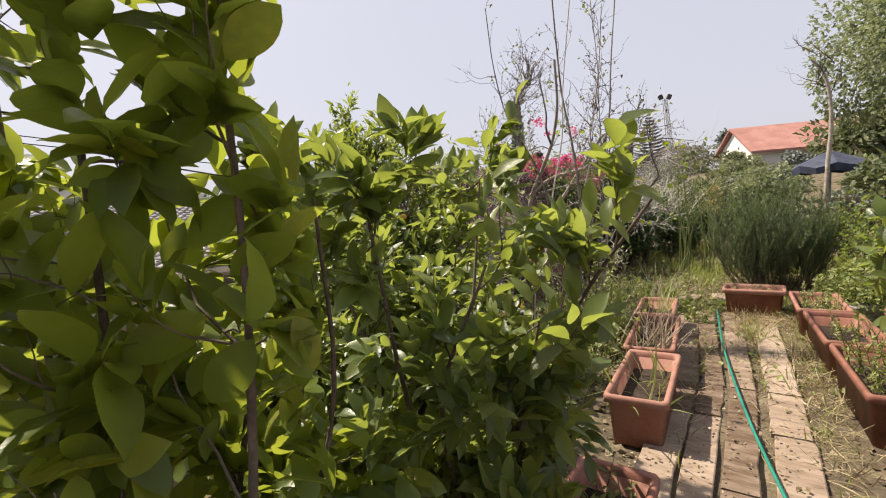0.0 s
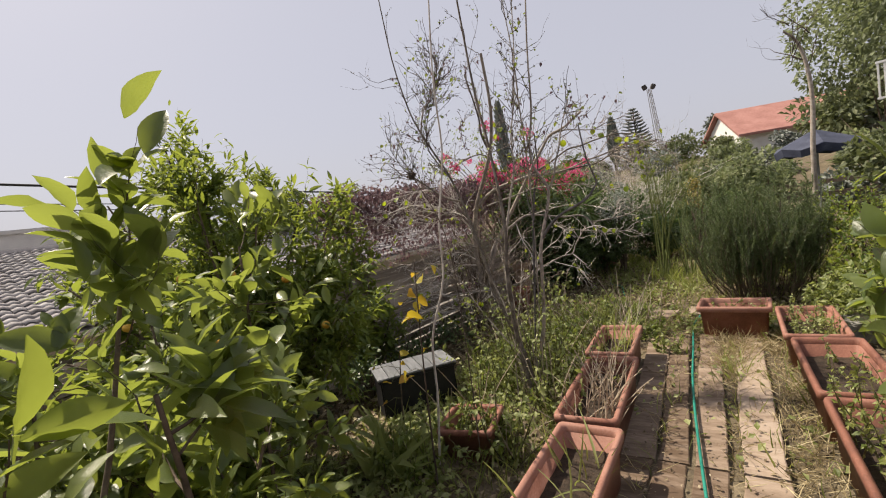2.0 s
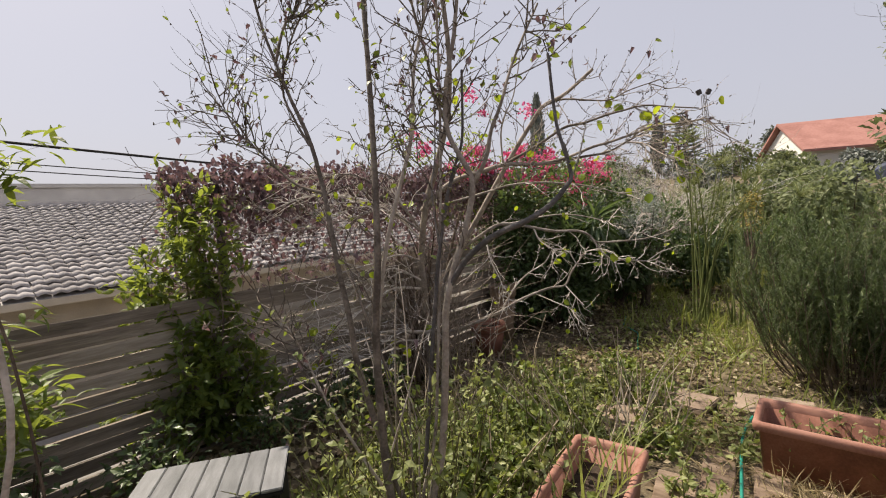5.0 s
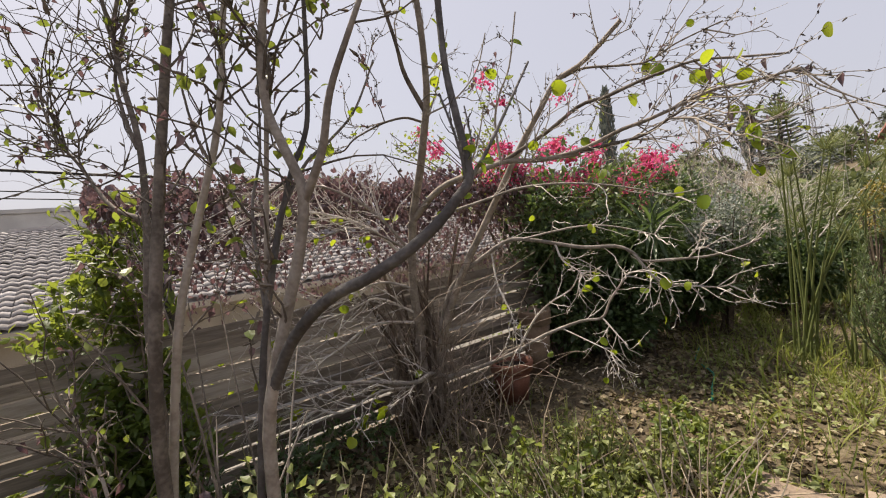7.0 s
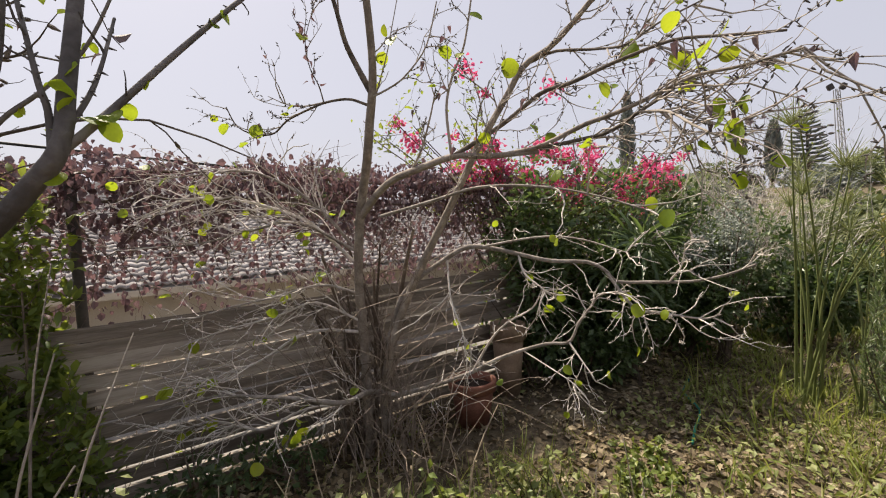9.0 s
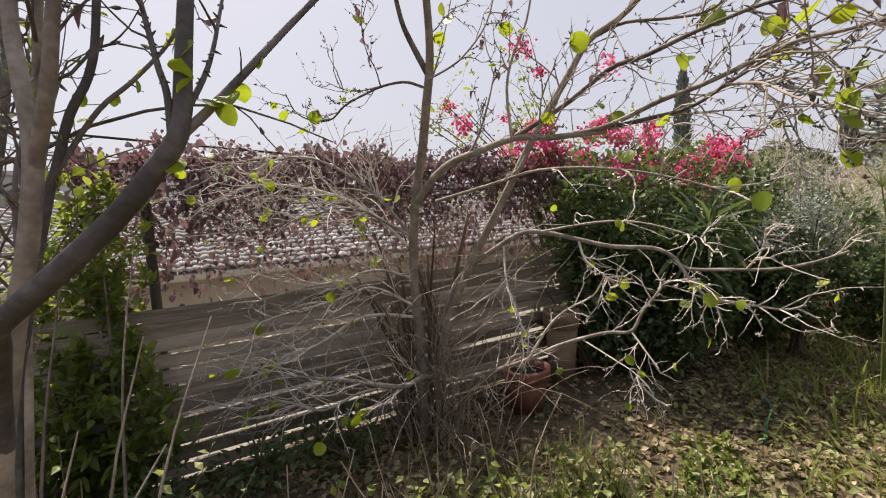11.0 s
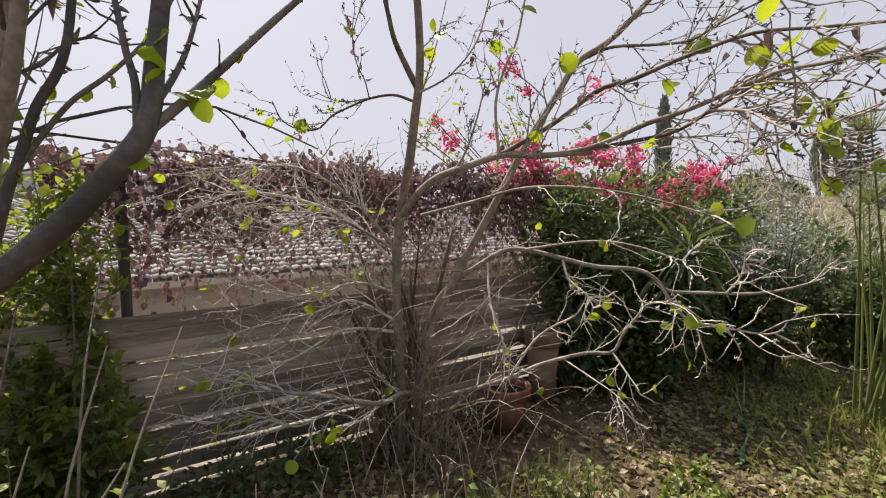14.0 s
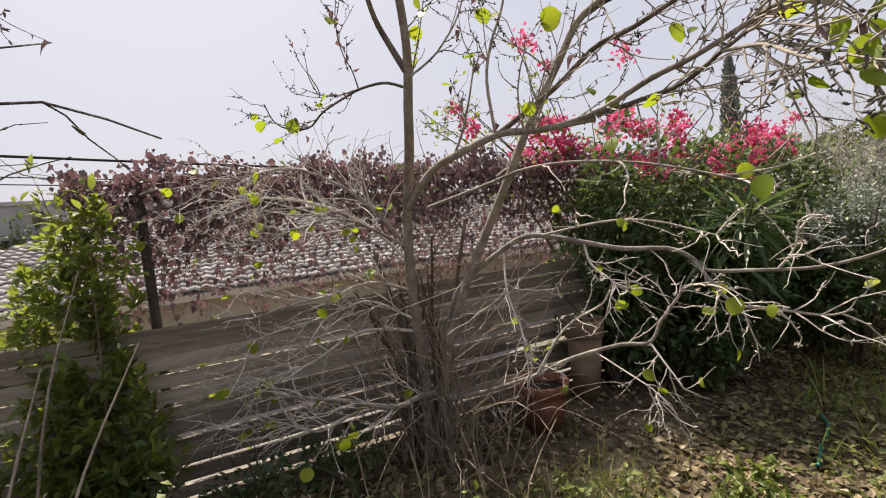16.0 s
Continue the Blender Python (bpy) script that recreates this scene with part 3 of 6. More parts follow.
strap_leaves("spring_onion", 61, planter_spots[3][1], planter_spots[3][2], 0.19, 0.11, 0.3, -31, 26, 0.46, "upright green spring onion leaves in a planter", 0.11, 0.018)
strap_leaves("bulb_plant", 62, planter_spots[1][1], planter_spots[1][2], 0.19, 0.12, 0.38, -34, 20, 0.36, "drooping grey-green bulb leaves in a planter", 0.5, 0.03)
strap_leaves("leafy_clump", 63, 0.3, 3.78, 0.02, 0.14, 0.14, 0, 70, 0.42, "clump of arching light green leaves on the ground", 0.8, 0.14)

# ---- small square planter, storage box, round pots ----
sq = planter(0.38, 0.4, 0.25, "small square terracotta planter with a herb", group="terracotta pots")
sq.matrix_basis = pose(0.88, 3.86, 0.0, 0, 0, -20)
sprout_cloud("potted_herb", 71, 0.88, 3.86, 0.15, 0.1, 0.1, 0, 9, 0.2, "small green herb in a square pot", "herb", leaf=0.04)


def storage_box():
    thing = tagged(empty("storage_box", (0.43, 4.79, 0.0), 19), "black box with a grey slatted lid", "box")
    part("body", box_bm((-0.33, -0.18, 0.0), (0.33, 0.18, 0.335), 0.012), M_BLACK, thing, "matt black plastic body")
    part("lid_base", box_bm((-0.35, -0.2, 0.335), (0.35, 0.2, 0.358), 0.006), M_BLACK, thing)
    for k in range(7):
        x0 = -0.352 + k * 0.1006
        part("slat", box_bm((x0, -0.202, 0.358), (x0 + 0.096, 0.202, 0.374), 0.004), M_GREYTOP, thing)


storage_box()


def round_pot(at, radius, height, label, material=M_TERRA):
    thing = tagged(empty("flower_pot", at), label, "flower pot", "terracotta pots")
    circ = lambda r: [(r * math.cos(2 * math.pi * k / 28), r * math.sin(2 * math.pi * k / 28)) for k in range(28)]
    loft([(circ(radius * 0.66), 0), (circ(radius * 0.9), height * 0.8), (circ(radius * 0.86), height * 0.8), (circ(radius * 0.62), 0.02)], material, "body", thing)
    loft([(circ(radius * 0.88), height * 0.78), (circ(radius), height * 0.79), (circ(radius * 1.02), height * 0.97), (circ(radius), height), (circ(radius * 0.88), height), (circ(radius * 0.86), height * 0.8), (circ(radius * 0.88), height * 0.78)], material, "rim", thing, False)
    bm = bmesh.new()
    bmesh.ops.create_circle(bm, cap_ends=True, segments=24, radius=radius * 0.88)
    bmesh.ops.translate(bm, vec=(0, 0, height * 0.82), verts=bm.verts)
    part("soil", bm, M_POTSOIL, thing)
    return thing


round_pot((1.87, 7.6, 0.0), 0.19, 0.36, "round terracotta pot with bare soil beside the shrub")
round_pot((2.08, 8.25, 0.0), 0.16, 0.66, "tall tan clay jar half hidden by the hedge", M_JAR)
round_pot((4.1, 9.9, 0.0), 0.15, 0.4, "weathered terracotta pot under the hedge")


# ---- green hose, slabs ----
def hose(name, pts, label):
    line = smooth_line(pts, 60)
    v, f = tubes([(line, np.full(60, 0.0088))], 8)
    ob = link_mesh(name, v, f, M_HOSE, smooth=True)
    tagged(ob, label, "hose")


P2 = lambda u, v, z=0.07: (*on_path(u, v), z)
hose("garden_hose", [P2(0.2, 0.52), P2(1.2, 0.36), P2(2.2, 0.2), P2(3.2, 0.02), P2(4.2, -0.12), P2(5.0, -0.21), P2(5.8, -0.27), P2(6.6, -0.33, 0.04), P2(7.0, -0.3, 0.03)], "green rubber garden hose lying on the planks")
hose("garden_hose", [(3.42, 7.5, 0.03), (3.5, 7.75, 0.03), (3.62, 8.1, 0.03), (3.6, 8.5, 0.02), (3.75, 8.9, 0.02)], "green rubber garden hose lying in the grass")
for k, (x, y, w, l, tn) in enumerate(((2.25, 5.75, 0.42, 0.5, -30), (2.75, 5.98, 0.4, 0.45, -24), (3.35, 6.3, 0.4, 0.3, -50), (3.9, 6.1, 0.5, 0.35, -30))):
    bm = box_bm((-w / 2, -l / 2, 0), (w / 2, l / 2, 0.045), 0.008)
    for q in bm.verts:
        q.co += Vector((noise.noise(q.co * 5 + Vector((k, 0, 0))), noise.noise(q.co * 5 + Vector((0, k, 0))), 0)) * 0.03
    ob = part("paving_slab", bm, M_STONE)
    ob.matrix_basis = pose(x, y, 0.0, 1, -1, tn)
    tagged(ob, "tan stone slab sunk in weeds", "paving slab", "slabs by the path")


# ---- board fence and what stands behind it ----
def build_fence():
    rng = np.random.default_rng(9)
    fence = tagged(empty("board_fence"), "weathered horizontal board fence with narrow gaps", "fence", kind="structure")
    pitch, h = 0.098, 0.073
    for s0, s1, zoff in ((-6.2, -2.6, 0.0), (-2.58, 1.55, 0.0), (1.57, 4.4, 0.0)):
        for k in range(12):
            z = 1.12 - 0.045 - k * pitch + rng.normal(0, 0.006) + zoff
            l = (s1 - s0) / 2
            bm = box_bm((-l, -0.014, -h / 2), (l, 0.014, h / 2), 0.002)
            for w in bm.verts:
                w.co.z += rng.normal(0, 0.005)
            ob = part("slat", bm, M_SLAT, fence)
            x, y = on_fence((s0 + s1) / 2)
            ob.matrix_basis = pose(x, y, z, rng.normal(0, 2.0), rng.normal(0, 0.25), 52)
        x, y = on_fence(s0 - 0.01, -0.05)
        ob = part("post", box_bm((-0.035, -0.035, -1.4), (0.035, 0.035, 1.1), 0.005), M_SLAT, fence)
        ob.matrix_basis = pose(x, y, 0, 0, 0, 52)


build_fence()


def pole(name, a, b, r, mat, label, cat, sides=10):
    v, f = tubes([(np.linspace(a, b, 5), np.full(5, r))], sides)
    ob = link_mesh(name, v, f, mat, smooth=True)
    return tagged(ob, label, cat)


px_, py_ = on_fence(0.04, -0.3)
pole("vine_post", (px_, py_, -1.5), (px_ - 0.03, py_, 2.02), 0.03, M_POLE, "dark metal post that carries the vine", "post")
px_, py_ = on_fence(4.0, -0.4)
pole("vine_post", (px_, py_, -1.5), (px_, py_, 2.1), 0.03, M_POLE, "dark metal post that carries the vine", "post")


def vine():
    rng = np.random.default_rng(12)
    thing = tagged(empty("vine"), "wine-red withered vine hanging along a wire above the fence", "vine")
    lines = []
    for z in (1.98, 1.8):
        pts = [(*on_fence(s, -0.33), z + 0.03 * math.sin(s * 2)) for s in np.linspace(-0.3, 5.5, 16)]
        lines.append((pts, np.full(16, 0.01)))
    tips = []
    for k in range(260):
        s = rng.uniform(-0.25, 5.4)
        p = np.array([*on_fence(s, -0.35 + rng.normal(0, 0.12)), rng.uniform(1.5, 2.05)])
        grow(rng, p, (rng.normal(0, 0.6), rng.normal(0, 0.6), rng.uniform(-1.2, 0.6)), rng.uniform(0.2, 0.55), 0.004, 1, lines, tips, (1, 3), 0.7, -0.4, 0.4)
    v, f = tubes(lines, 4)
    tagged(link_mesh("twigwork", v, f, M_BARK_BROWN, thing), kind="stuff")
    n = 13000
    s = rng.uniform(-0.35, 5.6, n)
    edge = 1.5 - 0.22 * (np.sin(s * 4.3) * 0.5 + np.sin(s * 9.1 + 1) * 0.5)
    top = 2.07 + 0.04 * np.sin(s * 5.7) + 0.04 * np.sin(s * 13)
    q = rng.random(n) ** 0.5
    z = edge + (top - edge) * q + rng.normal(0, 0.04, n)
    low = rng.random(n) < 0.2
    z = np.where(low, np.minimum(z, 1.62) - 0.55 * rng.random(n) ** 1.3, z)
    x, y = on_fence(s, -0.35 + rng.normal(0, 0.14, n) - 0.5 * low * rng.random(n))
    v, f = leaves(rng, np.stack([x, y, z], 1), np.stack([rng.normal(0, 0.6, n), rng.normal(0, 0.6, n), rng.normal(-0.7, 0.5, n)], 1), 0.045 * rng.uniform(0.5, 1.3, n), leaf_shape(3, 0.85, 0.25, 0.45, 0.4, 0.04, 0.7, 0.6))
    tagged(link_mesh("foliage", v, f, M_VINE, thing), kind="stuff")


vine()


def tiled_house():
    """The neighbour's low house: wall, pitched roof of wavy tiles, ridge and fascia."""
    house = tagged(empty("neighbour_house", (*on_fence(0.0, -6.2), 0.0), 52), "low beige house with a weathered grey tile roof", "house")
    # local x runs along the fence, local y away from the garden
    L0, L1, depth, z0, rise = -7.0, 12.0, 6.3, 0.62, 1.75
    part("wall", box_bm((L0 + 0.5, 0.45, -1.6), (L1, depth * 2 - 0.4, z0 - 0.02), 0.0), M_WALLB, house)
    bm = bmesh.new()
    rows = [(L0, 0, z0 - 0.06), (L1, 0, z0 - 0.06), (L1, depth, z0 + rise - 0.05), (L0 + 5.2, depth, z0 + rise - 0.05), (L0, depth * 2, z0 - 0.06), (L1, depth * 2, z0 - 0.06)]
    vs = [bm.verts.new(p) for p in rows]
    bm.faces.new((vs[0], vs[1], vs[2], vs[3])); bm.faces.new((vs[3], vs[2], vs[5], vs[4])); bm.faces.new((vs[0], vs[3], vs[4])); bm.faces.new((vs[0], vs[4], vs[5], vs[1]))
    roof = part("roof", bm, M_TILE, house)
    part("fascia", box_bm((L0, -0.03, z0 - 0.17), (L1, 0.0, z0 - 0.05), 0.004), M_WALLB, house)
    tw, tl = 0.2, 0.26
    slope = math.hypot(depth, rise); ang = math.degrees(math.atan2(rise, depth))
    n = 7
    xs = np.linspace(-tw / 2, tw / 2, n)
    zs = 0.017 * np.cos((xs / tw) * 2 * np.pi) + 0.004
    vt = []
    for yy, dz in ((0, 0.042), (tl + 0.04, 0.0)):
        for a, b in zip(xs, zs):
            vt.append((a, yy, b + dz))
    for a, b in zip(xs, zs):
        vt.append((a, 0, b + 0.012))
    ft = [(i, i + 1, n + i + 1, n + i) for i in range(n - 1)] + [(2 * n + i, 2 * n + i + 1, i + 1, i) for i in range(n - 1)]
    me = bpy.data.meshes.new("roof_tile"); me.from_pydata(vt, [], ft); me.materials.append(M_TILE)
    for p in me.polygons:
        p.use_smooth = True
    rng = np.random.default_rng(5)
    many_v, many_f, count = [], [], 0
    vt_, ft_ = np.array(vt), np.array(ft)
    e = radians(ang); rot = np.array([[1, 0, 0], [0, math.cos(e), -math.sin(e)], [0, math.sin(e), math.cos(e)]])
    for r in range(int(slope / tl)):
        yy = r * tl
        for c in range(int((L1 - L0) / tw)):
            x = L0 + tw / 2 + c * tw
            if x < L0 + 5.2 * yy / slope:
                continue
            at = np.array([x, yy * math.cos(e), z0 + yy * math.sin(e)])
            jit = rng.normal(0, 0.006, 3)
            if L0 + 3 < x < L0 + 12 and count < 300:
                ob = new("roof_tile", me); ob.parent = roof
                ob.matrix_basis = pose(*(at + jit), ang + rng.normal(0, 0.5), rng.normal(0, 0.8), 0)
                count += 1
            else:
                many_f.append(ft_ + len(many_v) * len(vt_)); many_v.append(vt_ @ rot.T + at + jit)
    ob = link_mesh("roof_tiles", np.concatenate(many_v), np.concatenate(many_f), M_TILE, roof, smooth=True)
    tagged(ob, kind="stuff")
    part("ridge", box_bm((L0 + 5.2, depth - 0.1, z0 + rise - 0.03), (L1, depth + 0.1, z0 + rise + 0.08), 0.03), M_TILE, house)


def yard():
    """The neighbour's paved strip between the fence and the house."""
    bm = bmesh.new()
    bmesh.ops.create_grid(bm, x_segments=30, y_segments=8, size=1)
    for v in bm.verts:
        x, y = on_fence(v.co.x * 9 + 1.5, -1.0 - 2.8 * (v.co.y + 1))
        v.co = (x, y, float(ground_z(x, y)) + 0.03)
    bmesh.ops.recalc_face_normals(bm, faces=bm.faces)
    tagged(part("pavement", bm, M_YARD), "grey concrete yard behind the board fence", "pavement", kind="structure")


yard()
tiled_house()
b = tagged(empty("flat_roof_building", (*on_fence(4.5, -18), 0.0), 52), "plain grey flat-roofed building behind the tile roof", "building")
part("wall", box_bm((-26, 0, -2.0), (0.5, 8, 3.25), 0.02), M_GREYWALL, b)
part("parapet", box_bm((-26.1, -0.1, 3.25), (0.6, 8.1, 3.4), 0.02), M_GREYWALL, b)

for k, dz in enumerate((0.0, -0.17, -0.23)):
    a, c = np.array([*on_fence(-10, -1.5), 3.2 + dz * 1.3]), np.array([*on_fence(10, -1.5), 1.75 + dz * 0.5])
    t = np.linspace(0, 1, 24)[:, None]
    line = a + (c - a) * t - np.array([0, 0, 0.2]) * 4 * t * (1 - t)
    v, f = tubes([(line, np.full(24, 0.012 if k == 0 else 0.005))], 6)
    tagged(link_mesh("overhead_cable", v, f, M_CABLE, smooth=True), "black overhead cable sagging across the yard", "cable", "overhead cables")
# ---- trees and shrubs near the path ----
def spur_twigs(rng, lines, n, length, r, tips, depth=1, spread=0.9, lift=0.1, kids=(1, 3), wander=0.35, into=None):
    into = lines if into is None else into
    pos, d = along(rng, lines, n, spread)
    for p, w in zip(pos, d):
        grow(rng, p, w, length * rng.uniform(0.5, 1.3), r * rng.uniform(0.7, 1.2), depth, into, tips, kids, 0.7, lift, wander, 0.6, 5)


def limb(pts, r0, r1, n=14):
    return (smooth_line(pts, n), np.linspace(r0, r1, n))


def limb_parts(lines, name, material, thing, sides=9):
    for l in lines:
        v, f = tubes([l], sides)
        link_mesh(name, v, f, material, thing, smooth=True)


def zigzag(rng, p, d, length, r, lines, tips, depth=1, lift=0.1, bend=0.45, kids=(1, 3), segs=6):
    """A knobbly twig that changes its way at each node and bears short side twigs."""
    pts, rad = [np.array(p, float)], [r]
    d = unit(np.array(d, float))
    for i in range(segs):
        d = unit(d + rng.normal(0, bend / 2, 3) + np.array([0, 0, lift / segs]))
        pts.append(pts[-1] + d * length / segs * rng.uniform(0.7, 1.3))
        rad.append(r * (1 - 0.6 * (i + 1) / segs))
        tips.append((pts[-1], d))
    lines.append((pts, rad))
    if depth > 0:
        for k in range(rng.integers(kids[0], kids[1] + 1)):
            i = rng.integers(1, segs)
            side = unit(np.cross(pts[i + 1] - pts[i], rng.normal(0, 1, 3)))
            zigzag(rng, pts[i], unit(pts[i + 1] - pts[i]) * 0.8 + side * 0.75, length * rng.uniform(0.3, 0.65), rad[i] * 0.75, lines, tips, depth - 1, lift, bend, kids, segs)


def twig_limbs(rng, limbs, n, length, r, lines, tips, depth=1, side=0.8, lift=0.1, first=0.2):
    """Zigzag twigs along limbs, each leaving at an angle, fewer near the limb's foot."""
    for k in range(n):
        pts = np.asarray(limbs[rng.integers(0, len(limbs))][0])
        i = min(int((first + (1 - first) * rng.random()) * (len(pts) - 1)), len(pts) - 2)
        a = rng.random()
        way = unit(pts[i + 1] - pts[i])
        out = unit(np.cross(way, rng.normal(0, 1, 3)))
        zigzag(rng, pts[i] * (1 - a) + pts[i + 1] * a, way * 0.7 + out * side, length * rng.uniform(0.4, 1.3), r * rng.uniform(0.7, 1.2), lines, tips, depth, lift)


def knobs(rng, lines, n, size):
    """Short spurs and swollen buds on twigs."""
    pos, d = along(rng, lines, n, 1.0)
    return [((p, p + w * size * 0.4, p + w * size * rng.uniform(0.7, 1.3)), (size * 0.16, size * 0.2, size * 0.07)) for p, w in zip(pos, d)]


ROUND_SHAPES = [leaf_shape(7, 0.92, 0.1, 0.2, 0.48, 0.008, 0.5, 0.5), leaf_shape(7, 0.84, 0.05, 0.35, 0.46, 0.012, 0.5, 0.55), leaf_shape(7, 0.98, 0.16, 0.12, 0.5, 0.004, 0.45, 0.5)]


def bare_tree_near():
    """The tall many-stemmed bare tree beside the walk."""
    rng = np.random.default_rng(21)
    thing = tagged(empty("bare_tree", (0, 0, 0)), "tall many-stemmed bare tree with a few green leaves", "tree")
    stems, near = [], []

    def stem(r0, r1, *pts):
        stems.append(limb(pts, r0, r1, 3 * len(pts)))

    def close(r0, r1, *pts):
        near.append(limb(pts, 0.74 * r0, 0.74 * r1, 4 * len(pts)))

    stem(0.017, 0.005, (1.48, 4.58, -0.1), (1.43, 4.6, 0.32), (1.36, 4.63, 0.53), (1.24, 4.69, 0.94), (1.21, 4.72, 1.15), (1.16, 4.76, 1.41), (1.09, 4.87, 1.73), (1.01, 4.96, 1.99), (0.9, 5.03, 2.23), (0.81, 5.1, 2.44), (0.74, 5.13, 2.65), (0.66, 5.15, 3.1), (0.62, 5.2, 3.7))
    stem(0.008, 0.003, (0.82, 5.09, 2.42), (0.87, 5.12, 2.61), (0.96, 5.14, 2.73), (1.08, 5.16, 3.05))
    stem(0.007, 0.003, (1.01, 4.95, 1.97), (0.93, 4.99, 2.11), (0.86, 5.05, 2.28), (0.9, 5.12, 2.54), (1.02, 5.15, 2.79), (1.06, 5.16, 3.1))
    stem(0.021, 0.007, (1.44, 4.54, -0.1), (1.38, 4.56, 0.37), (1.36, 4.56, 0.6), (1.36, 4.56, 1.12), (1.39, 4.56, 1.42), (1.39, 4.63, 1.78), (1.37, 4.75, 2.22), (1.34, 4.88, 2.63), (1.32, 4.95, 3.2), (1.3, 5.0, 3.9))
    stem(0.012, 0.004, (1.34, 4.58, 0.94), (1.37, 4.6, 1.21), (1.42, 4.61, 1.48), (1.48, 4.64, 1.7), (1.55, 4.67, 1.94), (1.57, 4.71, 2.21), (1.63, 4.74, 2.46), (1.7, 4.76, 2.9), (1.76, 4.8, 3.5))
    stem(0.018, 0.006, (1.5, 4.57, -0.1), (1.54, 4.58, 0.35), (1.6, 4.58, 0.6), (1.64, 4.57, 1.0), (1.66, 4.565, 1.25), (1.731, 4.57, 1.48), (1.771, 4.58, 1.605), (1.79, 4.59, 1.73), (1.745, 4.61, 1.834), (1.702, 4.63, 1.935), (1.7, 4.65, 2.1), (1.76, 4.67, 2.4), (1.8, 4.7, 2.9), (1.9, 4.76, 3.7))
    stem(0.008, 0.004, (1.5, 4.56, -0.1), (1.5, 4.58, 0.36), (1.57, 4.59, 0.65), (1.6, 4.6, 0.93), (1.65, 4.64, 1.6), (1.67, 4.69, 2.0), (1.68, 4.75, 2.53), (1.69, 4.78, 2.9), (1.66, 4.85, 3.6))
    stem(0.01, 0.004, (1.785, 4.59, 1.7), (1.847, 4.585, 1.809), (1.874, 4.59, 1.918), (1.919, 4.6, 2.023), (1.98, 4.66, 2.2), (2.1, 4.76, 2.45))
    stem(0.01, 0.003, (1.4, 4.6, -0.1), (1.36, 4.6, 0.35), (1.25, 4.63, 0.55), (1.09, 4.66, 0.81), (0.98, 4.7, 1.04), (0.87, 4.72, 1.21))
    stem(0.008, 0.003, (1.09, 4.87, 1.73), (0.94, 4.89, 1.79), (0.78, 4.94, 1.94), (0.63, 4.98, 2.08), (0.52, 5.03, 2.3))
    for k in range(8):
        x, y = 1.46 + rng.normal(0, 0.1), 4.66 + rng.normal(0, 0.08)
        dx, dy = rng.normal(-0.08, 0.16), rng.normal(0.12, 0.13)
        top = rng.uniform(0.9, 1.9)
        stem(0.006, 0.002, (x, y, -0.1), (x + dx * 0.3, y + dy * 0.3, top * 0.4), (x + dx * 0.8 + rng.normal(0, 0.03), y + dy * 0.8, top * 0.75), (x + dx * 1.5, y + dy * 1.5, top))
    # the forked limb that leans out over the walk
    close(0.0175, 0.008, (1.68, 4.567, 1.32), (1.75, 4.54, 1.42), (1.83, 4.51, 1.49), (1.9, 4.48, 1.53), (1.968, 4.462, 1.555), (2.035, 4.462, 1.59), (2.079, 4.471, 1.621), (2.11, 4.482, 1.649), (2.14, 4.494, 1.684), (2.154, 4.499, 1.701), (2.158, 4.505, 1.723), (2.153, 4.515, 1.764), (2.138, 4.538, 1.836), (2.12, 4.57, 1.95), (2.11, 4.62, 2.2))
    close(0.0062, 0.003, (2.15, 4.499, 1.7), (2.166, 4.515, 1.722), (2.184, 4.538, 1.753), (2.21, 4.578, 1.807), (2.236, 4.629, 1.869), (2.27, 4.7, 1.95))
    close(0.0046, 0.0025, (2.152, 4.498, 1.697), (2.15, 4.5, 1.74), (2.146, 4.497, 1.765), (2.138, 4.497, 1.8), (2.12, 4.5, 1.86))
    close(0.004, 0.002, (2.158, 4.506, 1.723), (2.161, 4.527, 1.758), (2.161, 4.542, 1.79), (2.15, 4.57, 1.85))
    close(0.0125, 0.007, (1.52, 4.6, 0.5), (1.58, 4.6, 1.0), (1.63, 4.62, 1.4), (1.68, 4.655, 1.66), (1.696, 4.667, 1.72), (1.72, 4.68, 1.8), (1.745, 4.7, 1.864), (1.76, 4.71, 1.95), (1.77, 4.73, 2.2))
    close(0.0062, 0.003, (1.69, 4.66, 1.7), (1.736, 4.71, 1.808), (1.79, 4.74, 1.86), (1.85, 4.77, 1.93), (1.9, 4.8, 2.05))
    close(0.006, 0.003, (1.64, 4.625, 1.45), (1.62, 4.65, 1.7), (1.64, 4.68, 1.85), (1.65, 4.7, 2.1))
    limb_parts(stems, "stem", M_BARK_PALE, thing)
    # near limbs: a darker copy of the bark, their backlit shade put into colour
    limb_parts(near, "stem", M_BARK_BACKLIT, thing, 12)
    lines, tips = [], []
    twig_limbs(rng, stems[:10], 300, 0.4, 0.0033, lines, tips, 1, 0.75, 0.35, 0.35)
    away = lambda q: np.linalg.norm(np.asarray(q) - np.array([2.5, 4.2, 1.64])) > 0.8
    keep = [all(away(q) for q in l[0]) and l[0][0][2] > 0.7 for l in lines]
    lines = [l for l, ok in zip(lines, keep) if ok]
    tips = [t for t in tips if away(t[0]) and t[0][2] > 0.7]
    v, f = tubes(lines, 5)
    tagged(link_mesh("twigwork", v, f, M_BARK_PALE, thing), kind="stuff")
    v, f = tubes(knobs(rng, stems[:10] + lines, 1100, 0.02), 4)
    tagged(link_mesh("spur_tangle", v, f, M_BARK_PALE, thing), kind="stuff")
    spray, ends = [], []
    twig_limbs(rng, near[1:], 12, 0.045, 0.0014, spray, ends, 0, 0.7, 0.1, 0.4)
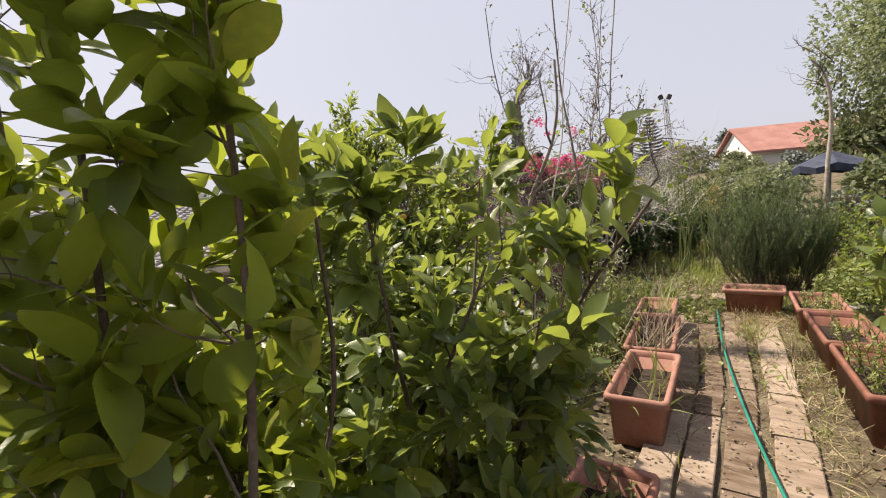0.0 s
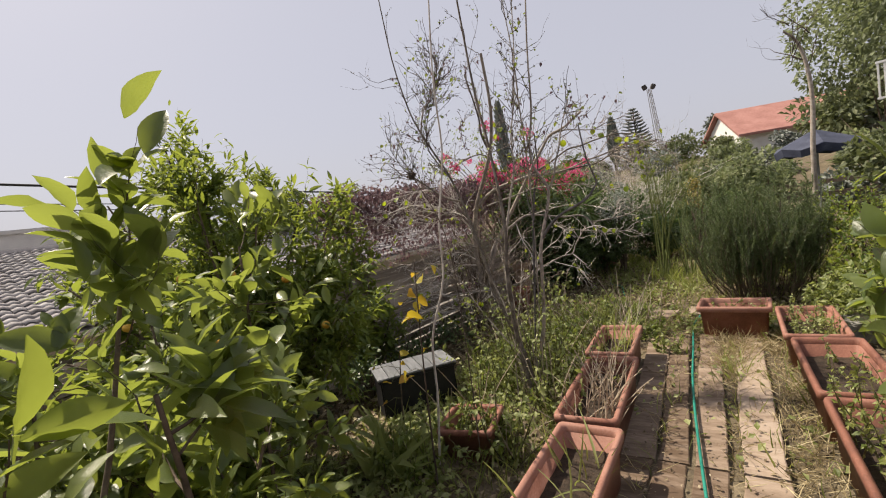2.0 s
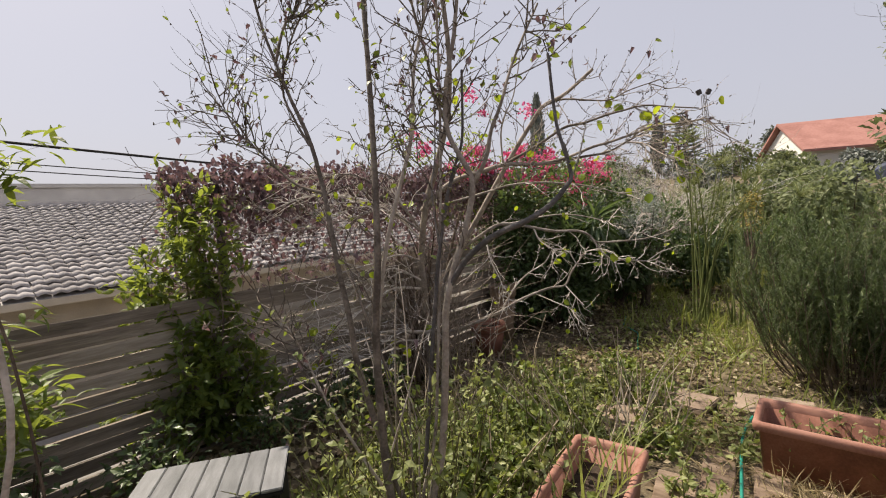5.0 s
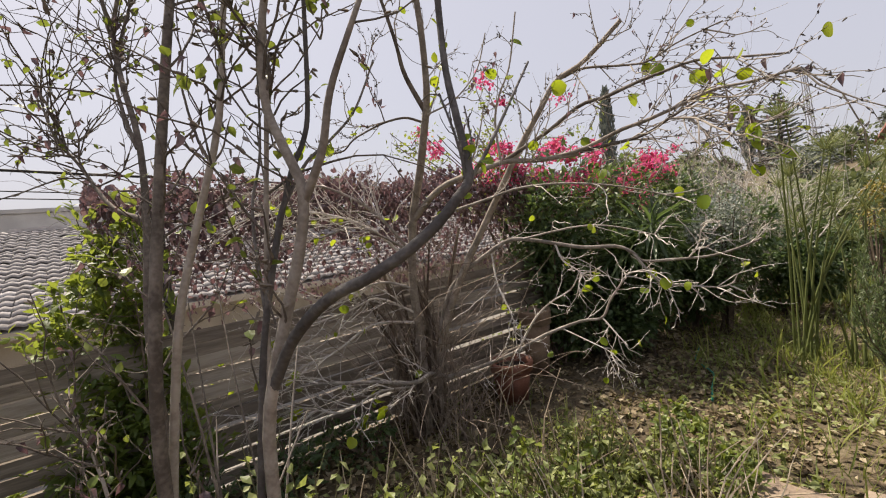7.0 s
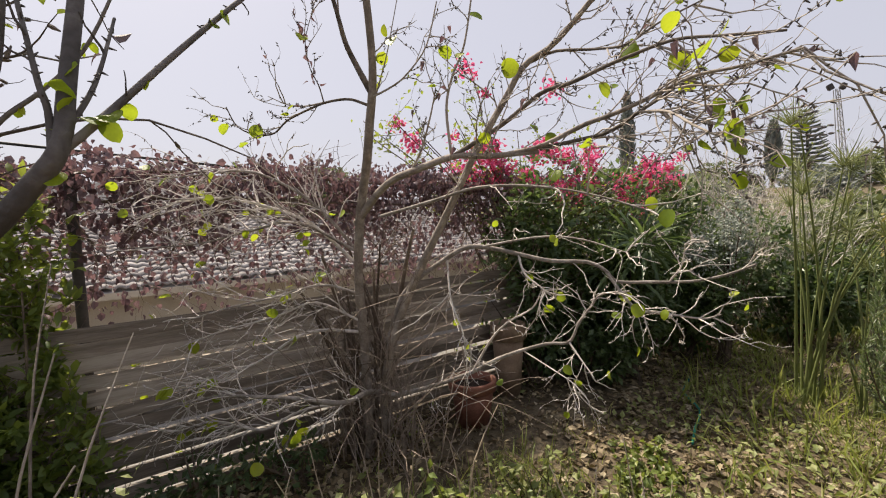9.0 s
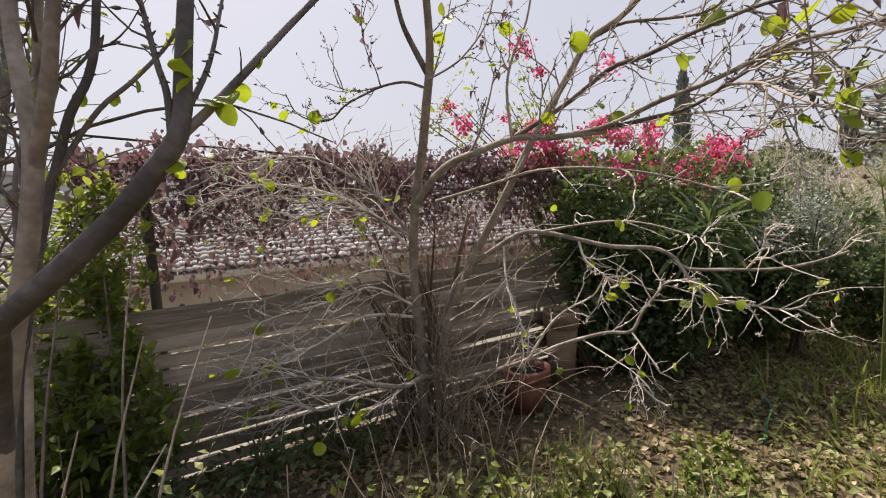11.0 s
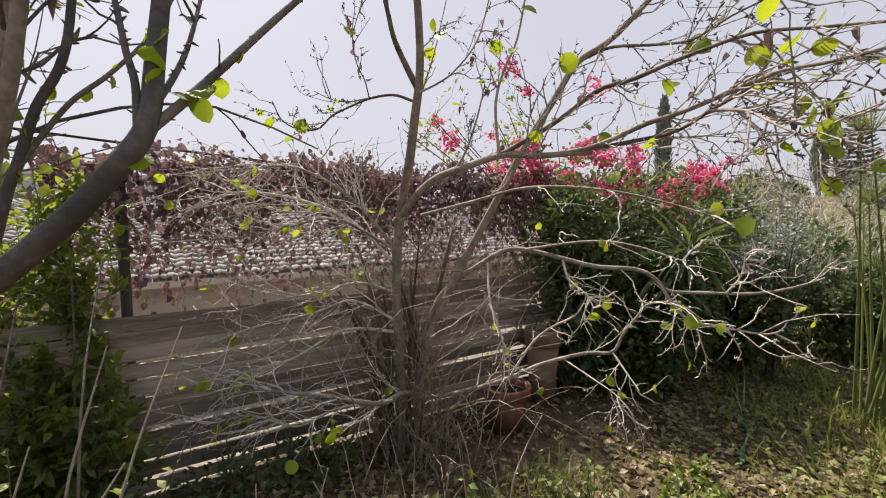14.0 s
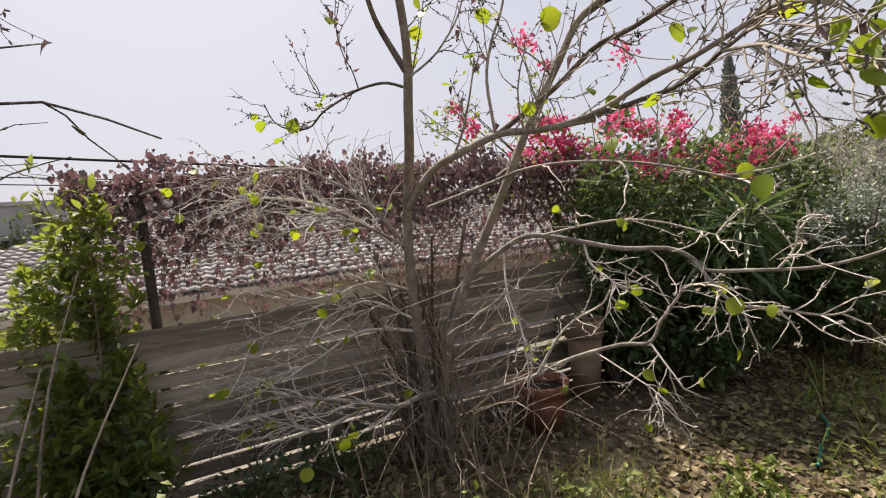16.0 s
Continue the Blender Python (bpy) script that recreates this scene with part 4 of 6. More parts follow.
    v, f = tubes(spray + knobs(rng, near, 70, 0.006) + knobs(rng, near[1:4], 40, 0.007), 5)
    tagged(link_mesh("spur_tangle", v, f, M_BARK_BACKLIT, thing), kind="stuff")
    k = rng.permutation(len(tips))[:520]
    p = np.array([tips[i][0] for i in k]); d = np.array([tips[i][1] for i in k])
    v, f = leaves(rng, p, d + rng.normal(0, 0.6, p.shape) - np.array([0, 0, 0.6]), 0.034 * rng.uniform(0.5, 1.25, len(k)), leaf_shape(3, 0.75, 0.1, 0.3))
    tagged(link_mesh("foliage", v, f, M_SMALL, thing, "few small green leaves"), kind="stuff")
    k = rng.permutation(len(tips))[:260]
    p = np.array([tips[i][0] for i in k])
    v, f = leaves(rng, p, rng.normal(0, 0.6, p.shape) - np.array([0, 0, 0.8]), 0.03 * rng.uniform(0.5, 1.2, len(k)), leaf_shape(3, 0.7, 0.3, 0.7, 0.4, 0.04))
    tagged(link_mesh("withered_leaves", v, f, M_VINE, thing, "dark withered leaves"), kind="stuff")
    pos, d = along(rng, near[:2] + near[4:6], 40, 0.8)
    pos, d = pos[pos[:, 2] > 1.64], d[pos[:, 2] > 1.64]
    leaf_parts(rng, pos, d - np.array([0, 0, 0.3]), 0.019 * rng.uniform(0.6, 1.3, len(pos)), ROUND_SHAPES, M_ROUND, thing, 0.5)
    # green shoots round the foot
    low = [(np.array([rng.normal(1.45, 0.12), rng.normal(4.66, 0.1), 0.0]) + np.cumsum(np.vstack([[0, 0, 0], rng.normal(0, 0.03, (6, 3)) + unit(np.array([rng.normal(0, 0.5), rng.normal(0, 0.5), 1])) * 0.17]), 0), np.linspace(0.004, 0.0015, 7)) for k in range(46)]
    v, f = tubes(low, 4)
    tagged(link_mesh("shoot_tangle", v, f, M_STEM, thing), kind="stuff")
    pos, d = along(rng, low, 1200, 0.9)
    v, f = leaves(rng, pos, d, 0.045 * rng.uniform(0.5, 1.2, 1200), leaf_shape(2, 0.65, 0.1, 0.3))
    tagged(link_mesh("shoot_leaves", v, f, M_WEED, thing), kind="stuff")


def bare_shrub():
    """The wide twiggy tree with round yellow-green leaves in front of the fence."""
    rng = np.random.default_rng(33)
    thing = tagged(empty("spreading_tree"), "wide pale-barked bare tree with round yellow-green leaves", "tree")
    upper, left, right, foot = [], [], [], []

    def add(to, r0, r1, *pts):
        to.append(limb(pts, r0, r1, 3 * len(pts) + 2))

    # trunk, its fork, and the second leaning stem
    add(upper, 0.036, 0.016, (1.26, 6.96, -0.1), (1.28, 6.93, 0.71), (1.28, 6.88, 1.22), (1.36, 6.78, 1.66), (1.48, 6.65, 1.97), (1.56, 6.54, 2.19), (1.61, 6.48, 2.35), (1.64, 6.42, 2.52), (1.66, 6.3, 2.85), (1.62, 6.2, 3.4))
    add(upper, 0.018, 0.008, (1.6, 6.49, 2.32), (1.54, 6.44, 2.46), (1.51, 6.38, 2.57), (1.5, 6.3, 2.73), (1.4, 6.2, 3.2))
    add(upper, 0.024, 0.012, (1.32, 6.8, 1.62), (1.59, 6.66, 1.84), (1.86, 6.52, 1.91), (2.06, 6.46, 1.95), (2.24, 6.4, 1.93), (2.48, 6.35, 1.93))
    add(upper, 0.032, 0.012, (1.36, 7.03, -0.1), (1.39, 7.0, 0.54), (1.51, 6.98, 0.95), (1.68, 6.95, 1.3), (1.85, 6.88, 1.58), (1.99, 6.82, 1.81), (2.13, 6.75, 2.04), (2.29, 6.7, 2.27), (2.4, 6.65, 2.42), (2.56, 6.55, 2.48), (2.75, 6.4, 2.62))
    # boughs to the light
    add(upper, 0.013, 0.004, (2.02, 6.47, 1.94), (2.2, 6.42, 2.02), (2.34, 6.38, 2.09), (2.5, 6.3, 2.18), (2.63, 6.22, 2.19), (2.76, 6.15, 2.22), (2.85, 6.08, 2.23), (2.98, 6.0, 2.24), (3.11, 5.9, 2.2), (3.24, 5.8, 2.16))
    add(upper, 0.012, 0.004, (2.31, 6.39, 1.93), (2.49, 6.33, 1.95), (2.68, 6.22, 2.01), (2.79, 6.15, 2.03), (2.91, 6.05, 2.06), (2.98, 5.98, 2.08), (3.04, 5.92, 2.09), (3.13, 5.84, 2.08), (3.25, 5.72, 2.08))
    add(upper, 0.01, 0.004, (2.49, 6.34, 1.94), (2.62, 6.27, 1.95), (2.77, 6.15, 1.96), (2.87, 6.05, 2.01), (2.93, 6.0, 2.04), (2.97, 5.95, 2.06))
    add(upper, 0.006, 0.003, (2.87, 6.05, 2.01), (2.95, 5.95, 1.98), (2.99, 5.85, 1.92), (3.04, 5.75, 1.86), (3.08, 5.7, 1.85))
    add(upper, 0.009, 0.003, (2.43, 6.64, 2.43), (2.56, 6.58, 2.45), (2.74, 6.5, 2.41), (2.87, 6.4, 2.38), (2.99, 6.3, 2.42), (3.15, 6.15, 2.44))
    add(upper, 0.008, 0.004, (2.04, 6.46, 1.94), (2.03, 6.42, 2.18), (2.07, 6.4, 2.33), (2.14, 6.38, 2.47), (2.2, 6.35, 2.75))
    add(upper, 0.008, 0.003, (1.56, 6.53, 2.27), (1.47, 6.48, 2.3), (1.37, 6.42, 2.28), (1.28, 6.4, 2.25), (1.16, 6.36, 2.19), (1.09, 6.33, 2.12), (0.99, 6.3, 2.12), (0.9, 6.28, 2.17), (0.85, 6.27, 2.27))
    add(upper, 0.005, 0.002, (1.35, 6.42, 2.28), (1.25, 6.38, 2.26), (1.17, 6.35, 2.27), (1.09, 6.3, 2.31))
    add(upper, 0.004, 0.002, (1.35, 6.42, 2.28), (1.33, 6.41, 2.37), (1.29, 6.4, 2.46), (1.28, 6.38, 2.59), (1.35, 6.36, 2.75))
    add(upper, 0.008, 0.003, (1.76, 6.57, 1.87), (1.86, 6.5, 1.99), (1.93, 6.46, 2.15), (1.97, 6.45, 2.3))
    add(upper, 0.006, 0.003, (1.6, 6.49, 2.3), (1.74, 6.42, 2.32), (1.84, 6.38, 2.36), (1.96, 6.34, 2.47), (2.03, 6.3, 2.65))
    add(upper, 0.005, 0.002, (1.6, 6.5, 2.26), (1.67, 6.46, 2.39), (1.72, 6.44, 2.51), (1.8, 6.4, 2.75))
    # low boughs on the fence side
    add(left, 0.012, 0.004, (1.28, 6.84, 1.46), (1.16, 6.75, 1.66), (1.02, 6.62, 1.83), (0.8, 6.5, 1.95), (0.56, 6.4, 1.94), (0.3, 6.28, 1.91))
    add(left, 0.011, 0.004, (1.28, 6.86, 1.36), (1.09, 6.7, 1.61), (0.89, 6.58, 1.73), (0.6, 6.48, 1.8), (0.4, 6.38, 1.79), (0.14, 6.3, 1.69))
    add(left, 0.01, 0.003, (1.3, 6.84, 1.44), (1.03, 6.6, 1.64), (0.78, 6.5, 1.6), (0.45, 6.4, 1.53), (-0.02, 6.3, 1.52))
    add(left, 0.012, 0.003, (1.27, 6.92, 0.89), (1.08, 6.75, 0.94), (0.98, 6.6, 0.93), (0.78, 6.5, 0.8), (0.59, 6.42, 0.74), (0.3, 6.35, 0.66), (0.0, 6.25, 0.63), (-0.25, 6.2, 0.6))
    add(left, 0.01, 0.003, (1.27, 6.88, 1.16), (1.1, 6.72, 1.24), (0.88, 6.55, 1.19), (0.63, 6.45, 1.14), (0.26, 6.38, 1.03), (-0.09, 6.3, 0.87))
    add(left, 0.009, 0.003, (1.27, 6.9, 0.97), (1.04, 6.75, 1.12), (0.88, 6.55, 1.07), (0.52, 6.42, 0.98), (0.14, 6.3, 0.83))
    add(left, 0.018, 0.004, (1.36, 7.0, 0.45), (1.39, 6.7, 0.57), (1.36, 6.43, 0.61), (1.11, 6.4, 0.63), (0.88, 6.36, 0.64), (0.65, 6.3, 0.65), (0.35, 6.25, 0.59), (0.0, 6.2, 0.48), (-0.27, 6.15, 0.31))
    add(left, 0.009, 0.003, (1.2, 6.9, 0.4), (1.05, 6.55, 0.5), (0.85, 6.4, 0.42), (0.6, 6.3, 0.5), (0.35, 6.25, 0.42))
    # low boughs on the open side
    add(right, 0.017, 0.005, (1.37, 6.99, 0.46), (1.48, 6.95, 0.46), (1.73, 7.0, 0.52), (1.98, 7.04, 0.61), (2.19, 7.06, 0.72), (2.46, 7.08, 0.81), (2.61, 7.08, 0.83), (2.67, 7.08, 0.95), (2.74, 7.05, 1.06), (2.8, 7.0, 1.15), (2.95, 6.94, 1.18))
    add(right, 0.009, 0.004, (1.99, 7.04, 0.61), (2.13, 7.0, 0.85), (2.25, 6.95, 0.98), (2.4, 6.9, 1.08), (2.46, 6.85, 1.2))
    add(right, 0.007, 0.003, (2.61, 7.08, 0.83), (2.69, 7.0, 0.73), (2.75, 6.94, 0.66))
    add(right, 0.005, 0.002, (2.33, 7.07, 0.76), (2.53, 6.95, 0.68), (2.63, 6.9, 0.63), (2.72, 6.86, 0.54))
    add(right, 0.018, 0.006, (1.42, 7.0, 0.8), (1.56, 6.97, 1.15), (1.85, 6.95, 1.37), (2.01, 6.94, 1.45), (2.16, 6.94, 1.44), (2.33, 6.94, 1.4), (2.51, 6.94, 1.36), (2.72, 6.94, 1.35), (2.82, 6.93, 1.3), (2.88, 6.92, 1.24), (3.05, 6.9, 1.24), (3.25, 6.86, 1.25), (3.4, 6.82, 1.29), (3.52, 6.77, 1.35))
    add(right, 0.01, 0.004, (2.82, 6.93, 1.3), (2.92, 6.9, 1.15), (3.0, 6.88, 1.08), (3.15, 6.84, 1.07), (3.29, 6.8, 1.06), (3.37, 6.78, 1.09))
    add(right, 0.006, 0.003, (3.15, 6.88, 1.25), (3.2, 6.85, 1.34), (3.21, 6.82, 1.46))
    add(right, 0.008, 0.003, (2.32, 6.94, 1.4), (2.36, 6.88, 1.29), (2.46, 6.84, 1.21), (2.5, 6.8, 1.14))
    add(right, 0.008, 0.003, (2.09, 6.94, 1.45), (2.45, 6.8, 1.51), (2.67, 6.7, 1.5), (2.9, 6.58, 1.43))
    add(right, 0.007, 0.003, (1.87, 6.95, 1.37), (1.91, 6.85, 1.14), (1.99, 6.8, 0.95), (2.01, 6.78, 0.8))
    add(right, 0.011, 0.003, (1.5, 6.78, 1.66), (1.88, 6.68, 1.74), (2.11, 6.6, 1.79), (2.34, 6.5, 1.79), (2.55, 6.4, 1.76), (2.74, 6.3, 1.71), (2.95, 6.18, 1.63))
    # dark old stems round the foot
    add(foot, 0.024, 0.009, (1.24, 6.98, -0.1), (1.14, 6.95, 0.49), (1.01, 6.9, 0.83), (0.95, 6.85, 1.04))
    add(foot, 0.026, 0.01, (1.19, 7.0, -0.1), (1.15, 7.0, 0.68), (1.07, 6.95, 1.12), (1.01, 6.9, 1.41))
    add(foot, 0.024, 0.01, (1.31, 7.05, -0.1), (1.42, 7.05, 0.69), (1.54, 7.0, 1.21), (1.65, 6.95, 1.57))
    add(foot, 0.02, 0.008, (1.19, 6.9, -0.1), (1.13, 6.85, 0.64), (1.1, 6.82, 0.88), (0.89, 6.8, 1.18))
    for k in range(9):
        a = rng.uniform(0, 2 * math.pi)
        x, y = 1.26 + 0.09 * math.cos(a), 6.98 + 0.08 * math.sin(a)
        h = rng.uniform(0.5, 1.5)
        add(foot, rng.uniform(0.012, 0.022), 0.006, (x, y, -0.1), (x + rng.normal(0, 0.05), y + rng.normal(0, 0.04), h * 0.5), (x + rng.normal(0, 0.13), y + rng.normal(0, 0.1), h))
    # upper wood darker, low boughs paler: backlit and sunlit look put into bark colour
    limb_parts(upper, "limb", M_BARK_PALE, thing)
    limb_parts(left + right, "limb", M_BARK_GREY, thing)
    limb_parts(foot, "limb", M_BARK_BROWN, thing)
    lines, tips = [], []
    twig_limbs(rng, upper[4:9], 95, 0.36, 0.0036, lines, tips, 1, 0.7, 0.15, 0.1)
    twig_limbs(rng, upper[:4], 26, 0.45, 0.0045, lines, tips, 1, 0.7, 0.4, 0.6)
    twig_limbs(rng, upper[9:], 42, 0.24, 0.003, lines, tips, 1, 0.7, 0.3, 0.3)
    v, f = tubes(lines, 5)
    tagged(link_mesh("twigwork", v, f, M_BARK_PALE, thing), kind="stuff")
    # upper spurs darker still, for the same painted backlight
    v, f = tubes(knobs(rng, upper[4:] + lines, 1700, 0.016), 4)
    tagged(link_mesh("spur_tangle", v, f, M_BARK_BACKLIT, thing), kind="stuff")
    low, old = [], []
    twig_limbs(rng, left, 215, 0.46, 0.0042, low, tips, 1, 0.5, 0.0, 0.1)
    twig_limbs(rng, right, 85, 0.32, 0.0044, low, tips, 1, 0.75, 0.0, 0.15)
    v, f = tubes(low, 5)
    tagged(link_mesh("twigwork", v, f, M_BARK_GREY, thing), kind="stuff")
    v, f = tubes(knobs(rng, low + right + left, 1800, 0.018), 4)
    tagged(link_mesh("spur_tangle", v, f, M_BARK_GREY, thing), kind="stuff")
    twig_limbs(rng, foot, 90, 0.5, 0.0034, old, [], 1, 0.7, 0.2, 0.2)
    v, f = tubes(old, 5)
    tagged(link_mesh("twigwork", v, f, M_BARK_BROWN, thing), kind="stuff")
    # dry whips from the foot
    whips = []
    for k in range(110):
        p = np.array([rng.normal(1.3, 0.22), rng.normal(6.97, 0.15), 0.02])
        d = unit(np.array([rng.normal(0.05, 0.3), rng.normal(-0.1, 0.25), 1]))
        pts = [p]
        L = rng.uniform(0.7, 1.9)
        for i in range(8):
            d = unit(d + rng.normal(0, 0.13, 3) + np.array([0, 0, -0.03 * i])); pts.append(pts[-1] + d * L / 8)
        whips.append((pts, np.linspace(0.0042, 0.0014, 9)))
    spur_twigs(rng, whips, 200, 0.2, 0.002, [], 0, 0.8, 0.0)
    v, f = tubes(whips, 4)
    tagged(link_mesh("whip_tangle", v, f, M_WHIP, thing, "thin dry brown whips"), kind="stuff")
    high = [t for t in tips if t[0][2] > 1.9]
    k = rng.permutation(len(high))[:60]
    p = np.array([high[i][0] for i in k])
    p = np.concatenate([p, upper[12][0][4:] + rng.normal(0, 0.012, (len(upper[12][0]) - 4, 3))])
    v, f = leaves(rng, p, rng.normal(0, 1, p.shape) - np.array([0, 0, 0.8]), 0.036 * rng.uniform(0.5, 1.2, len(p)), leaf_shape(3, 0.7, 0.4, 0.9, 0.4, 0.05))
    tagged(link_mesh("withered_leaves", v, f, M_VINE, thing, "dark withered leaves"), kind="stuff")
    k = rng.permutation(len(tips))[:170]
    p = np.array([tips[i][0] for i in k]); d = np.array([tips[i][1] for i in k]) + rng.normal(0, 0.5, p.shape) - np.array([0, 0, 0.6])
    leaf_parts(rng, p, d, 0.066 * rng.uniform(0.6, 1.2, len(k)), ROUND_SHAPES, M_ROUND, thing, 0.4)
    end = np.array([3.07, 5.71, 1.85]) + rng.normal(0, 0.025, (7, 3))
    leaf_parts(rng, end, rng.normal(0, 0.7, (7, 3)) - np.array([0, 0, 0.5]), 0.06 * rng.uniform(0.8, 1.2, 7), ROUND_SHAPES, M_ROUND, thing, 0.4)


def leafy_tree(name, label, seed, foot, stems, leaf_len, n_near, n_rest, shapes, m_near, m_rest, keep, twig=(60, 0.32, 0.004), cluster=7, bark=M_BARK_BROWN, bark_r=1.0, lift=0.35, rule=None, droop=0.1, whorl=True):
    """A broad-leaved shrub: stems, twigs, and whorls of leaves at the twigs' ends."""
    rng = np.random.default_rng(seed)
    thing = tagged(empty(name, foot), label, "tree")
    off = np.array(foot)
    main = [limb(pts, 0.011 * bark_r, 0.004 * bark_r) for pts in stems]
    lines, tips = list(main), []
    spur_twigs(rng, main, twig[0], twig[1], twig[2], tips, 1, 0.75, lift, (2, 3), 0.3, into=lines)
    if rule is not None:
        lines = main + [l for l in lines[len(main):] if all(rule(q) for q in l[0])]
        tips = [t for t in tips if rule(t[0])]
    limb_parts([(np.asarray(l[0]) - off, l[1]) for l in main], "stem", bark, thing)
    v, f = tubes([(np.asarray(l[0]) - off, l[1]) for l in lines[len(main):]], 5)
    tagged(link_mesh("twigwork", v, f, bark, thing), kind="stuff")
    p = np.array([t[0] for t in tips]); d = np.array([t[1] for t in tips])
    k = rng.integers(0, len(p), n_near + n_rest)
    pos = p[k] + rng.normal(0, 0.012, (len(k), 3))
    ways = d[k] * 0.8 + rng.normal(0, 0.62, (len(k), 3)) + np.array([0, 0, 0.12 - droop])
    size = leaf_len * rng.uniform(0.5, 1.2, len(k))
    ok = np.ones(len(k), bool)
    if rule is not None:
        tip = pos + unit(ways) * size[:, None]
        ok = np.array([rule(a) and rule(b) for a, b in zip(pos, tip)])
    pos, ways, size = pos[ok], ways[ok], size[ok]
    near = np.argsort(np.linalg.norm(pos - np.array(keep), axis=1))
    a, b = near[:n_near], near[n_near:]
    leaf_parts(rng, pos[a] , ways[a], size[a], shapes, m_near, thing, 0.9)
    v, f = leaves(rng, pos[b] - off, ways[b], size[b], shapes[0], 0.9)
    tagged(link_mesh("foliage", v, f, m_rest, thing, smooth=True), kind="stuff")
    return thing


def clear_of_walk(gap):
    """A rule that keeps leaves off the line that is walked."""
    line = np.array([(-0.3, -0.3, 1.56), (0, 0, 1.56), (0.2, 0.14, 1.6), (0.45, 0.45, 1.64), (0.69, 0.62, 1.66), (0.89, 0.89, 1.66), (1.02, 1.24, 1.66), (1.18, 1.54, 1.66), (1.3, 1.82, 1.63), (1.36, 2.18, 1.61), (1.52, 2.5, 1.61), (1.79, 2.79, 1.62)])
    fine = np.concatenate([np.linspace(a, b, 6) for a, b in zip(line, line[1:])])
    return lambda q: np.min(np.linalg.norm(fine - np.asarray(q), axis=1)) > gap


bare_tree_near()
bare_shrub()
LEMON_SHAPES = [leaf_shape(7, 0.5, 0.14, 0.22, 0.48, 0.012, 0.7), leaf_shape(7, 0.45, 0.2, 0.38, 0.46, 0.016, 0.7), leaf_shape(7, 0.54, 0.08, 0.12, 0.5, 0.01, 0.65)]
LONG_SHAPES = [leaf_shape(7, 0.42, 0.2, 0.3, 0.5, 0.014, 0.8), leaf_shape(7, 0.38, 0.26, 0.5, 0.48, 0.018, 0.8), leaf_shape(7, 0.46, 0.14, 0.12, 0.52, 0.012, 0.8)]
rule = clear_of_walk(0.21)
leafy_tree("lemon_tree", "lush lemon tree with large glossy backlit leaves", 51, (-0.65, 0.8, 0),
           [[(-0.65, 0.8, 0), (-0.62, 0.75, 0.8), (-0.55, 0.7, 1.5), (-0.6, 0.75, 2.2)], [(-0.65, 0.8, 0.2), (-0.4, 0.7, 0.8), (-0.3, 0.65, 1.4), (-0.33, 0.72, 2.0)],
            [(-0.65, 0.8, 0.2), (-0.8, 0.9, 0.9), (-0.95, 1.0, 1.6), (-0.95, 1.0, 2.3)], [(-0.65, 0.8, 0.1), (-0.45, 0.95, 0.6), (-0.3, 1.05, 1.1), (-0.3, 1.05, 1.6)],
            [(-0.6, 0.8, 0.3), (-0.4, 0.5, 0.7), (-0.35, 0.42, 1.15)], [(-0.65, 0.85, 0.3), (-0.55, 1.1, 1.0), (-0.5, 1.25, 1.8)], [(-0.65, 0.85, 0.1), (-0.5, 1.1, 0.6), (-0.42, 1.2, 1.1)], [(-0.65, 0.8, 0.2), (-0.85, 0.6, 0.8), (-0.9, 0.5, 1.4), (-0.85, 0.5, 2.0)]],
           0.115, 290, 5000, LEMON_SHAPES, M_LEMON_P, M_LEMON, (0, 0.1, 1.5), (190, 0.26, 0.0035), rule=lambda q: rule(q) and (q[1] < 0.1 or q[0] < -0.3 * q[1] or q[2] < 0.9))
leafy_tree("young_fruit_tree", "young fruit tree with long leaves on bare-footed stems", 52, (0.05, 1.6, 0),
           [[(0.05, 1.6, 0), (0.1, 1.5, 0.6), (0.35, 1.3, 1.2), (0.54, 1.15, 1.55)], [(0.05, 1.6, 0), (0.0, 1.65, 0.7), (0.1, 1.8, 1.2), (0.16, 1.9, 1.66)],
            [(0.05, 1.6, 0.1), (-0.15, 1.5, 0.8), (-0.22, 1.4, 1.4), (-0.24, 1.36, 1.7)], [(0.05, 1.6, 0.2), (0.25, 1.65, 0.7), (0.4, 1.6, 1.15), (0.42, 1.55, 1.45)],
            [(0.05, 1.6, 0.3), (-0.3, 1.8, 0.9), (-0.5, 1.9, 1.4), (-0.55, 1.9, 1.8)], [(0.1, 1.5, 0.5), (0.2, 1.35, 0.85), (0.26, 1.3, 1.2)], [(0.05, 1.6, 0.2), (0.2, 1.95, 0.7), (0.3, 2.1, 1.1)], [(0.05, 1.6, 0), (-0.25, 1.35, 0.5), (-0.45, 1.25, 0.95)], [(0.1, 1.6, 0), (0.25, 1.6, 0.4), (0.4, 1.75, 0.75)], [(0.05, 1.6, 0), (0.1, 1.25, 0.45), (0.15, 1.0, 0.8)], [(0.05, 1.6, 0.2), (-0.05, 1.35, 0.9), (0.1, 1.15, 1.4)]],
           0.11, 290, 3000, LONG_SHAPES, M_LOQ_P, M_LOQ, (0.55, 1.1, 1.6), (120, 0.22, 0.0035), rule=rule, lift=0.5)
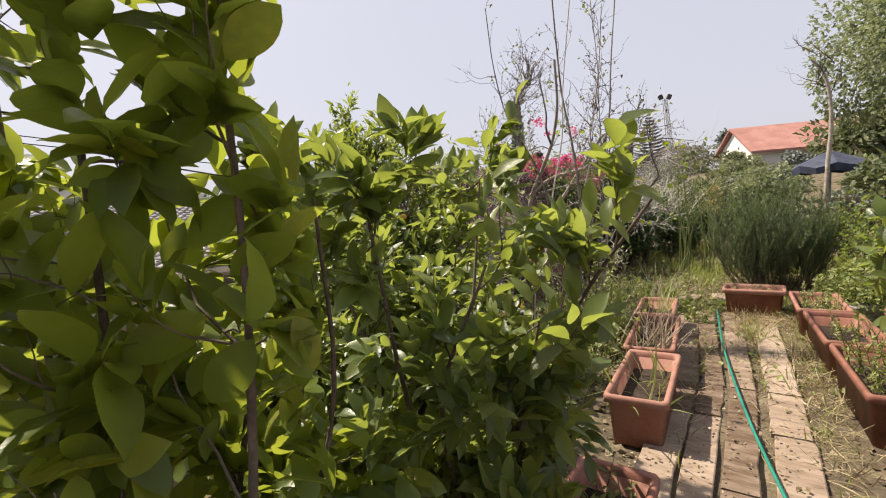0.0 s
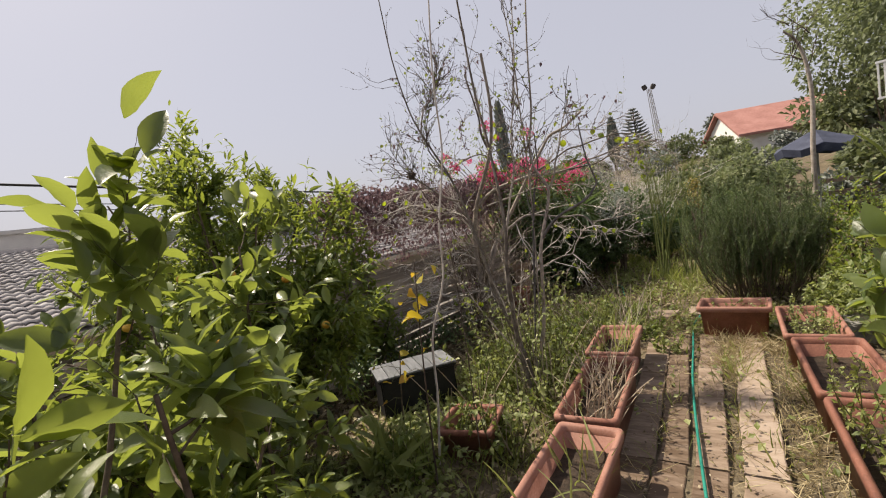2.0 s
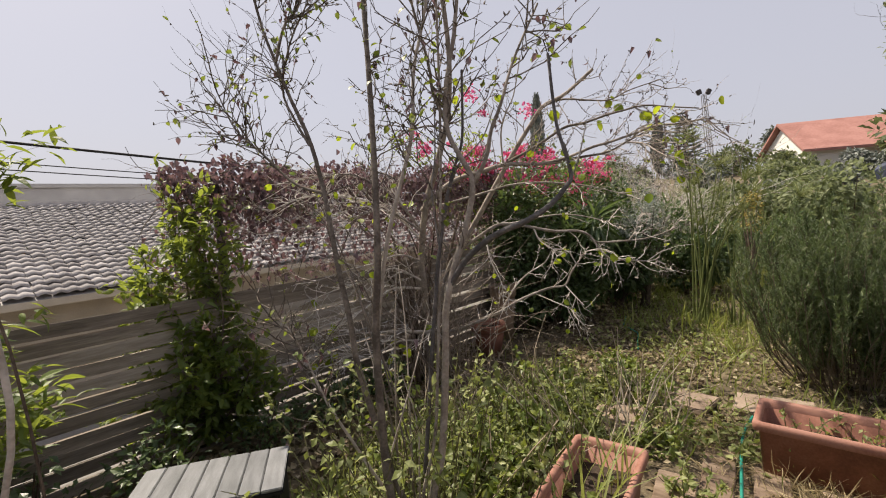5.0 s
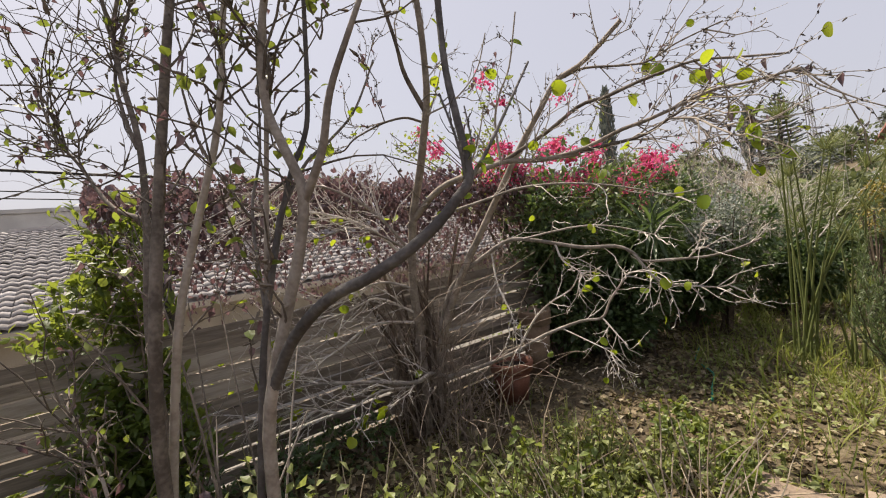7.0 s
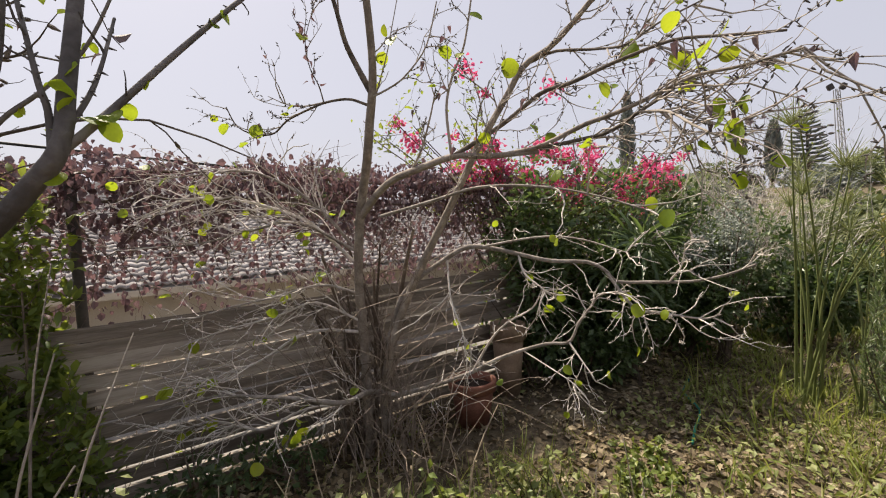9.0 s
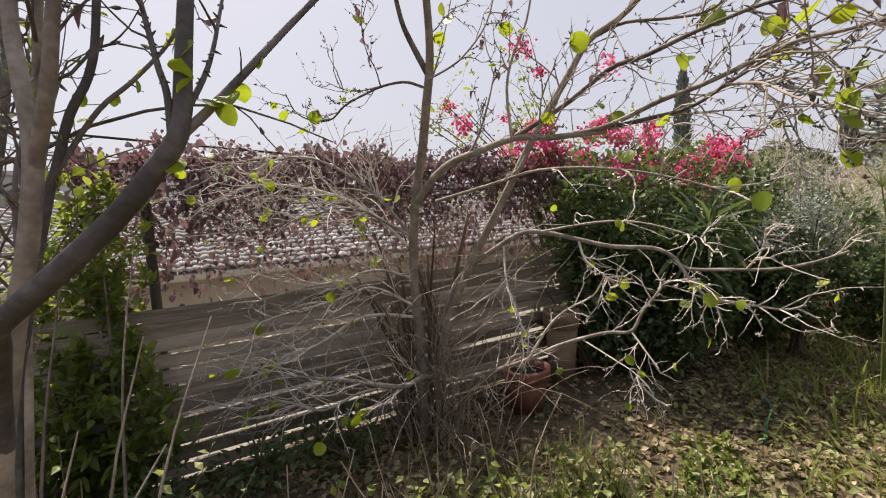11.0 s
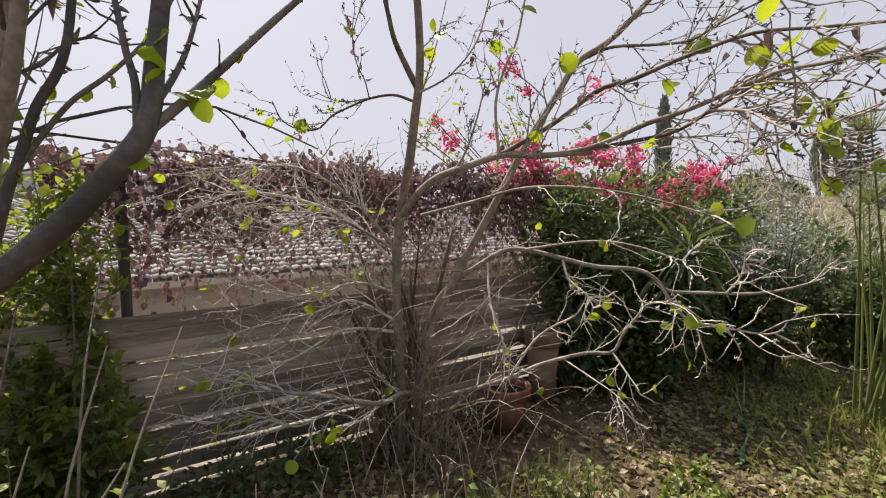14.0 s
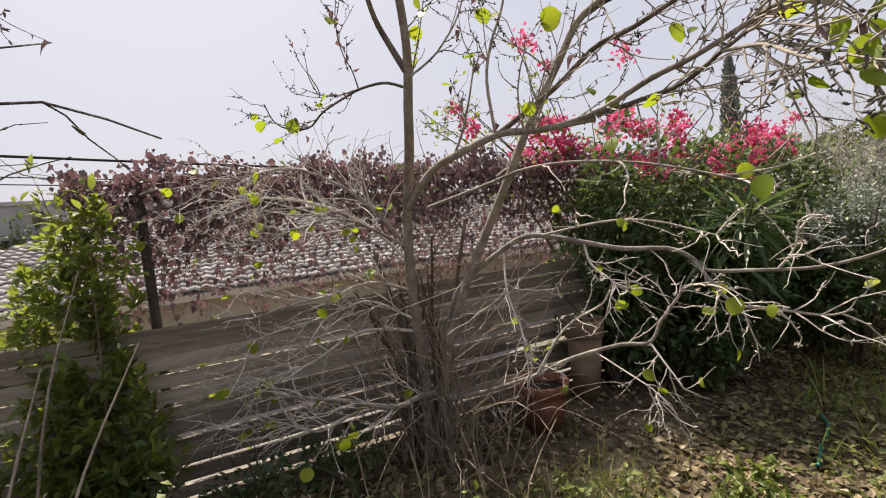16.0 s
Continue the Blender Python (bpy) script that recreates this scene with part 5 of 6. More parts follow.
leafy_tree("citrus_sapling", "low bushy citrus sapling with glossy green leaves", 53, (0.0, 2.7, 0),
           [[(0, 2.7, 0), (0.02, 2.7, 0.6), (0.05, 2.68, 1.2), (0.06, 2.7, 1.65)], [(0, 2.7, 0), (-0.3, 2.6, 0.5), (-0.5, 2.5, 1.0)], [(0, 2.7, 0.1), (0.15, 2.4, 0.5), (0.2, 2.25, 0.85)], [(0, 2.7, 0.1), (-0.2, 2.8, 0.6), (-0.35, 2.85, 1.3)], [(0, 2.7, 0.1), (-0.1, 2.4, 0.5), (-0.15, 2.2, 1.0)]],
           0.095, 200, 3200, LONG_SHAPES, M_LOQ_P, M_LOQ, (0.3, 2.5, 0.8), (150, 0.24, 0.003), rule=rule)
leafy_tree("citrus_sapling", "low bushy citrus sapling with glossy green leaves", 55, (-0.75, 2.3, 0),
           [[(-0.75, 2.3, 0), (-0.7, 2.25, 0.6), (-0.7, 2.2, 1.2), (-0.72, 2.2, 1.75)], [(-0.75, 2.3, 0), (-0.45, 2.2, 0.5), (-0.35, 2.1, 1.0), (-0.3, 2.1, 1.4)], [(-0.75, 2.3, 0), (-1.0, 2.2, 0.6), (-1.15, 2.1, 1.2)], [(-0.75, 2.3, 0), (-0.8, 2.0, 0.5), (-0.8, 1.85, 1.0)], [(-0.75, 2.3, 0.1), (-0.5, 2.5, 0.6), (-0.4, 2.6, 1.1)]],
           0.1, 120, 3600, LONG_SHAPES, M_LOQ_P, M_LOQ, (-0.3, 2.0, 1.2), (170, 0.25, 0.003), rule=rule)
leafy_tree("citrus_sapling", "dense dark-leaved citrus sapling beside the mandarin tree", 56, (-0.5, 2.95, 0),
           [[(-0.5, 2.95, 0), (-0.5, 2.95, 0.6), (-0.48, 2.9, 1.1), (-0.5, 2.9, 1.5)], [(-0.5, 2.95, 0), (-0.3, 2.9, 0.5), (-0.2, 2.85, 0.9)], [(-0.5, 2.95, 0), (-0.75, 2.9, 0.5), (-0.9, 2.85, 1.0)], [(-0.5, 2.95, 0), (-0.5, 2.7, 0.5), (-0.45, 2.6, 0.95)], [(-0.5, 2.95, 0.1), (-0.3, 3.1, 0.5), (-0.2, 3.2, 0.9)]],
           0.09, 60, 3000, LONG_SHAPES, M_LOQ_P, M_MAND, (-0.1, 2.6, 1.0), (140, 0.24, 0.003), rule=rule)
leafy_tree("citrus_sapling", "potted citrus sapling with broad bright leaves", 54, (2.88, 2.18, 0.2),
           [[(2.88, 2.18, 0.2), (2.64, 2.15, 0.8), (2.6, 2.35, 1.25), (2.6, 2.5, 1.75)], [(2.88, 2.18, 0.2), (2.8, 2.15, 0.8), (2.95, 2.4, 1.6)], [(2.88, 2.18, 0.22), (2.62, 2.3, 0.7), (2.6, 2.6, 0.9), (2.62, 2.75, 1.1)], [(2.88, 2.18, 0.22), (2.5, 2.1, 0.8), (2.42, 2.3, 1.2)], [(2.88, 2.18, 0.22), (2.9, 2.1, 0.8), (3.1, 2.3, 1.35)], [(2.88, 2.18, 0.22), (2.75, 2.3, 0.85), (2.8, 2.6, 1.3)]],
           0.13, 280, 900, LEMON_SHAPES, M_LOQ_P, M_LOQ, (2.2, 2.0, 1.2), (70, 0.22, 0.0035), rule=lambda q: q[0] > 2.25)


def mandarin_tree():
    rng = np.random.default_rng(57)
    foot = (-0.6, 3.95, 0)
    thing = tagged(empty("mandarin_tree", foot), "mandarin tree with dense small leaves and orange fruit", "tree")
    off = np.array(foot)
    main = [limb([(0, 0, -0.1), (0.02, 0, 0.5), (0.0, 0.02, 0.9)], 0.04, 0.03)]
    for a, b, h in ((0.5, 0.2, 1.9), (-0.25, -0.05, 2.35), (0.1, -0.45, 1.9), (0.35, -0.3, 1.75), (-0.5, 0.3, 2.0), (0.1, 0.5, 2.05), (-0.45, -0.4, 2.0), (0.75, -0.05, 1.5), (0.5, -0.45, 1.0), (0.1, -0.6, 0.8), (-0.5, -0.5, 0.9), (0.75, 0.1, 0.9), (-0.85, -0.1, 1.85), (-0.7, -0.5, 1.55), (-1.0, 0.2, 1.65), (0.0, -0.2, 2.15), (-0.9, -0.4, 1.1), (0.85, -0.2, 1.25), (0.72, 0.1, 1.75)):
        main.append(limb([(0, 0, 0.45), (a * 0.5, b * 0.5, 0.45 + (h - 0.45) * 0.5), (a, b, h)], 0.018, 0.005))
    lines, tips = list(main), []
    spur_twigs(rng, main[1:], 460, 0.3, 0.0035, tips, 1, 0.8, 0.3, (2, 3), into=lines)
    limb_parts(main, "limb", M_BARK_BROWN, thing)
    v, f = tubes(lines[len(main):], 4)
    tagged(link_mesh("twigwork", v, f, M_BARK_BROWN, thing), kind="stuff")
    p = np.array([t[0] for t in tips]); d = np.array([t[1] for t in tips])
    N = 30000
    k = rng.integers(0, len(p), N)
    v, f = leaves(rng, p[k] + rng.normal(0, 0.025, (N, 3)), d[k] + rng.normal(0, 0.7, (N, 3)), 0.08 * rng.uniform(0.5, 1.2, N), leaf_shape(4, 0.3, 0.18, 0.3))
    tagged(link_mesh("foliage", v, f, M_MAND, thing), kind="stuff")
    for a, b, c in ((0.3, -0.62, 1.5), (0.05, -0.66, 1.52), (0.55, -0.5, 1.42), (-0.15, -0.7, 1.05), (0.42, -0.6, 0.95), (0.7, -0.4, 1.1), (-0.3, -0.65, 1.3), (0.2, -0.7, 1.15)):
        bm = bmesh.new(); bmesh.ops.create_icosphere(bm, subdivisions=3, radius=0.026)
        for q in bm.verts:
            q.co.z *= 0.88; q.co *= 1 + 0.02 * noise.noise(q.co * 60)
        bmesh.ops.translate(bm, vec=(a, b, c), verts=bm.verts)
        part("fruit", bm, M_FRUIT, thing, "ripe orange mandarin", True)


mandarin_tree()


def rosemary():
    rng = np.random.default_rng(58)
    foot = (4.78, 6.55, 0)
    thing = tagged(empty("rosemary_bush", foot), "large upright rosemary bush with grey-green needles", "shrub")
    stems, fingers = [], []
    for k in range(150):
        a = rng.uniform(0, 2 * math.pi); q = math.sqrt(rng.random())
        h = (1.3 - 0.3 * q ** 2) * rng.uniform(0.6, 1.1)
        d = unit(np.array([math.cos(a) * q * 0.7, math.sin(a) * q * 0.7, 0.8]))
        p = np.array([math.cos(a) * q * 0.45, math.sin(a) * q * 0.45, 0.0])
        grow(rng, p, d, h, 0.006, 0, stems, [], (0, 0), 0.5, 0.6, 0.25, 0.5, 8)
    pos, d = along(rng, stems, 1250, 0.7)
    for p, w in zip(pos, d):
        if p[2] > 0.2:
            grow(rng, p, w * 0.5 + np.array([0, 0, 0.65]), rng.uniform(0.2, 0.55), 0.0022, 0, fingers, [], (0, 0), 0.5, 0.8, 0.2, 0.5, 8)
    v, f = tubes(stems + fingers, 4)
    tagged(link_mesh("twigwork", v, f, M_BARK_BROWN, thing), kind="stuff")
    P = np.array([l[0] for l in fingers + stems])
    n = 170000
    pick = np.where(rng.random(n) < 0.12, rng.integers(len(fingers), len(P), n), rng.integers(0, len(fingers), n)); t = rng.random(n)
    t = np.where(pick >= len(fingers), 0.25 + 0.75 * t, t)
    i = np.minimum((t * 8).astype(int), 7); a = (t * 8 - i)[:, None]
    pos = P[pick, i] * (1 - a) + P[pick, i + 1] * a
    side = rng.normal(0, 1, (n, 3))
    d = unit(P[pick, i + 1] - P[pick, i]) * 0.85 + unit(side) * 0.7
    needle = (np.array([(-0.06, 0, 0), (0.06, 0, 0), (0.05, 1, -0.12), (-0.05, 1, -0.12)]), np.array([(0, 1, 2, 3)]))
    v, f = leaves(rng, pos, d, 0.032 * rng.uniform(0.65, 1.2, n), needle)
    tagged(link_mesh("foliage", v, f, M_ROSE, thing), kind="stuff")


rosemary()


def leaf_shrub(name, label, seed, foot, centre, radii, n, size, material, lumps=9, shell=0.45, cat="shrub", shape=None, stems=10, stem_mat=M_BARK_BROWN, spread=0.7):
    rng = np.random.default_rng(seed)
    thing = tagged(empty(name, foot), label, cat)
    off = np.array(foot)
    lines = []
    c = np.array(centre)
    for k in range(stems):
        e = c + unit(rng.normal(0, 1, 3)) * np.array(radii) * 0.75
        lines.append(limb([rng.normal(0, 0.04, 3) * (1, 1, 0), (e - off) * (0.4, 0.4, 0.5), e - off], 0.012 + 0.004 * radii[2], 0.004))
    v, f = tubes(lines, 5)
    tagged(link_mesh("twigwork", v, f, stem_mat, thing), kind="stuff")
    p, d = blob_points(rng, n, c - off, radii, shell, lumps)
    v, f = leaves(rng, p, d + rng.normal(0, spread, p.shape), size * rng.uniform(0.5, 1.25, n), shape or leaf_shape(2, 0.55, 0.12, 0.25))
    tagged(link_mesh("foliage", v, f, material, thing), kind="stuff")
    return thing


def ground_foot(x, y):
    return (x, y, float(ground_z(x, y)))


# shrub in front of the fence
leafy_tree("fence_shrub", "slim green shrub with narrow leaves against the fence", 81, (-0.26, 5.84, 0),
           [[(-0.26, 5.84, -0.1), (-0.28, 5.84, 0.6), (-0.32, 5.86, 1.2), (-0.38, 5.86, 1.72)], [(-0.26, 5.84, 0.1), (-0.10, 5.8, 0.5), (-0.02, 5.78, 1.0), (-0.04, 5.8, 1.35)], [(-0.26, 5.84, 0.1), (-0.40, 5.8, 0.5), (-0.52, 5.76, 1.0), (-0.54, 5.76, 1.4)],
            [(-0.26, 5.84, 0.1), (-0.20, 5.65, 0.4), (-0.18, 5.58, 0.8)], [(-0.26, 5.84, 0.1), (0.00, 5.75, 0.3), (0.14, 5.75, 0.55)], [(-0.26, 5.84, 0.1), (-0.50, 5.7, 0.3), (-0.65, 5.65, 0.6)], [(-0.26, 5.84, 0.3), (-0.20, 5.9, 0.8), (-0.18, 5.9, 1.3), (-0.20, 5.9, 1.55)]],
           0.078, 60, 7600, [leaf_shape(5, 0.4, 0.15, 0.3, 0.45), leaf_shape(5, 0.32, 0.2, 0.45, 0.4)], M_MAND, M_MAND, (0.2, 5.3, 1.0), (260, 0.26, 0.003))
leaf_shrub("fence_shrub", "slim bright green shrub against the board fence", 84, (-1.25, 4.9, 0), (-1.2, 4.85, 0.75), (0.35, 0.35, 0.75), 1500, 0.075, M_MAND, 8)

# dark leaf colour here stands in for the shade along the fence
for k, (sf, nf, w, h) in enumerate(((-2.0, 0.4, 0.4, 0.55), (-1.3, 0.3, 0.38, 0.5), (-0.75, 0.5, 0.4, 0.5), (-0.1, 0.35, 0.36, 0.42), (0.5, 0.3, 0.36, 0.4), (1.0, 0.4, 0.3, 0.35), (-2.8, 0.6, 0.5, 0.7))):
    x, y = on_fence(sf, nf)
    leaf_shrub("low_shrub", "low green shrub at the fence's foot, darkened in place of shade", 140 + k, ground_foot(x, y), (x, y, h * 0.5), (w, w * 0.8, h * 0.55), 380, 0.055, M_DARKLEAF, 7)

for k, (x, y, w, h, mt) in enumerate(((4.55, 4.75, 0.45, 0.75, M_WEED), (5.2, 5.2, 0.55, 1.0, M_MAND), (5.6, 4.4, 0.6, 1.1, M_WEED), (4.75, 4.0, 0.45, 0.7, M_MAND), (5.9, 6.3, 0.7, 1.3, M_MAND), (6.6, 5.2, 0.8, 1.4, M_FAR), (3.95, 3.1, 0.4, 0.6, M_WEED), (5.9, 7.6, 0.6, 1.1, M_FAR))):
    leaf_shrub("herb_bush", "leafy green bush behind the planters", 160 + k, ground_foot(x, y), (x, y, h * 0.5), (w, w, h * 0.55), 2000, 0.06, mt, 12)

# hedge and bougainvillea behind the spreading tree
# the low dark bushes are added to stand in for shaded ground
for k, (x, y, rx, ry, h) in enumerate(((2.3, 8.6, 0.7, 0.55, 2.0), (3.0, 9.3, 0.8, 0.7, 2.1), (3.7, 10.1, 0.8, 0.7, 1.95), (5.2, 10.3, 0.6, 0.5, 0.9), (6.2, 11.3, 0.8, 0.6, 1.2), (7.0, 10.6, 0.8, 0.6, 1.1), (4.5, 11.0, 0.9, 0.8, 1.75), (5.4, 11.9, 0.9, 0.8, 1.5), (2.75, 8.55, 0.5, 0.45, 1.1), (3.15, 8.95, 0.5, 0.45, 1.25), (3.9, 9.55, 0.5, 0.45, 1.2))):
    leaf_shrub("hedge_bush", "dense dark green citrus hedge, partly standing in for shade", 90 + k, ground_foot(x, y), (x, y, h * 0.52), (rx, ry, h * 0.52), 3600, 0.085, M_DARKLEAF, 12, 0.6)


def bougainvillea():
    rng = np.random.default_rng(99)
    foot = (2.2, 9.2, 0.0)
    thing = tagged(empty("bougainvillea", foot), "flowering bougainvillea with crimson and magenta bracts", "shrub")
    off = np.array(foot)
    lines, tips = [], []
    for k in range(26):
        s = rng.uniform(0, 1)
        e = np.array([0.9 + 3.0 * s, 8.0 + 2.3 * s, 2.5 - 0.55 * s]) + rng.normal(0, 0.25, 3) - off
        lines.append(limb([(rng.normal(0, 0.1), rng.normal(0, 0.1), 0), e * 0.5 + np.array([0, 0, 0.5]), e], 0.012, 0.004))
    spur_twigs(rng, lines, 110, 0.45, 0.004, tips, 1, 0.8, 0.2)
    v, f = tubes(lines, 5)
    tagged(link_mesh("twigwork", v, f, M_BARK_BROWN, thing), kind="stuff")
    cl = []
    for k in range(34):
        s = rng.random() ** 0.8
        c = np.array([0.85 + 3.2 * s, 8.0 + 2.3 * s, 2.36 - 0.46 * s + rng.normal(0, 0.12)]) + rng.normal(0, 0.14, 3) * (1, 1, 0.4) - off
        for q in range(rng.integers(2, 4)):
            cl.append((c + rng.normal(0, 0.09, 3), rng.uniform(0.03, 0.065)))
    cl += [(np.array([1.8, 8.1, 2.92]) - off, 0.055), (np.array([1.95, 8.12, 2.7]) - off, 0.03), (np.array([2.5, 8.4, 2.75]) - off, 0.05)]
    pos = np.concatenate([c + rng.normal(0, r, (int(16 + 820 * r), 3)) * (1, 1, 0.7) for c, r in cl])
    d = rng.normal(0, 1, pos.shape)
    v, f = leaves(rng, pos, d, 0.04 * rng.uniform(0.6, 1.2, len(pos)), leaf_shape(3, 0.8, 0.2, 0.2, 0.45, 0.02, 0.7, 0.6), up=0.0)
    tagged(link_mesh("blossom", v, f, M_BOUG, thing, "crimson and magenta bracts"), kind="stuff")
    p, d = along(rng, lines, 3800, 1.0)
    v, f = leaves(rng, p + rng.normal(0, 0.05, p.shape), d, 0.05 * rng.uniform(0.6, 1.2, len(p)), leaf_shape(2, 0.6, 0.12, 0.2))
    tagged(link_mesh("foliage", v, f, M_MAND, thing), kind="stuff")


bougainvillea()
leaf_shrub("silver_shrub", "fine silver-grey shrub at the hedge's edge", 110, ground_foot(4.2, 9.4), (4.2, 9.4, 1.25), (0.4, 0.35, 0.5), 3200, 0.036, M_SILVER, 10, 0.4)
leaf_shrub("fan_palm", "small dark fan palm in the hedge", 111, ground_foot(3.25, 8.75), (3.25, 8.75, 1.2), (0.35, 0.3, 0.35), 260, 0.4, M_DARKLEAF, 2, 0.2, "palm", leaf_shape(3, 0.09, 0.2, 0.4), 3, spread=0.4)


def papyrus(x, y, seed, n, h, label, spread=0.1):
    rng = np.random.default_rng(seed)
    thing = tagged(empty("papyrus", ground_foot(x, y)), label, "papyrus")
    for k in range(n):
        a = np.array([rng.normal(0, 0.07), rng.normal(0, 0.07), -0.03])
        d = np.array([rng.normal(0, spread), rng.normal(0, spread), 1])
        hh = h * rng.uniform(0.66, 1.05)
        bow = np.array([d[0], d[1], 0]) * hh * rng.uniform(0.0, 0.5)
        line = smooth_line([a, a + d * hh * 0.5 - bow * 0.3, a + d * hh + bow], 10)
        v, f = tubes([(line, np.linspace(0.0125, 0.005, 10) * rng.uniform(0.75, 1.15))], 6)
        st = link_mesh("stem", v, f, M_PAP, thing, smooth=True)
        m = 80
        lean = unit(line[-1] - line[-2])
        w = unit(rng.normal(0, 1, (m, 3))) * rng.uniform(0.5, 1.0, (m, 1)) + lean * rng.uniform(0.5, 1.3)
        v, f = leaves(rng, np.repeat(line[-1:], m, 0), w, 0.24 * rng.uniform(0.55, 1.1, m), leaf_shape(3, 0.014, 0.1, 0.4))
        link_mesh("tuft", v, f, M_PAP, st)


papyrus(4.55, 8.45, 121, 11, 2.15, "tall papyrus clump with brush-like tufts")
papyrus(4.95, 8.3, 122, 6, 1.7, "lower papyrus clump, partly yellow", 0.16)


def dry_shrub(x, y, seed, wide, top, label):
    """A leafless twiggy shrub with a few withered tips."""
    rng = np.random.default_rng(seed)
    foot = ground_foot(x, y)
    thing = tagged(empty("dry_shrub", foot), label, "shrub")
    lines, tips = [], []
    for k in range(26):
        d = (rng.normal(0, wide), rng.normal(0, wide), 1.0)
        zigzag(rng, (rng.normal(0, 0.1), rng.normal(0, 0.1), -0.03), d, (top - foot[2]) * rng.uniform(0.7, 1.05), 0.009, lines, tips, 2, 0.4, 0.3, (3, 5), 8)
    v, f = tubes(lines, 4)
    tagged(link_mesh("twigwork", v, f, M_BARK_GREY, thing), kind="stuff")
    k = rng.permutation(len(tips))[:900]
    p = np.array([tips[i][0] for i in k])
    v, f = leaves(rng, p, rng.normal(0, 1, p.shape), 0.035 * rng.uniform(0.5, 1.3, len(k)), leaf_shape(2, 0.6, 0.2, 0.4))
    tagged(link_mesh("foliage", v, f, M_SMALL, thing), kind="stuff")


dry_shrub(4.6, 11.0, 125, 0.3, 2.35, "grey leafless twiggy shrub behind the hedge")
dry_shrub(5.5, 11.6, 126, 0.3, 2.2, "grey leafless twiggy shrub behind the hedge")
leaf_shrub("yellow_shrub", "small shrub with yellow autumn leaves", 127, ground_foot(6.1, 10.1), (6.1, 10.1, 1.3), (0.22, 0.22, 0.32), 380, 0.06, M_YELLOWING, 8, 0.4)

# thin sticks, seed head, vine sapling with yellow leaves
rngs = np.random.default_rng(130)
st = tagged(empty("bare_sapling", (0.62, 3.72, 0)), "thin leafless sapling standing alone", "sapling")
v, f = tubes([limb([(0, 0, -0.05), (0.07, -0.05, 0.5), (0.1, -0.1, 0.9), (0.22, -0.13, 1.25), (0.25, -0.17, 1.6), (0.33, -0.2, 2.0), (0.34, -0.26, 2.4), (0.4, -0.32, 3.0)], 0.0085, 0.004, 26)], 7)
link_mesh("stem", v, f, M_BARK_GREY, st, smooth=True)
st = tagged(empty("dry_seed_stalk", (0.9, 3.6, 0)), "thin dry stalk topped by a dark seed head", "dried flower")
v, f = tubes([limb([(0, 0, -0.05), (0.02, -0.03, 0.8), (0.0, -0.06, 1.5), (-0.14, -0.14, 1.9)], 0.004, 0.002)], 5)
link_mesh("stalk", v, f, M_BARK_BROWN, st)
v, f = leaves(rngs, np.repeat([[-0.14, -0.14, 1.9]], 70, 0) + rngs.normal(0, 0.008, (70, 3)), rngs.normal(0, 1, (70, 3)) - np.array([0, 0, 0.4]), np.full(70, 0.021), leaf_shape(2, 0.7, 0.3, 0.8))
tagged(link_mesh("seed_head", v, f, M_BARK_BROWN, st, "dark shrivelled seed head"), kind="stuff")
for (x, y), h, nlv, sd in (((0.62, 3.45), 1.42, 13, 131), ((0.38, 4.0), 0.75, 7, 132)):
    rr = np.random.default_rng(sd)
    st = tagged(empty("vine_sapling", (x, y, 0)), "young vine sapling with yellow autumn leaves", "sapling")
    ln = [limb([(0, 0, -0.05), (0.03, -0.02, h * 0.5), (0.08, -0.08, h)], 0.007, 0.003)]
    v, f = tubes(ln, 5)
    link_mesh("stem", v, f, M_BARK_BROWN, st)
    t = rr.uniform(0.55, 1.0, nlv)
    top = np.array([ln[0][0][int(a * 13)] for a in t])
    pos = top + rr.normal(0, 1, (nlv, 3)) * (0.09, 0.09, 0.03)
    v, f = tubes([(np.array([a, (a + b) / 2 + (0, 0, 0.02), b]), np.array([0.002, 0.0016, 0.0012])) for a, b in zip(top, pos)], 4)
    tagged(link_mesh("petiole_tangle", v, f, M_STEM, st), kind="stuff")
    pos = pos + np.array(st.location)
    leaf_parts(rr, pos, rr.normal(0, 1, (nlv, 3)) * (1, 1, 0.4), 0.07 * rr.uniform(0.5, 1.25, nlv), [leaf_shape(7, 0.85, 0.15, 0.3, 0.42, 0.03, 0.7, 0.5), leaf_shape(7, 0.8, 0.2, 0.5, 0.45, 0.03, 0.7, 0.5)], M_YELLOW, st, 0.3)
# ---- the far side: hill, trees, house, mast ----
def bearing(az, dist):
    return 1.2 + dist * math.sin(radians(az)), 2.0 + dist * math.cos(radians(az))


def far_tree(name, label, az, dist, z_lo, z_hi, wide, n, size, material, seed, lumps=9, cat="tree"):
    x, y = bearing(az, dist)
    return leaf_shrub(name, label, seed, ground_foot(x, y), (x, y, (z_lo + z_hi) / 2), (wide, wide, (z_hi - z_lo) / 2), n, size, material, lumps, 0.4, cat, stems=6)


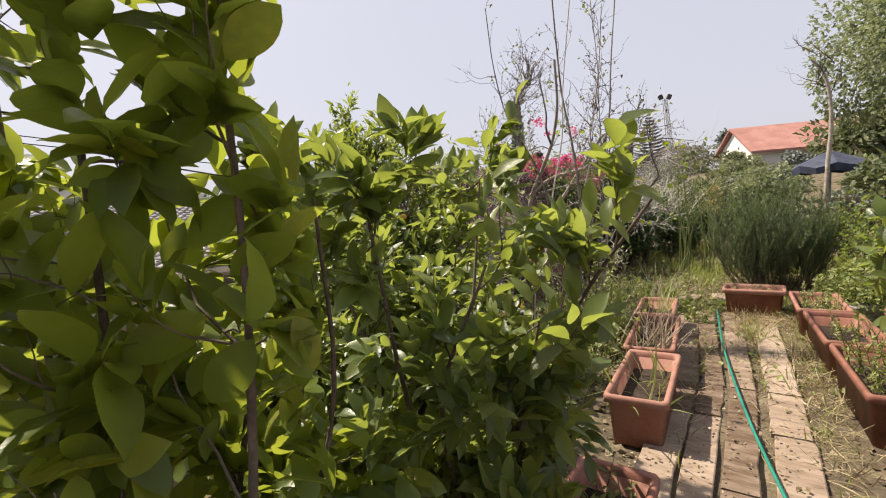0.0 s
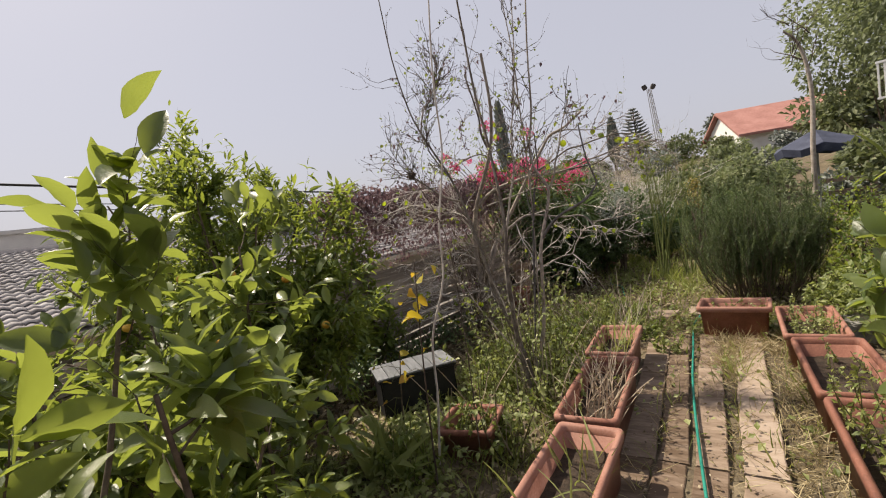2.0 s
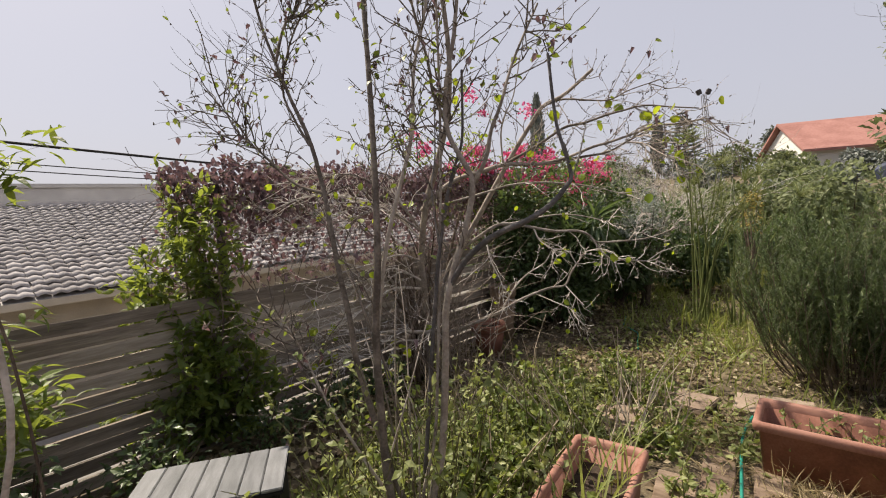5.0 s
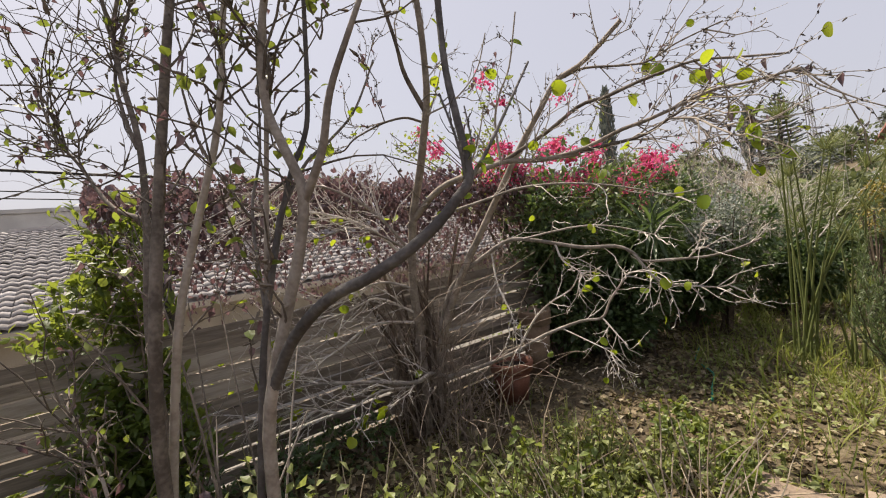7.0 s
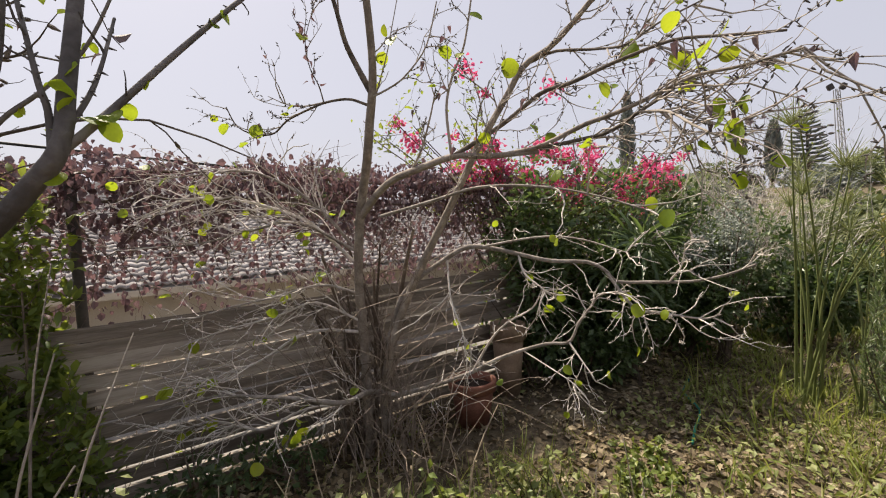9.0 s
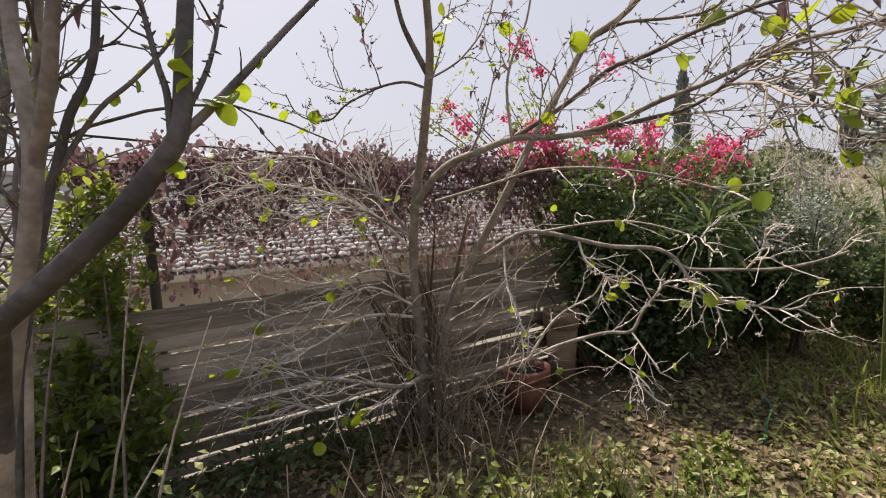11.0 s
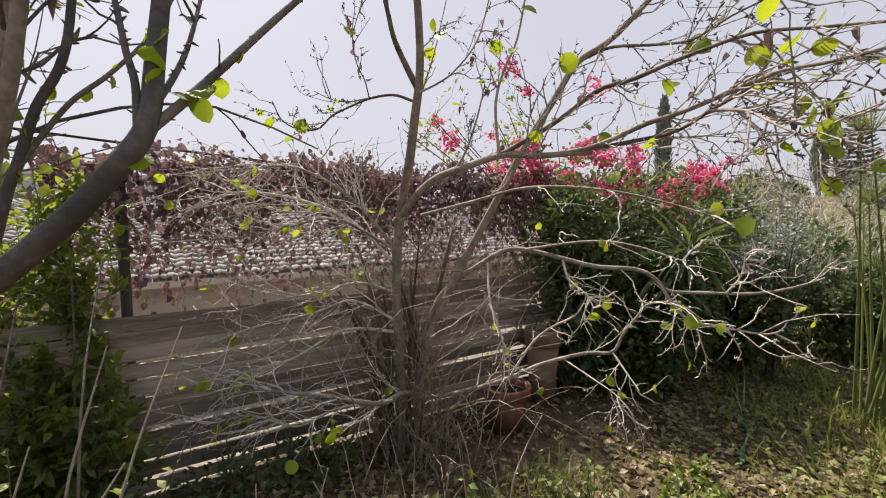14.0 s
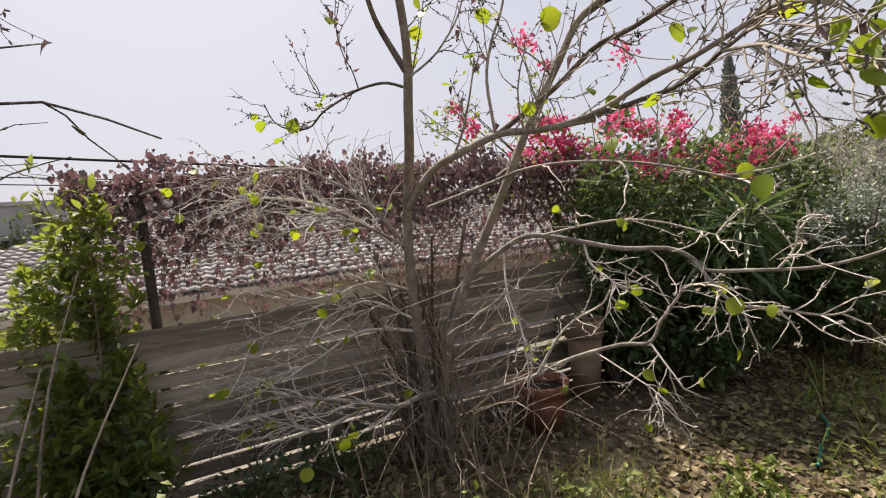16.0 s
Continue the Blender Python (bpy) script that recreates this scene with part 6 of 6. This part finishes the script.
def cypress(az, dist, top, wide, seed):
    rng = np.random.default_rng(seed)
    x, y = bearing(az, dist)
    z0 = float(ground_z(x, y))
    thing = tagged(empty("cypress", (x, y, z0)), "slender dark cypress far off on the slope", "tree", "distant cypresses")
    v, f = tubes([(np.array([(0, 0, 0), (0, 0, top - z0)]), np.array([0.15, 0.03]))], 6)
    link_mesh("trunk", v, f, M_BARK_BROWN, thing)
    n = 1600
    t = rng.random(n) ** 0.8
    w = wide * np.sin(np.pi * np.clip(0.12 + 0.88 * t, 0, 1)) ** 0.7
    a = rng.uniform(0, 2 * np.pi, n); q = np.sqrt(rng.random(n))
    pos = np.stack([np.cos(a) * w * q, np.sin(a) * w * q, 0.5 + t * (top - z0 - 0.5)], 1)
    v, f = leaves(rng, pos, np.stack([np.cos(a) * 0.3, np.sin(a) * 0.3, np.ones(n)], 1), 0.5 * rng.uniform(0.6, 1.2, n), leaf_shape(2, 0.35, 0.1, 0.1))
    link_mesh("crown", v, f, M_FARHAZED, thing)


cypress(21.9, 42, 7.3, 0.42, 201)
cypress(8.8, 44, 11.3, 0.6, 202)
cypress(-6.5, 60, 5.0, 0.7, 203)


def norfolk_pine(az, dist, top, seed):
    rng = np.random.default_rng(seed)
    x, y = bearing(az, dist)
    z0 = float(ground_z(x, y))
    h = top - z0
    thing = tagged(empty("norfolk_pine", (x, y, z0)), "tiered Norfolk pine with open whorls of branches", "tree")
    v, f = tubes([(np.array([(0.3, 0, 0), (0.1, 0, h * 0.5), (0, 0, h)]), np.array([0.13, 0.09, 0.02]))], 6)
    link_mesh("trunk", v, f, M_BARK_BROWN, thing)
    for k in range(13):
        z = h * (0.34 + 0.63 * k / 12)
        r = 1.35 * (1 - k / 13) ** 0.75 + 0.1
        lines = []
        for a in np.arange(7) * 2 * np.pi / 7 + rng.uniform(0, 1):
            d = np.array([math.cos(a), math.sin(a), 0])
            lines.append((np.array([(0, 0, z), d * r * 0.6 + (0, 0, z + 0.02), d * r + (0, 0, z + 0.16 * r)]), np.array([0.05, 0.07, 0.03])))
        pos, d = along(rng, lines, 150, 0.8)
        v, f = leaves(rng, pos, d, 0.2 * rng.uniform(0.7, 1.2, 150), leaf_shape(1, 0.3, 0, 0.1))
        v2, f2 = tubes(lines, 4)
        link_mesh("branch_tier", np.concatenate([v, v2]), np.concatenate([f, f2 + len(v)]), M_FARHAZED, thing)


norfolk_pine(24.4, 38, 7.5, 210)


def lattice_mast(az, dist, top):
    x, y = bearing(az, dist)
    z0 = float(ground_z(x, y))
    thing = tagged(empty("lattice_mast", (x, y, z0)), "distant steel lattice mast with two lamps on top", "mast")
    h, w = top - z0, 0.32
    lean = -0.09
    P = lambda sx, sy, z: np.array([sx * w * (1 - 0.45 * z / h) + lean * z, sy * w * (1 - 0.45 * z / h), z])
    for sx, sy in ((-1, -1), (1, -1), (1, 1), (-1, 1)):
        v, f = tubes([(np.array([P(sx, sy, 0), P(sx, sy, h)]), np.array([0.05, 0.04]))], 5)
        link_mesh("leg", v, f, M_STEEL, thing)
    k = 12
    lines = []
    for i in range(k):
        a, b = h * i / k, h * (i + 1) / k
        lines += [(np.array([P(-1, -1, a), P(1, -1, b)]), np.array([0.03, 0.03])), (np.array([P(1, -1, a), P(-1, -1, b)]), np.array([0.03, 0.03])), (np.array([P(-1, -1, b), P(1, -1, b)]), np.array([0.03, 0.03]))]
    v, f = tubes(lines, 4)
    link_mesh("bracing", v, f, M_STEEL, thing)
    for sx in (-1, 1):
        bm = box_bm((-0.25, -0.2, 0), (0.25, 0.2, 0.6), 0.06)
        ob = part("floodlight", bm, M_POLE, thing)
        ob.matrix_basis = pose(lean * h + sx * 0.4, 0, h, 0, sx * 25, 0)


lattice_mast(27.0, 62, 12.8)


def hill_house():
    x, y = bearing(40.4, 38)
    z0 = float(ground_z(x, y)) - 0.5
    h = tagged(empty("hill_house", (x, y, z0), -13), "white house with a red tile roof on the slope", "house")
    zb = 3.25 - z0
    L, D, e, r = 5.2, 3.0, zb + 0.5, zb + 2.15
    bm = bmesh.new()
    pts = [(-L, -D, 0), (L, -D, 0), (L, D, 0), (-L, D, 0), (-L, -D, e), (L, -D, e), (L, D, e), (-L, D, e), (-L, 0, r - 0.1), (L, 0, r - 0.1)]
    vs = [bm.verts.new(p) for p in pts]
    for q in ((0, 1, 5, 4), (2, 3, 7, 6), (3, 0, 4, 8, 7), (1, 2, 6, 9, 5)):
        bm.faces.new([vs[i] for i in q])
    part("wall", bm, M_WALLW, h)
    for s, nm in ((-1, "roof"), (1, "roof")):
        bm = bmesh.new()
        q = [(-L - 0.3, 0, r), (L + 0.3, 0, r), (L + 0.3, s * (D + 0.5), e - 0.25), (-L - 0.3, s * (D + 0.5), e - 0.25)]
        a = [bm.verts.new(p) for p in q]; b2 = [bm.verts.new((p[0], p[1], p[2] + 0.14)) for p in q]
        bm.faces.new(a); bm.faces.new(b2[::-1])
        for i in range(4):
            j = (i + 1) % 4
            bm.faces.new((a[i], b2[i], b2[j], a[j]))
        bmesh.ops.recalc_face_normals(bm, faces=bm.faces)
        part(nm, bm, M_REDROOF, h, "faded red tile roof")
    part("chimney", box_bm((2.4, -0.3, r - 0.4), (3.0, 0.3, r + 0.5), 0.03), M_REDROOF, h)
    w = part("window", box_bm((-L - 0.04, -0.6, e - 1.1), (-L + 0.02, 0.5, e - 0.1), 0.01), M_POLE, h)


hill_house()

rng0 = np.random.default_rng(300)
# scrub on the slope
SCRUB = [(M_FAR, "olive-green scrub bush on the slope"), (M_FARHAZED, "dark green scrub bush on the slope"), (M_BIG, "pale green scrub bush on the slope")]
protos = []
for k in range(5):
    mt, label = SCRUB[k % 3]
    th = leaf_shrub("scrub_bush", label, 310 + k, (0, 0, -60), (0, 0, -59.2), (1.3, 1.3, 0.9), 1500, 0.26, mt, 9, 0.4, stems=4)
    th["group"] = "scrub on the slope"
    protos.append(th)
spots = []
for k in range(60):
    q = rng0.uniform(13, 46)
    az = rng0.uniform(-2, 62)
    x, y = bearing(az, q)
    spots.append((x, y, rng0.uniform(0.6, 1.15) * (0.5 + q / 40), rng0.uniform(0, 360)))
for k, (x, y, s, a) in enumerate(spots):
    z = float(ground_z(x, y))
    m = pose(x, y, z - 0.05, 0, 0, a)
    if k < 5:
        ob = protos[k]
        ob.matrix_basis = m
        ob.scale = (s, s, s * 0.9)
    else:
        src = protos[k % 5]
        ob = copy_thing(src, m)
        ob.scale = (s, s, s * rng0.uniform(0.7, 1.0))
for k, (az, d, lo, hi, w, n, sz, mt, label) in enumerate((
        (-23, 17, 0.8, 3.7, 2.0, 2600, 0.22, M_FAR, "rounded green tree beyond the roofs"),
        (-28, 30, -1, 4.2, 3.4, 2200, 0.4, M_FAR, "rounded green tree beyond the roofs"),
        (-60, 22, -1, 3.2, 3.0, 2000, 0.35, M_FAR, "rounded green tree beyond the roofs"),
        (-75, 20, -1, 3.0, 3.0, 2000, 0.35, M_FAR, "rounded green tree beyond the roofs"),
        (-12, 50, -1, 4.2, 5, 1800, 0.6, M_FAR, "rounded green tree beyond the roofs"),
        (-1, 44, -1, 3.6, 5, 1800, 0.6, M_FAR, "hazy tree line beyond the garden"),
        (11, 30, 0.5, 3.5, 3, 1800, 0.35, M_FAR, "scrubby tree behind the hedge"),
        (16, 26, 0.3, 3.2, 2.5, 1800, 0.3, M_BIG, "scrubby tree behind the hedge"),
        (29, 40, 2.0, 5.2, 3, 1500, 0.35, M_FAR, "olive-green tree before the house"),
        (32.0, 60, 6, 8.3, 0.9, 700, 0.4, M_FARHAZED, "small dark tree beside the house"),
        (47.5, 15, 0.5, 8.5, 2.5, 13000, 0.14, M_BIG, "big feathery tree on the slope"),
        (54, 12, 1.0, 8.0, 2.4, 12000, 0.13, M_BIG, "big feathery tree on the slope"),
        (61, 13, 1.0, 9.0, 3, 9000, 0.15, M_BIG, "big feathery tree on the slope"),
        (46, 24, 1.5, 4.6, 3.0, 2200, 0.35, M_FAR, "olive-green tree on the slope"),
        (52, 8.5, 0.4, 2.0, 1.3, 2200, 0.13, M_FAR, "dusty green bush behind the planters"),
        (60, 7.0, 0.4, 1.9, 1.2, 1800, 0.12, M_FAR, "dusty green bush behind the planters"),
        (33, 12.5, 0.2, 2.2, 1.5, 2600, 0.14, M_FAR, "dusty green bush behind the rosemary"),
        (27, 14.5, 0.2, 1.9, 1.4, 2200, 0.16, M_BIG, "dusty green bush behind the rosemary"),
        (38, 11.0, 0.2, 2.0, 1.2, 2200, 0.13, M_BIG, "pale green bush behind the rosemary"))):
    far_tree("background_tree" if hi > 2.3 else "background_bush", label, az, d, lo, hi, w, n, sz, mt, 400 + k, 11, "tree" if hi > 2.3 else "shrub")


def snag():
    rng = np.random.default_rng(420)
    thing = tagged(empty("dead_tree", ground_foot(7.08, 8.3)), "dead bare tree with a crooked broken top", "tree")
    lines = [limb([(0, 0, 0), (-0.03, 0, 1.4), (0.05, 0, 2.5), (0.02, 0, 3.0), (-0.04, 0.02, 3.35), (-0.16, 0, 3.55), (-0.32, 0, 3.68)], 0.042, 0.016)]
    tips = []
    v, f = tubes(lines, 8)
    link_mesh("trunk", v, f, M_BARK_PALE, thing, smooth=True)
    tw = []
    for k in range(9):
        grow(rng, (-0.15 + rng.normal(0, 0.15), 0, rng.uniform(3.0, 3.8)), (rng.normal(-0.3, 0.7), rng.normal(0, 0.5), 0.8), 0.55, 0.009, 2, tw, tips, (1, 3), 0.7, 0.2, 0.4)
    v, f = tubes(tw, 4)
    tagged(link_mesh("twigwork", v, f, M_BARK_BROWN, thing), kind="stuff")


snag()
pole("utility_pole", ground_foot(6.72, 6.35), (6.85, 6.5, 8.5), 0.1, M_WPOLE, "tall weathered wooden utility pole", "pole")

um = tagged(empty("garden_umbrella", ground_foot(7.5, 8.75)), "folded-down dark blue garden umbrella", "umbrella")
v, f = tubes([(np.array([(0, 0, 0), (0, 0, 2.0)]), np.array([0.025, 0.025]))], 8)
link_mesh("pole", v, f, M_STEEL, um)
bm = bmesh.new()
top = bm.verts.new((0, 0, 2.12))
rim = [bm.verts.new((0.6 * math.cos(k * math.pi / 6), 0.6 * math.sin(k * math.pi / 6), 1.86 - 0.07 * (k % 2))) for k in range(12)]
low = [bm.verts.new((0.57 * math.cos(k * math.pi / 6), 0.57 * math.sin(k * math.pi / 6), 1.72 - 0.05 * (k % 2))) for k in range(12)]
for k in range(12):
    j = (k + 1) % 12
    bm.faces.new((top, rim[k], rim[j])); bm.faces.new((rim[k], low[k], low[j], rim[j]))
part("canopy", bm, M_TARP, um)


def slatted_rack():
    thing = tagged(empty("slatted_rack", (5.75, 5.4, 0), -44), "white plastic slatted rack on two white posts", "rack")
    z0 = float(ground_z(5.75, 5.4))
    for x in (-0.06, 0.12):
        part("post", box_bm((x - 0.025, -0.02, z0 - 0.05), (x + 0.025, 0.02, 2.3), 0.006), M_WHITEP, thing)
    for z in (2.12, 2.48):
        part("rail", box_bm((-0.3, -0.03, z), (0.24, -0.005, z + 0.025), 0.004), M_WHITEP, thing)
    for k in range(11):
        x = -0.29 + k * 0.05
        part("slat", box_bm((x, -0.028, 2.145), (x + 0.018, -0.008, 2.48), 0.003), M_WHITEP, thing)


slatted_rack()
pl = tagged(empty("grey_pillar", (5.72, 4.62, 0.0)), "square grey concrete pillar", "pillar")
part("shaft", box_bm((-0.035, -0.035, 0), (0.035, 0.035, 2.75), 0.01), M_CONC, pl)
part("cap", box_bm((-0.06, -0.06, 2.75), (0.06, 0.06, 2.8), 0.01), M_CONC, pl)
ball = tagged(empty("beach_ball", (5.72, 4.62, 2.9)), "red, white and blue beach ball on a pillar", "ball")
for k, mt in enumerate((M_RED, M_WHITEP, M_BLUE, M_RED, M_WHITEP, M_BLUE)):
    bm = bmesh.new()
    rows = [[bm.verts.new((0.1 * math.sin(t) * math.cos(a), 0.1 * math.sin(t) * math.sin(a), 0.1 * math.cos(t))) for t in np.linspace(0.02, math.pi - 0.02, 13)] for a in np.linspace(k * math.pi / 3, (k + 1) * math.pi / 3, 5)]
    for r1, r2 in zip(rows, rows[1:]):
        for i in range(12):
            bm.faces.new((r1[i], r1[i + 1], r2[i + 1], r2[i]))
    part("panel", bm, mt, ball, "", True)


def rail_fence():
    thing = tagged(empty("rail_fence", ground_foot(6.5, 12.6), -12), "low dark wooden rail fence beyond the papyrus", "fence", kind="structure")
    for x in np.arange(-2.4, 4.9, 1.2):
        part("post", box_bm((x - 0.05, -0.05, -0.6), (x + 0.05, 0.05, 1.1), 0.008), M_WPOLE, thing)
    for z in (0.35, 0.65, 0.95):
        part("rail", box_bm((-2.6, -0.02, z), (4.9, 0.02, z + 0.1), 0.006), M_WPOLE, thing)


rail_fence()
cb = tagged(empty("concrete_block", (*on_path(6.35, 0.95), 0)), "stacked grey hollow concrete blocks", "concrete block")
part("block", box_bm((-0.2, -0.15, 0), (0.2, 0.15, 0.19), 0.008), M_CONC, cb)


# ---- weeds, grass and fallen leaves ----
def scatter(rng, n, x0, x1, y0, y1, weight):
    out = []
    while len(out) < n:
        x, y = rng.uniform(x0, x1, 4000), rng.uniform(y0, y1, 4000)
        k = rng.random(4000) < weight(x, y)
        out += list(zip(x[k], y[k]))
    return np.array(out[:n])


def path_uv(x, y):
    return U[0] * x + U[1] * y, V_[0] * x + V_[1] * y


def open_ground(x, y):
    u, v = path_uv(x, y)
    n = FY * x - FX * (y - 6)
    planks = (u < 6.2) & (v > -0.52) & (v < 0.5)
    pots = (u < 6.3) & (v > -1.0) & (v < 1.4) & ~planks
    return np.where(planks, 0.06, np.where(pots, 0.12, 1.0)) * (n > 0.05)


def grass():
    rng = np.random.default_rng(500)
    def weight(x, y):
        u, v = path_uv(x, y)
        band = 0.25 + 0.75 * (np.sin(1.9 * x + 0.7 * y) * np.sin(1.3 * y - 0.8 * x) > -0.15)
        shade = np.where((FY * x - FX * (y - 6) < 1.0), 0.1, 1.0)
        trod = np.where(((x - 3.5 - 0.12 * (y - 7)) ** 2 < 0.45) & (y > 5.8), 0.45, 1.0)
        return open_ground(x, y) * band * shade * trod
    p = scatter(rng, 27000, -1.5, 7.5, 3.0, 12.5, weight)
    z = ground_z(p[:, 0], p[:, 1])
    n = len(p)
    tall = np.where(rng.random(n) < 0.2, 1.9, 1.0) * np.where((p[:, 0] > 3.4) & (p[:, 1] > 7), 1.35, 1.0)
    v, f = leaves(rng, np.stack([p[:, 0], p[:, 1], z - 0.01], 1), np.stack([rng.normal(0, 0.4, n), rng.normal(0, 0.4, n), np.ones(n)], 1), 0.095 * tall * rng.uniform(0.5, 1.3, n), leaf_shape(3, 0.045, 0.1, 0.45, 0.25), up=0.3)
    ob = link_mesh("grass", v, f, M_GRASS)
    tagged(ob, "uneven tufts of green and straw-coloured grass", "grass", kind="stuff")
    # straw at the planks and the planters' feet
    strips = ((6.1, 0.25, 0.15, 0.22, 1300), (5.0, 0.8, 0.42, 0.09, 1000), (3.6, 0.8, 0.42, 0.08, 420), (5.6, 0.3, 0.02, 0.08, 700), (4.3, 0.6, 0.08, 0.02, 160), (4.6, 1.0, -0.36, 0.02, 200), (6.5, 0.3, -0.25, 0.3, 600))
    q = np.concatenate([np.stack(on_path(rng.normal(a, b, m), rng.normal(c, d, m)), 1) for a, b, c, d, m in strips])
    n = len(q)
    v, f = leaves(rng, np.stack([q[:, 0], q[:, 1], np.full(n, 0.025)], 1), np.stack([rng.normal(0, 1, n), rng.normal(0, 1, n), rng.uniform(0.05, 0.9, n)], 1), 0.14 * rng.uniform(0.4, 1.2, n), leaf_shape(3, 0.03, 0.1, 0.5, 0.25), up=0.3)
    ob = link_mesh("dry_grass", v, f, M_DRY)
    tagged(ob, "dry straw-coloured grass at the plank path's end", "grass", kind="stuff")


def gap_weeds():
    rng = np.random.default_rng(504)
    rows = ((5.0, 0.8, 0.42, 0.08, 90), (3.4, 0.7, 0.42, 0.07, 40), (5.5, 0.25, 0.03, 0.06, 120), (4.4, 0.3, 0.08, 0.015, 20), (4.5, 0.9, -0.32, 0.02, 40))
    q = np.concatenate([np.stack(on_path(rng.normal(a, b, m), rng.normal(c, d, m)), 1) for a, b, c, d, m in rows])
    n = len(q)
    v, f = leaves(rng, np.stack([q[:, 0], q[:, 1], np.full(n, 0.01)], 1), np.stack([rng.normal(0, 0.5, n), rng.normal(0, 0.5, n), np.ones(n)], 1), 0.12 * rng.uniform(0.5, 1.3, n), leaf_shape(3, 0.06, 0.1, 0.5, 0.25), up=0.3)
    tagged(link_mesh("gap_grass", v, f, M_GRASS), "green grass tufts between the weathered planks", "grass", kind="stuff")


def litter():
    rng = np.random.default_rng(501)
    p = scatter(rng, 30000, -1.2, 7.0, 1.0, 11.5, lambda x, y: np.maximum(open_ground(x, y), 0.3 * (FY * x - FX * (y - 6) > 0.05)) * (0.4 + 0.6 * (np.sin(2.7 * x - y) > -0.3)) * np.where(path_uv(x, y)[1] > 1.6 + 0.5 * np.sin(2.3 * y), 0.08, 1.0))
    z = ground_z(p[:, 0], p[:, 1])
    u, w = path_uv(p[:, 0], p[:, 1])
    z = np.where((u < 6.2) & (w > -0.5) & (w < 0.5), 0.045, z + 0.012)
    n = len(p)
    v, f = leaves(rng, np.stack([p[:, 0], p[:, 1], z + rng.uniform(0, 0.015, n)], 1), np.stack([rng.normal(0, 1, n), rng.normal(0, 1, n), rng.normal(0, 0.16, n)], 1), 0.06 * rng.uniform(0.4, 1.35, n) * np.where((u < 6.4) & (w > -0.6) & (w < 0.5), 0.42, 1.0), leaf_shape(2, 0.65, 0.15, 0.2))
    ob = link_mesh("fallen_leaves", v, f, M_LITTER)
    tagged(ob, "fallen brown and pale leaves on the ground", "leaf litter", kind="stuff")


def ground_weeds():
    rng = np.random.default_rng(502)
    p = scatter(rng, 9500, -1.2, 6.5, 3.0, 11.0, lambda x, y: open_ground(x, y) * np.where((FY * x - FX * (y - 6) < 1.1), 0.07, 1.0) * (np.sin(2.1 * x + 1.1 * y + 1) * np.sin(1.7 * y - 0.6 * x) > -0.05) * np.where(y > 8.6, 0.4, 1) * np.where((x > 2.6) & (y > 5.8), 0.25, 1))
    z = ground_z(p[:, 0], p[:, 1])
    n = len(p)
    v, f = leaves(rng, np.stack([p[:, 0], p[:, 1], z + rng.uniform(0.0, 0.1, n) ** 1.0], 1), np.stack([rng.normal(0, 0.9, n), rng.normal(0, 0.9, n), rng.uniform(0.0, 0.9, n)], 1), 0.05 * rng.uniform(0.5, 1.3, n), leaf_shape(2, 0.7, 0.12, 0.3))
    ob = link_mesh("low_weeds", v, f, M_WEED)
    tagged(ob, "low broad-leaved green weeds covering the earth", "weeds", kind="stuff")


grass()
gap_weeds()
litter()
ground_weeds()
rw = np.random.default_rng(503)
for k in range(80):
    if k < 34:
        x, y = on_path(rw.uniform(3.4, 6.6), rw.uniform(-1.95, -0.98))
        h = rw.uniform(0.3, 0.7)
    elif k > 63:
        x, y = rw.uniform(1.3, 3.4), rw.uniform(5.6, 7.3)
        h = rw.uniform(0.15, 0.38)
    elif k < 50:
        x, y = rw.uniform(0.3, 2.9), rw.uniform(5.0, 6.8)
        h = rw.uniform(0.2, 0.5)
    else:
        x, y = rw.uniform(-0.4, 1.0), rw.uniform(3.3, 5.6)
        h = rw.uniform(0.2, 0.45)
    if (abs(x - 0.5) < 0.45 and 4.1 < y < 5.1) or (abs(x - 2.0) < 0.4 and 6.3 < y < 7.5) or FY * x - FX * (y - 6) < 0.85:
        continue
    sprout_cloud("weed_clump", 600 + k, x, y, float(ground_z(x, y)), 0.16, 0.16, 0, 12, h, "leafy green weed clump with small pale leaves", "weeds", M_WEED if k % 3 else M_SMALL, M_STEM, 0.05, 22, lean=0.4, shape=leaf_shape(2, 0.6, 0.15, 0.35))
for k in range(32):
    x, y = on_path(rw.uniform(3.6, 6.4), rw.uniform(-1.9, -1.05)) if k < 14 else (rw.uniform(0.5, 3.2), rw.uniform(5.4, 7.4))
    if (abs(x - 0.5) < 0.45 and 4.1 < y < 5.1) or (abs(x - 2.0) < 0.4 and 6.3 < y < 7.5) or FY * x - FX * (y - 6) < 0.85:
        continue
    sprout_cloud("dry_weed", 700 + k, x, y, float(ground_z(x, y)), 0.16, 0.16, 0, 9, rw.uniform(0.35, 0.8), "dry pale weed stalks standing among green weeds", "dry plant", M_LITTER if k % 2 else M_SMALL, M_DRYTWIG, 0.024, 5, lean=0.4)
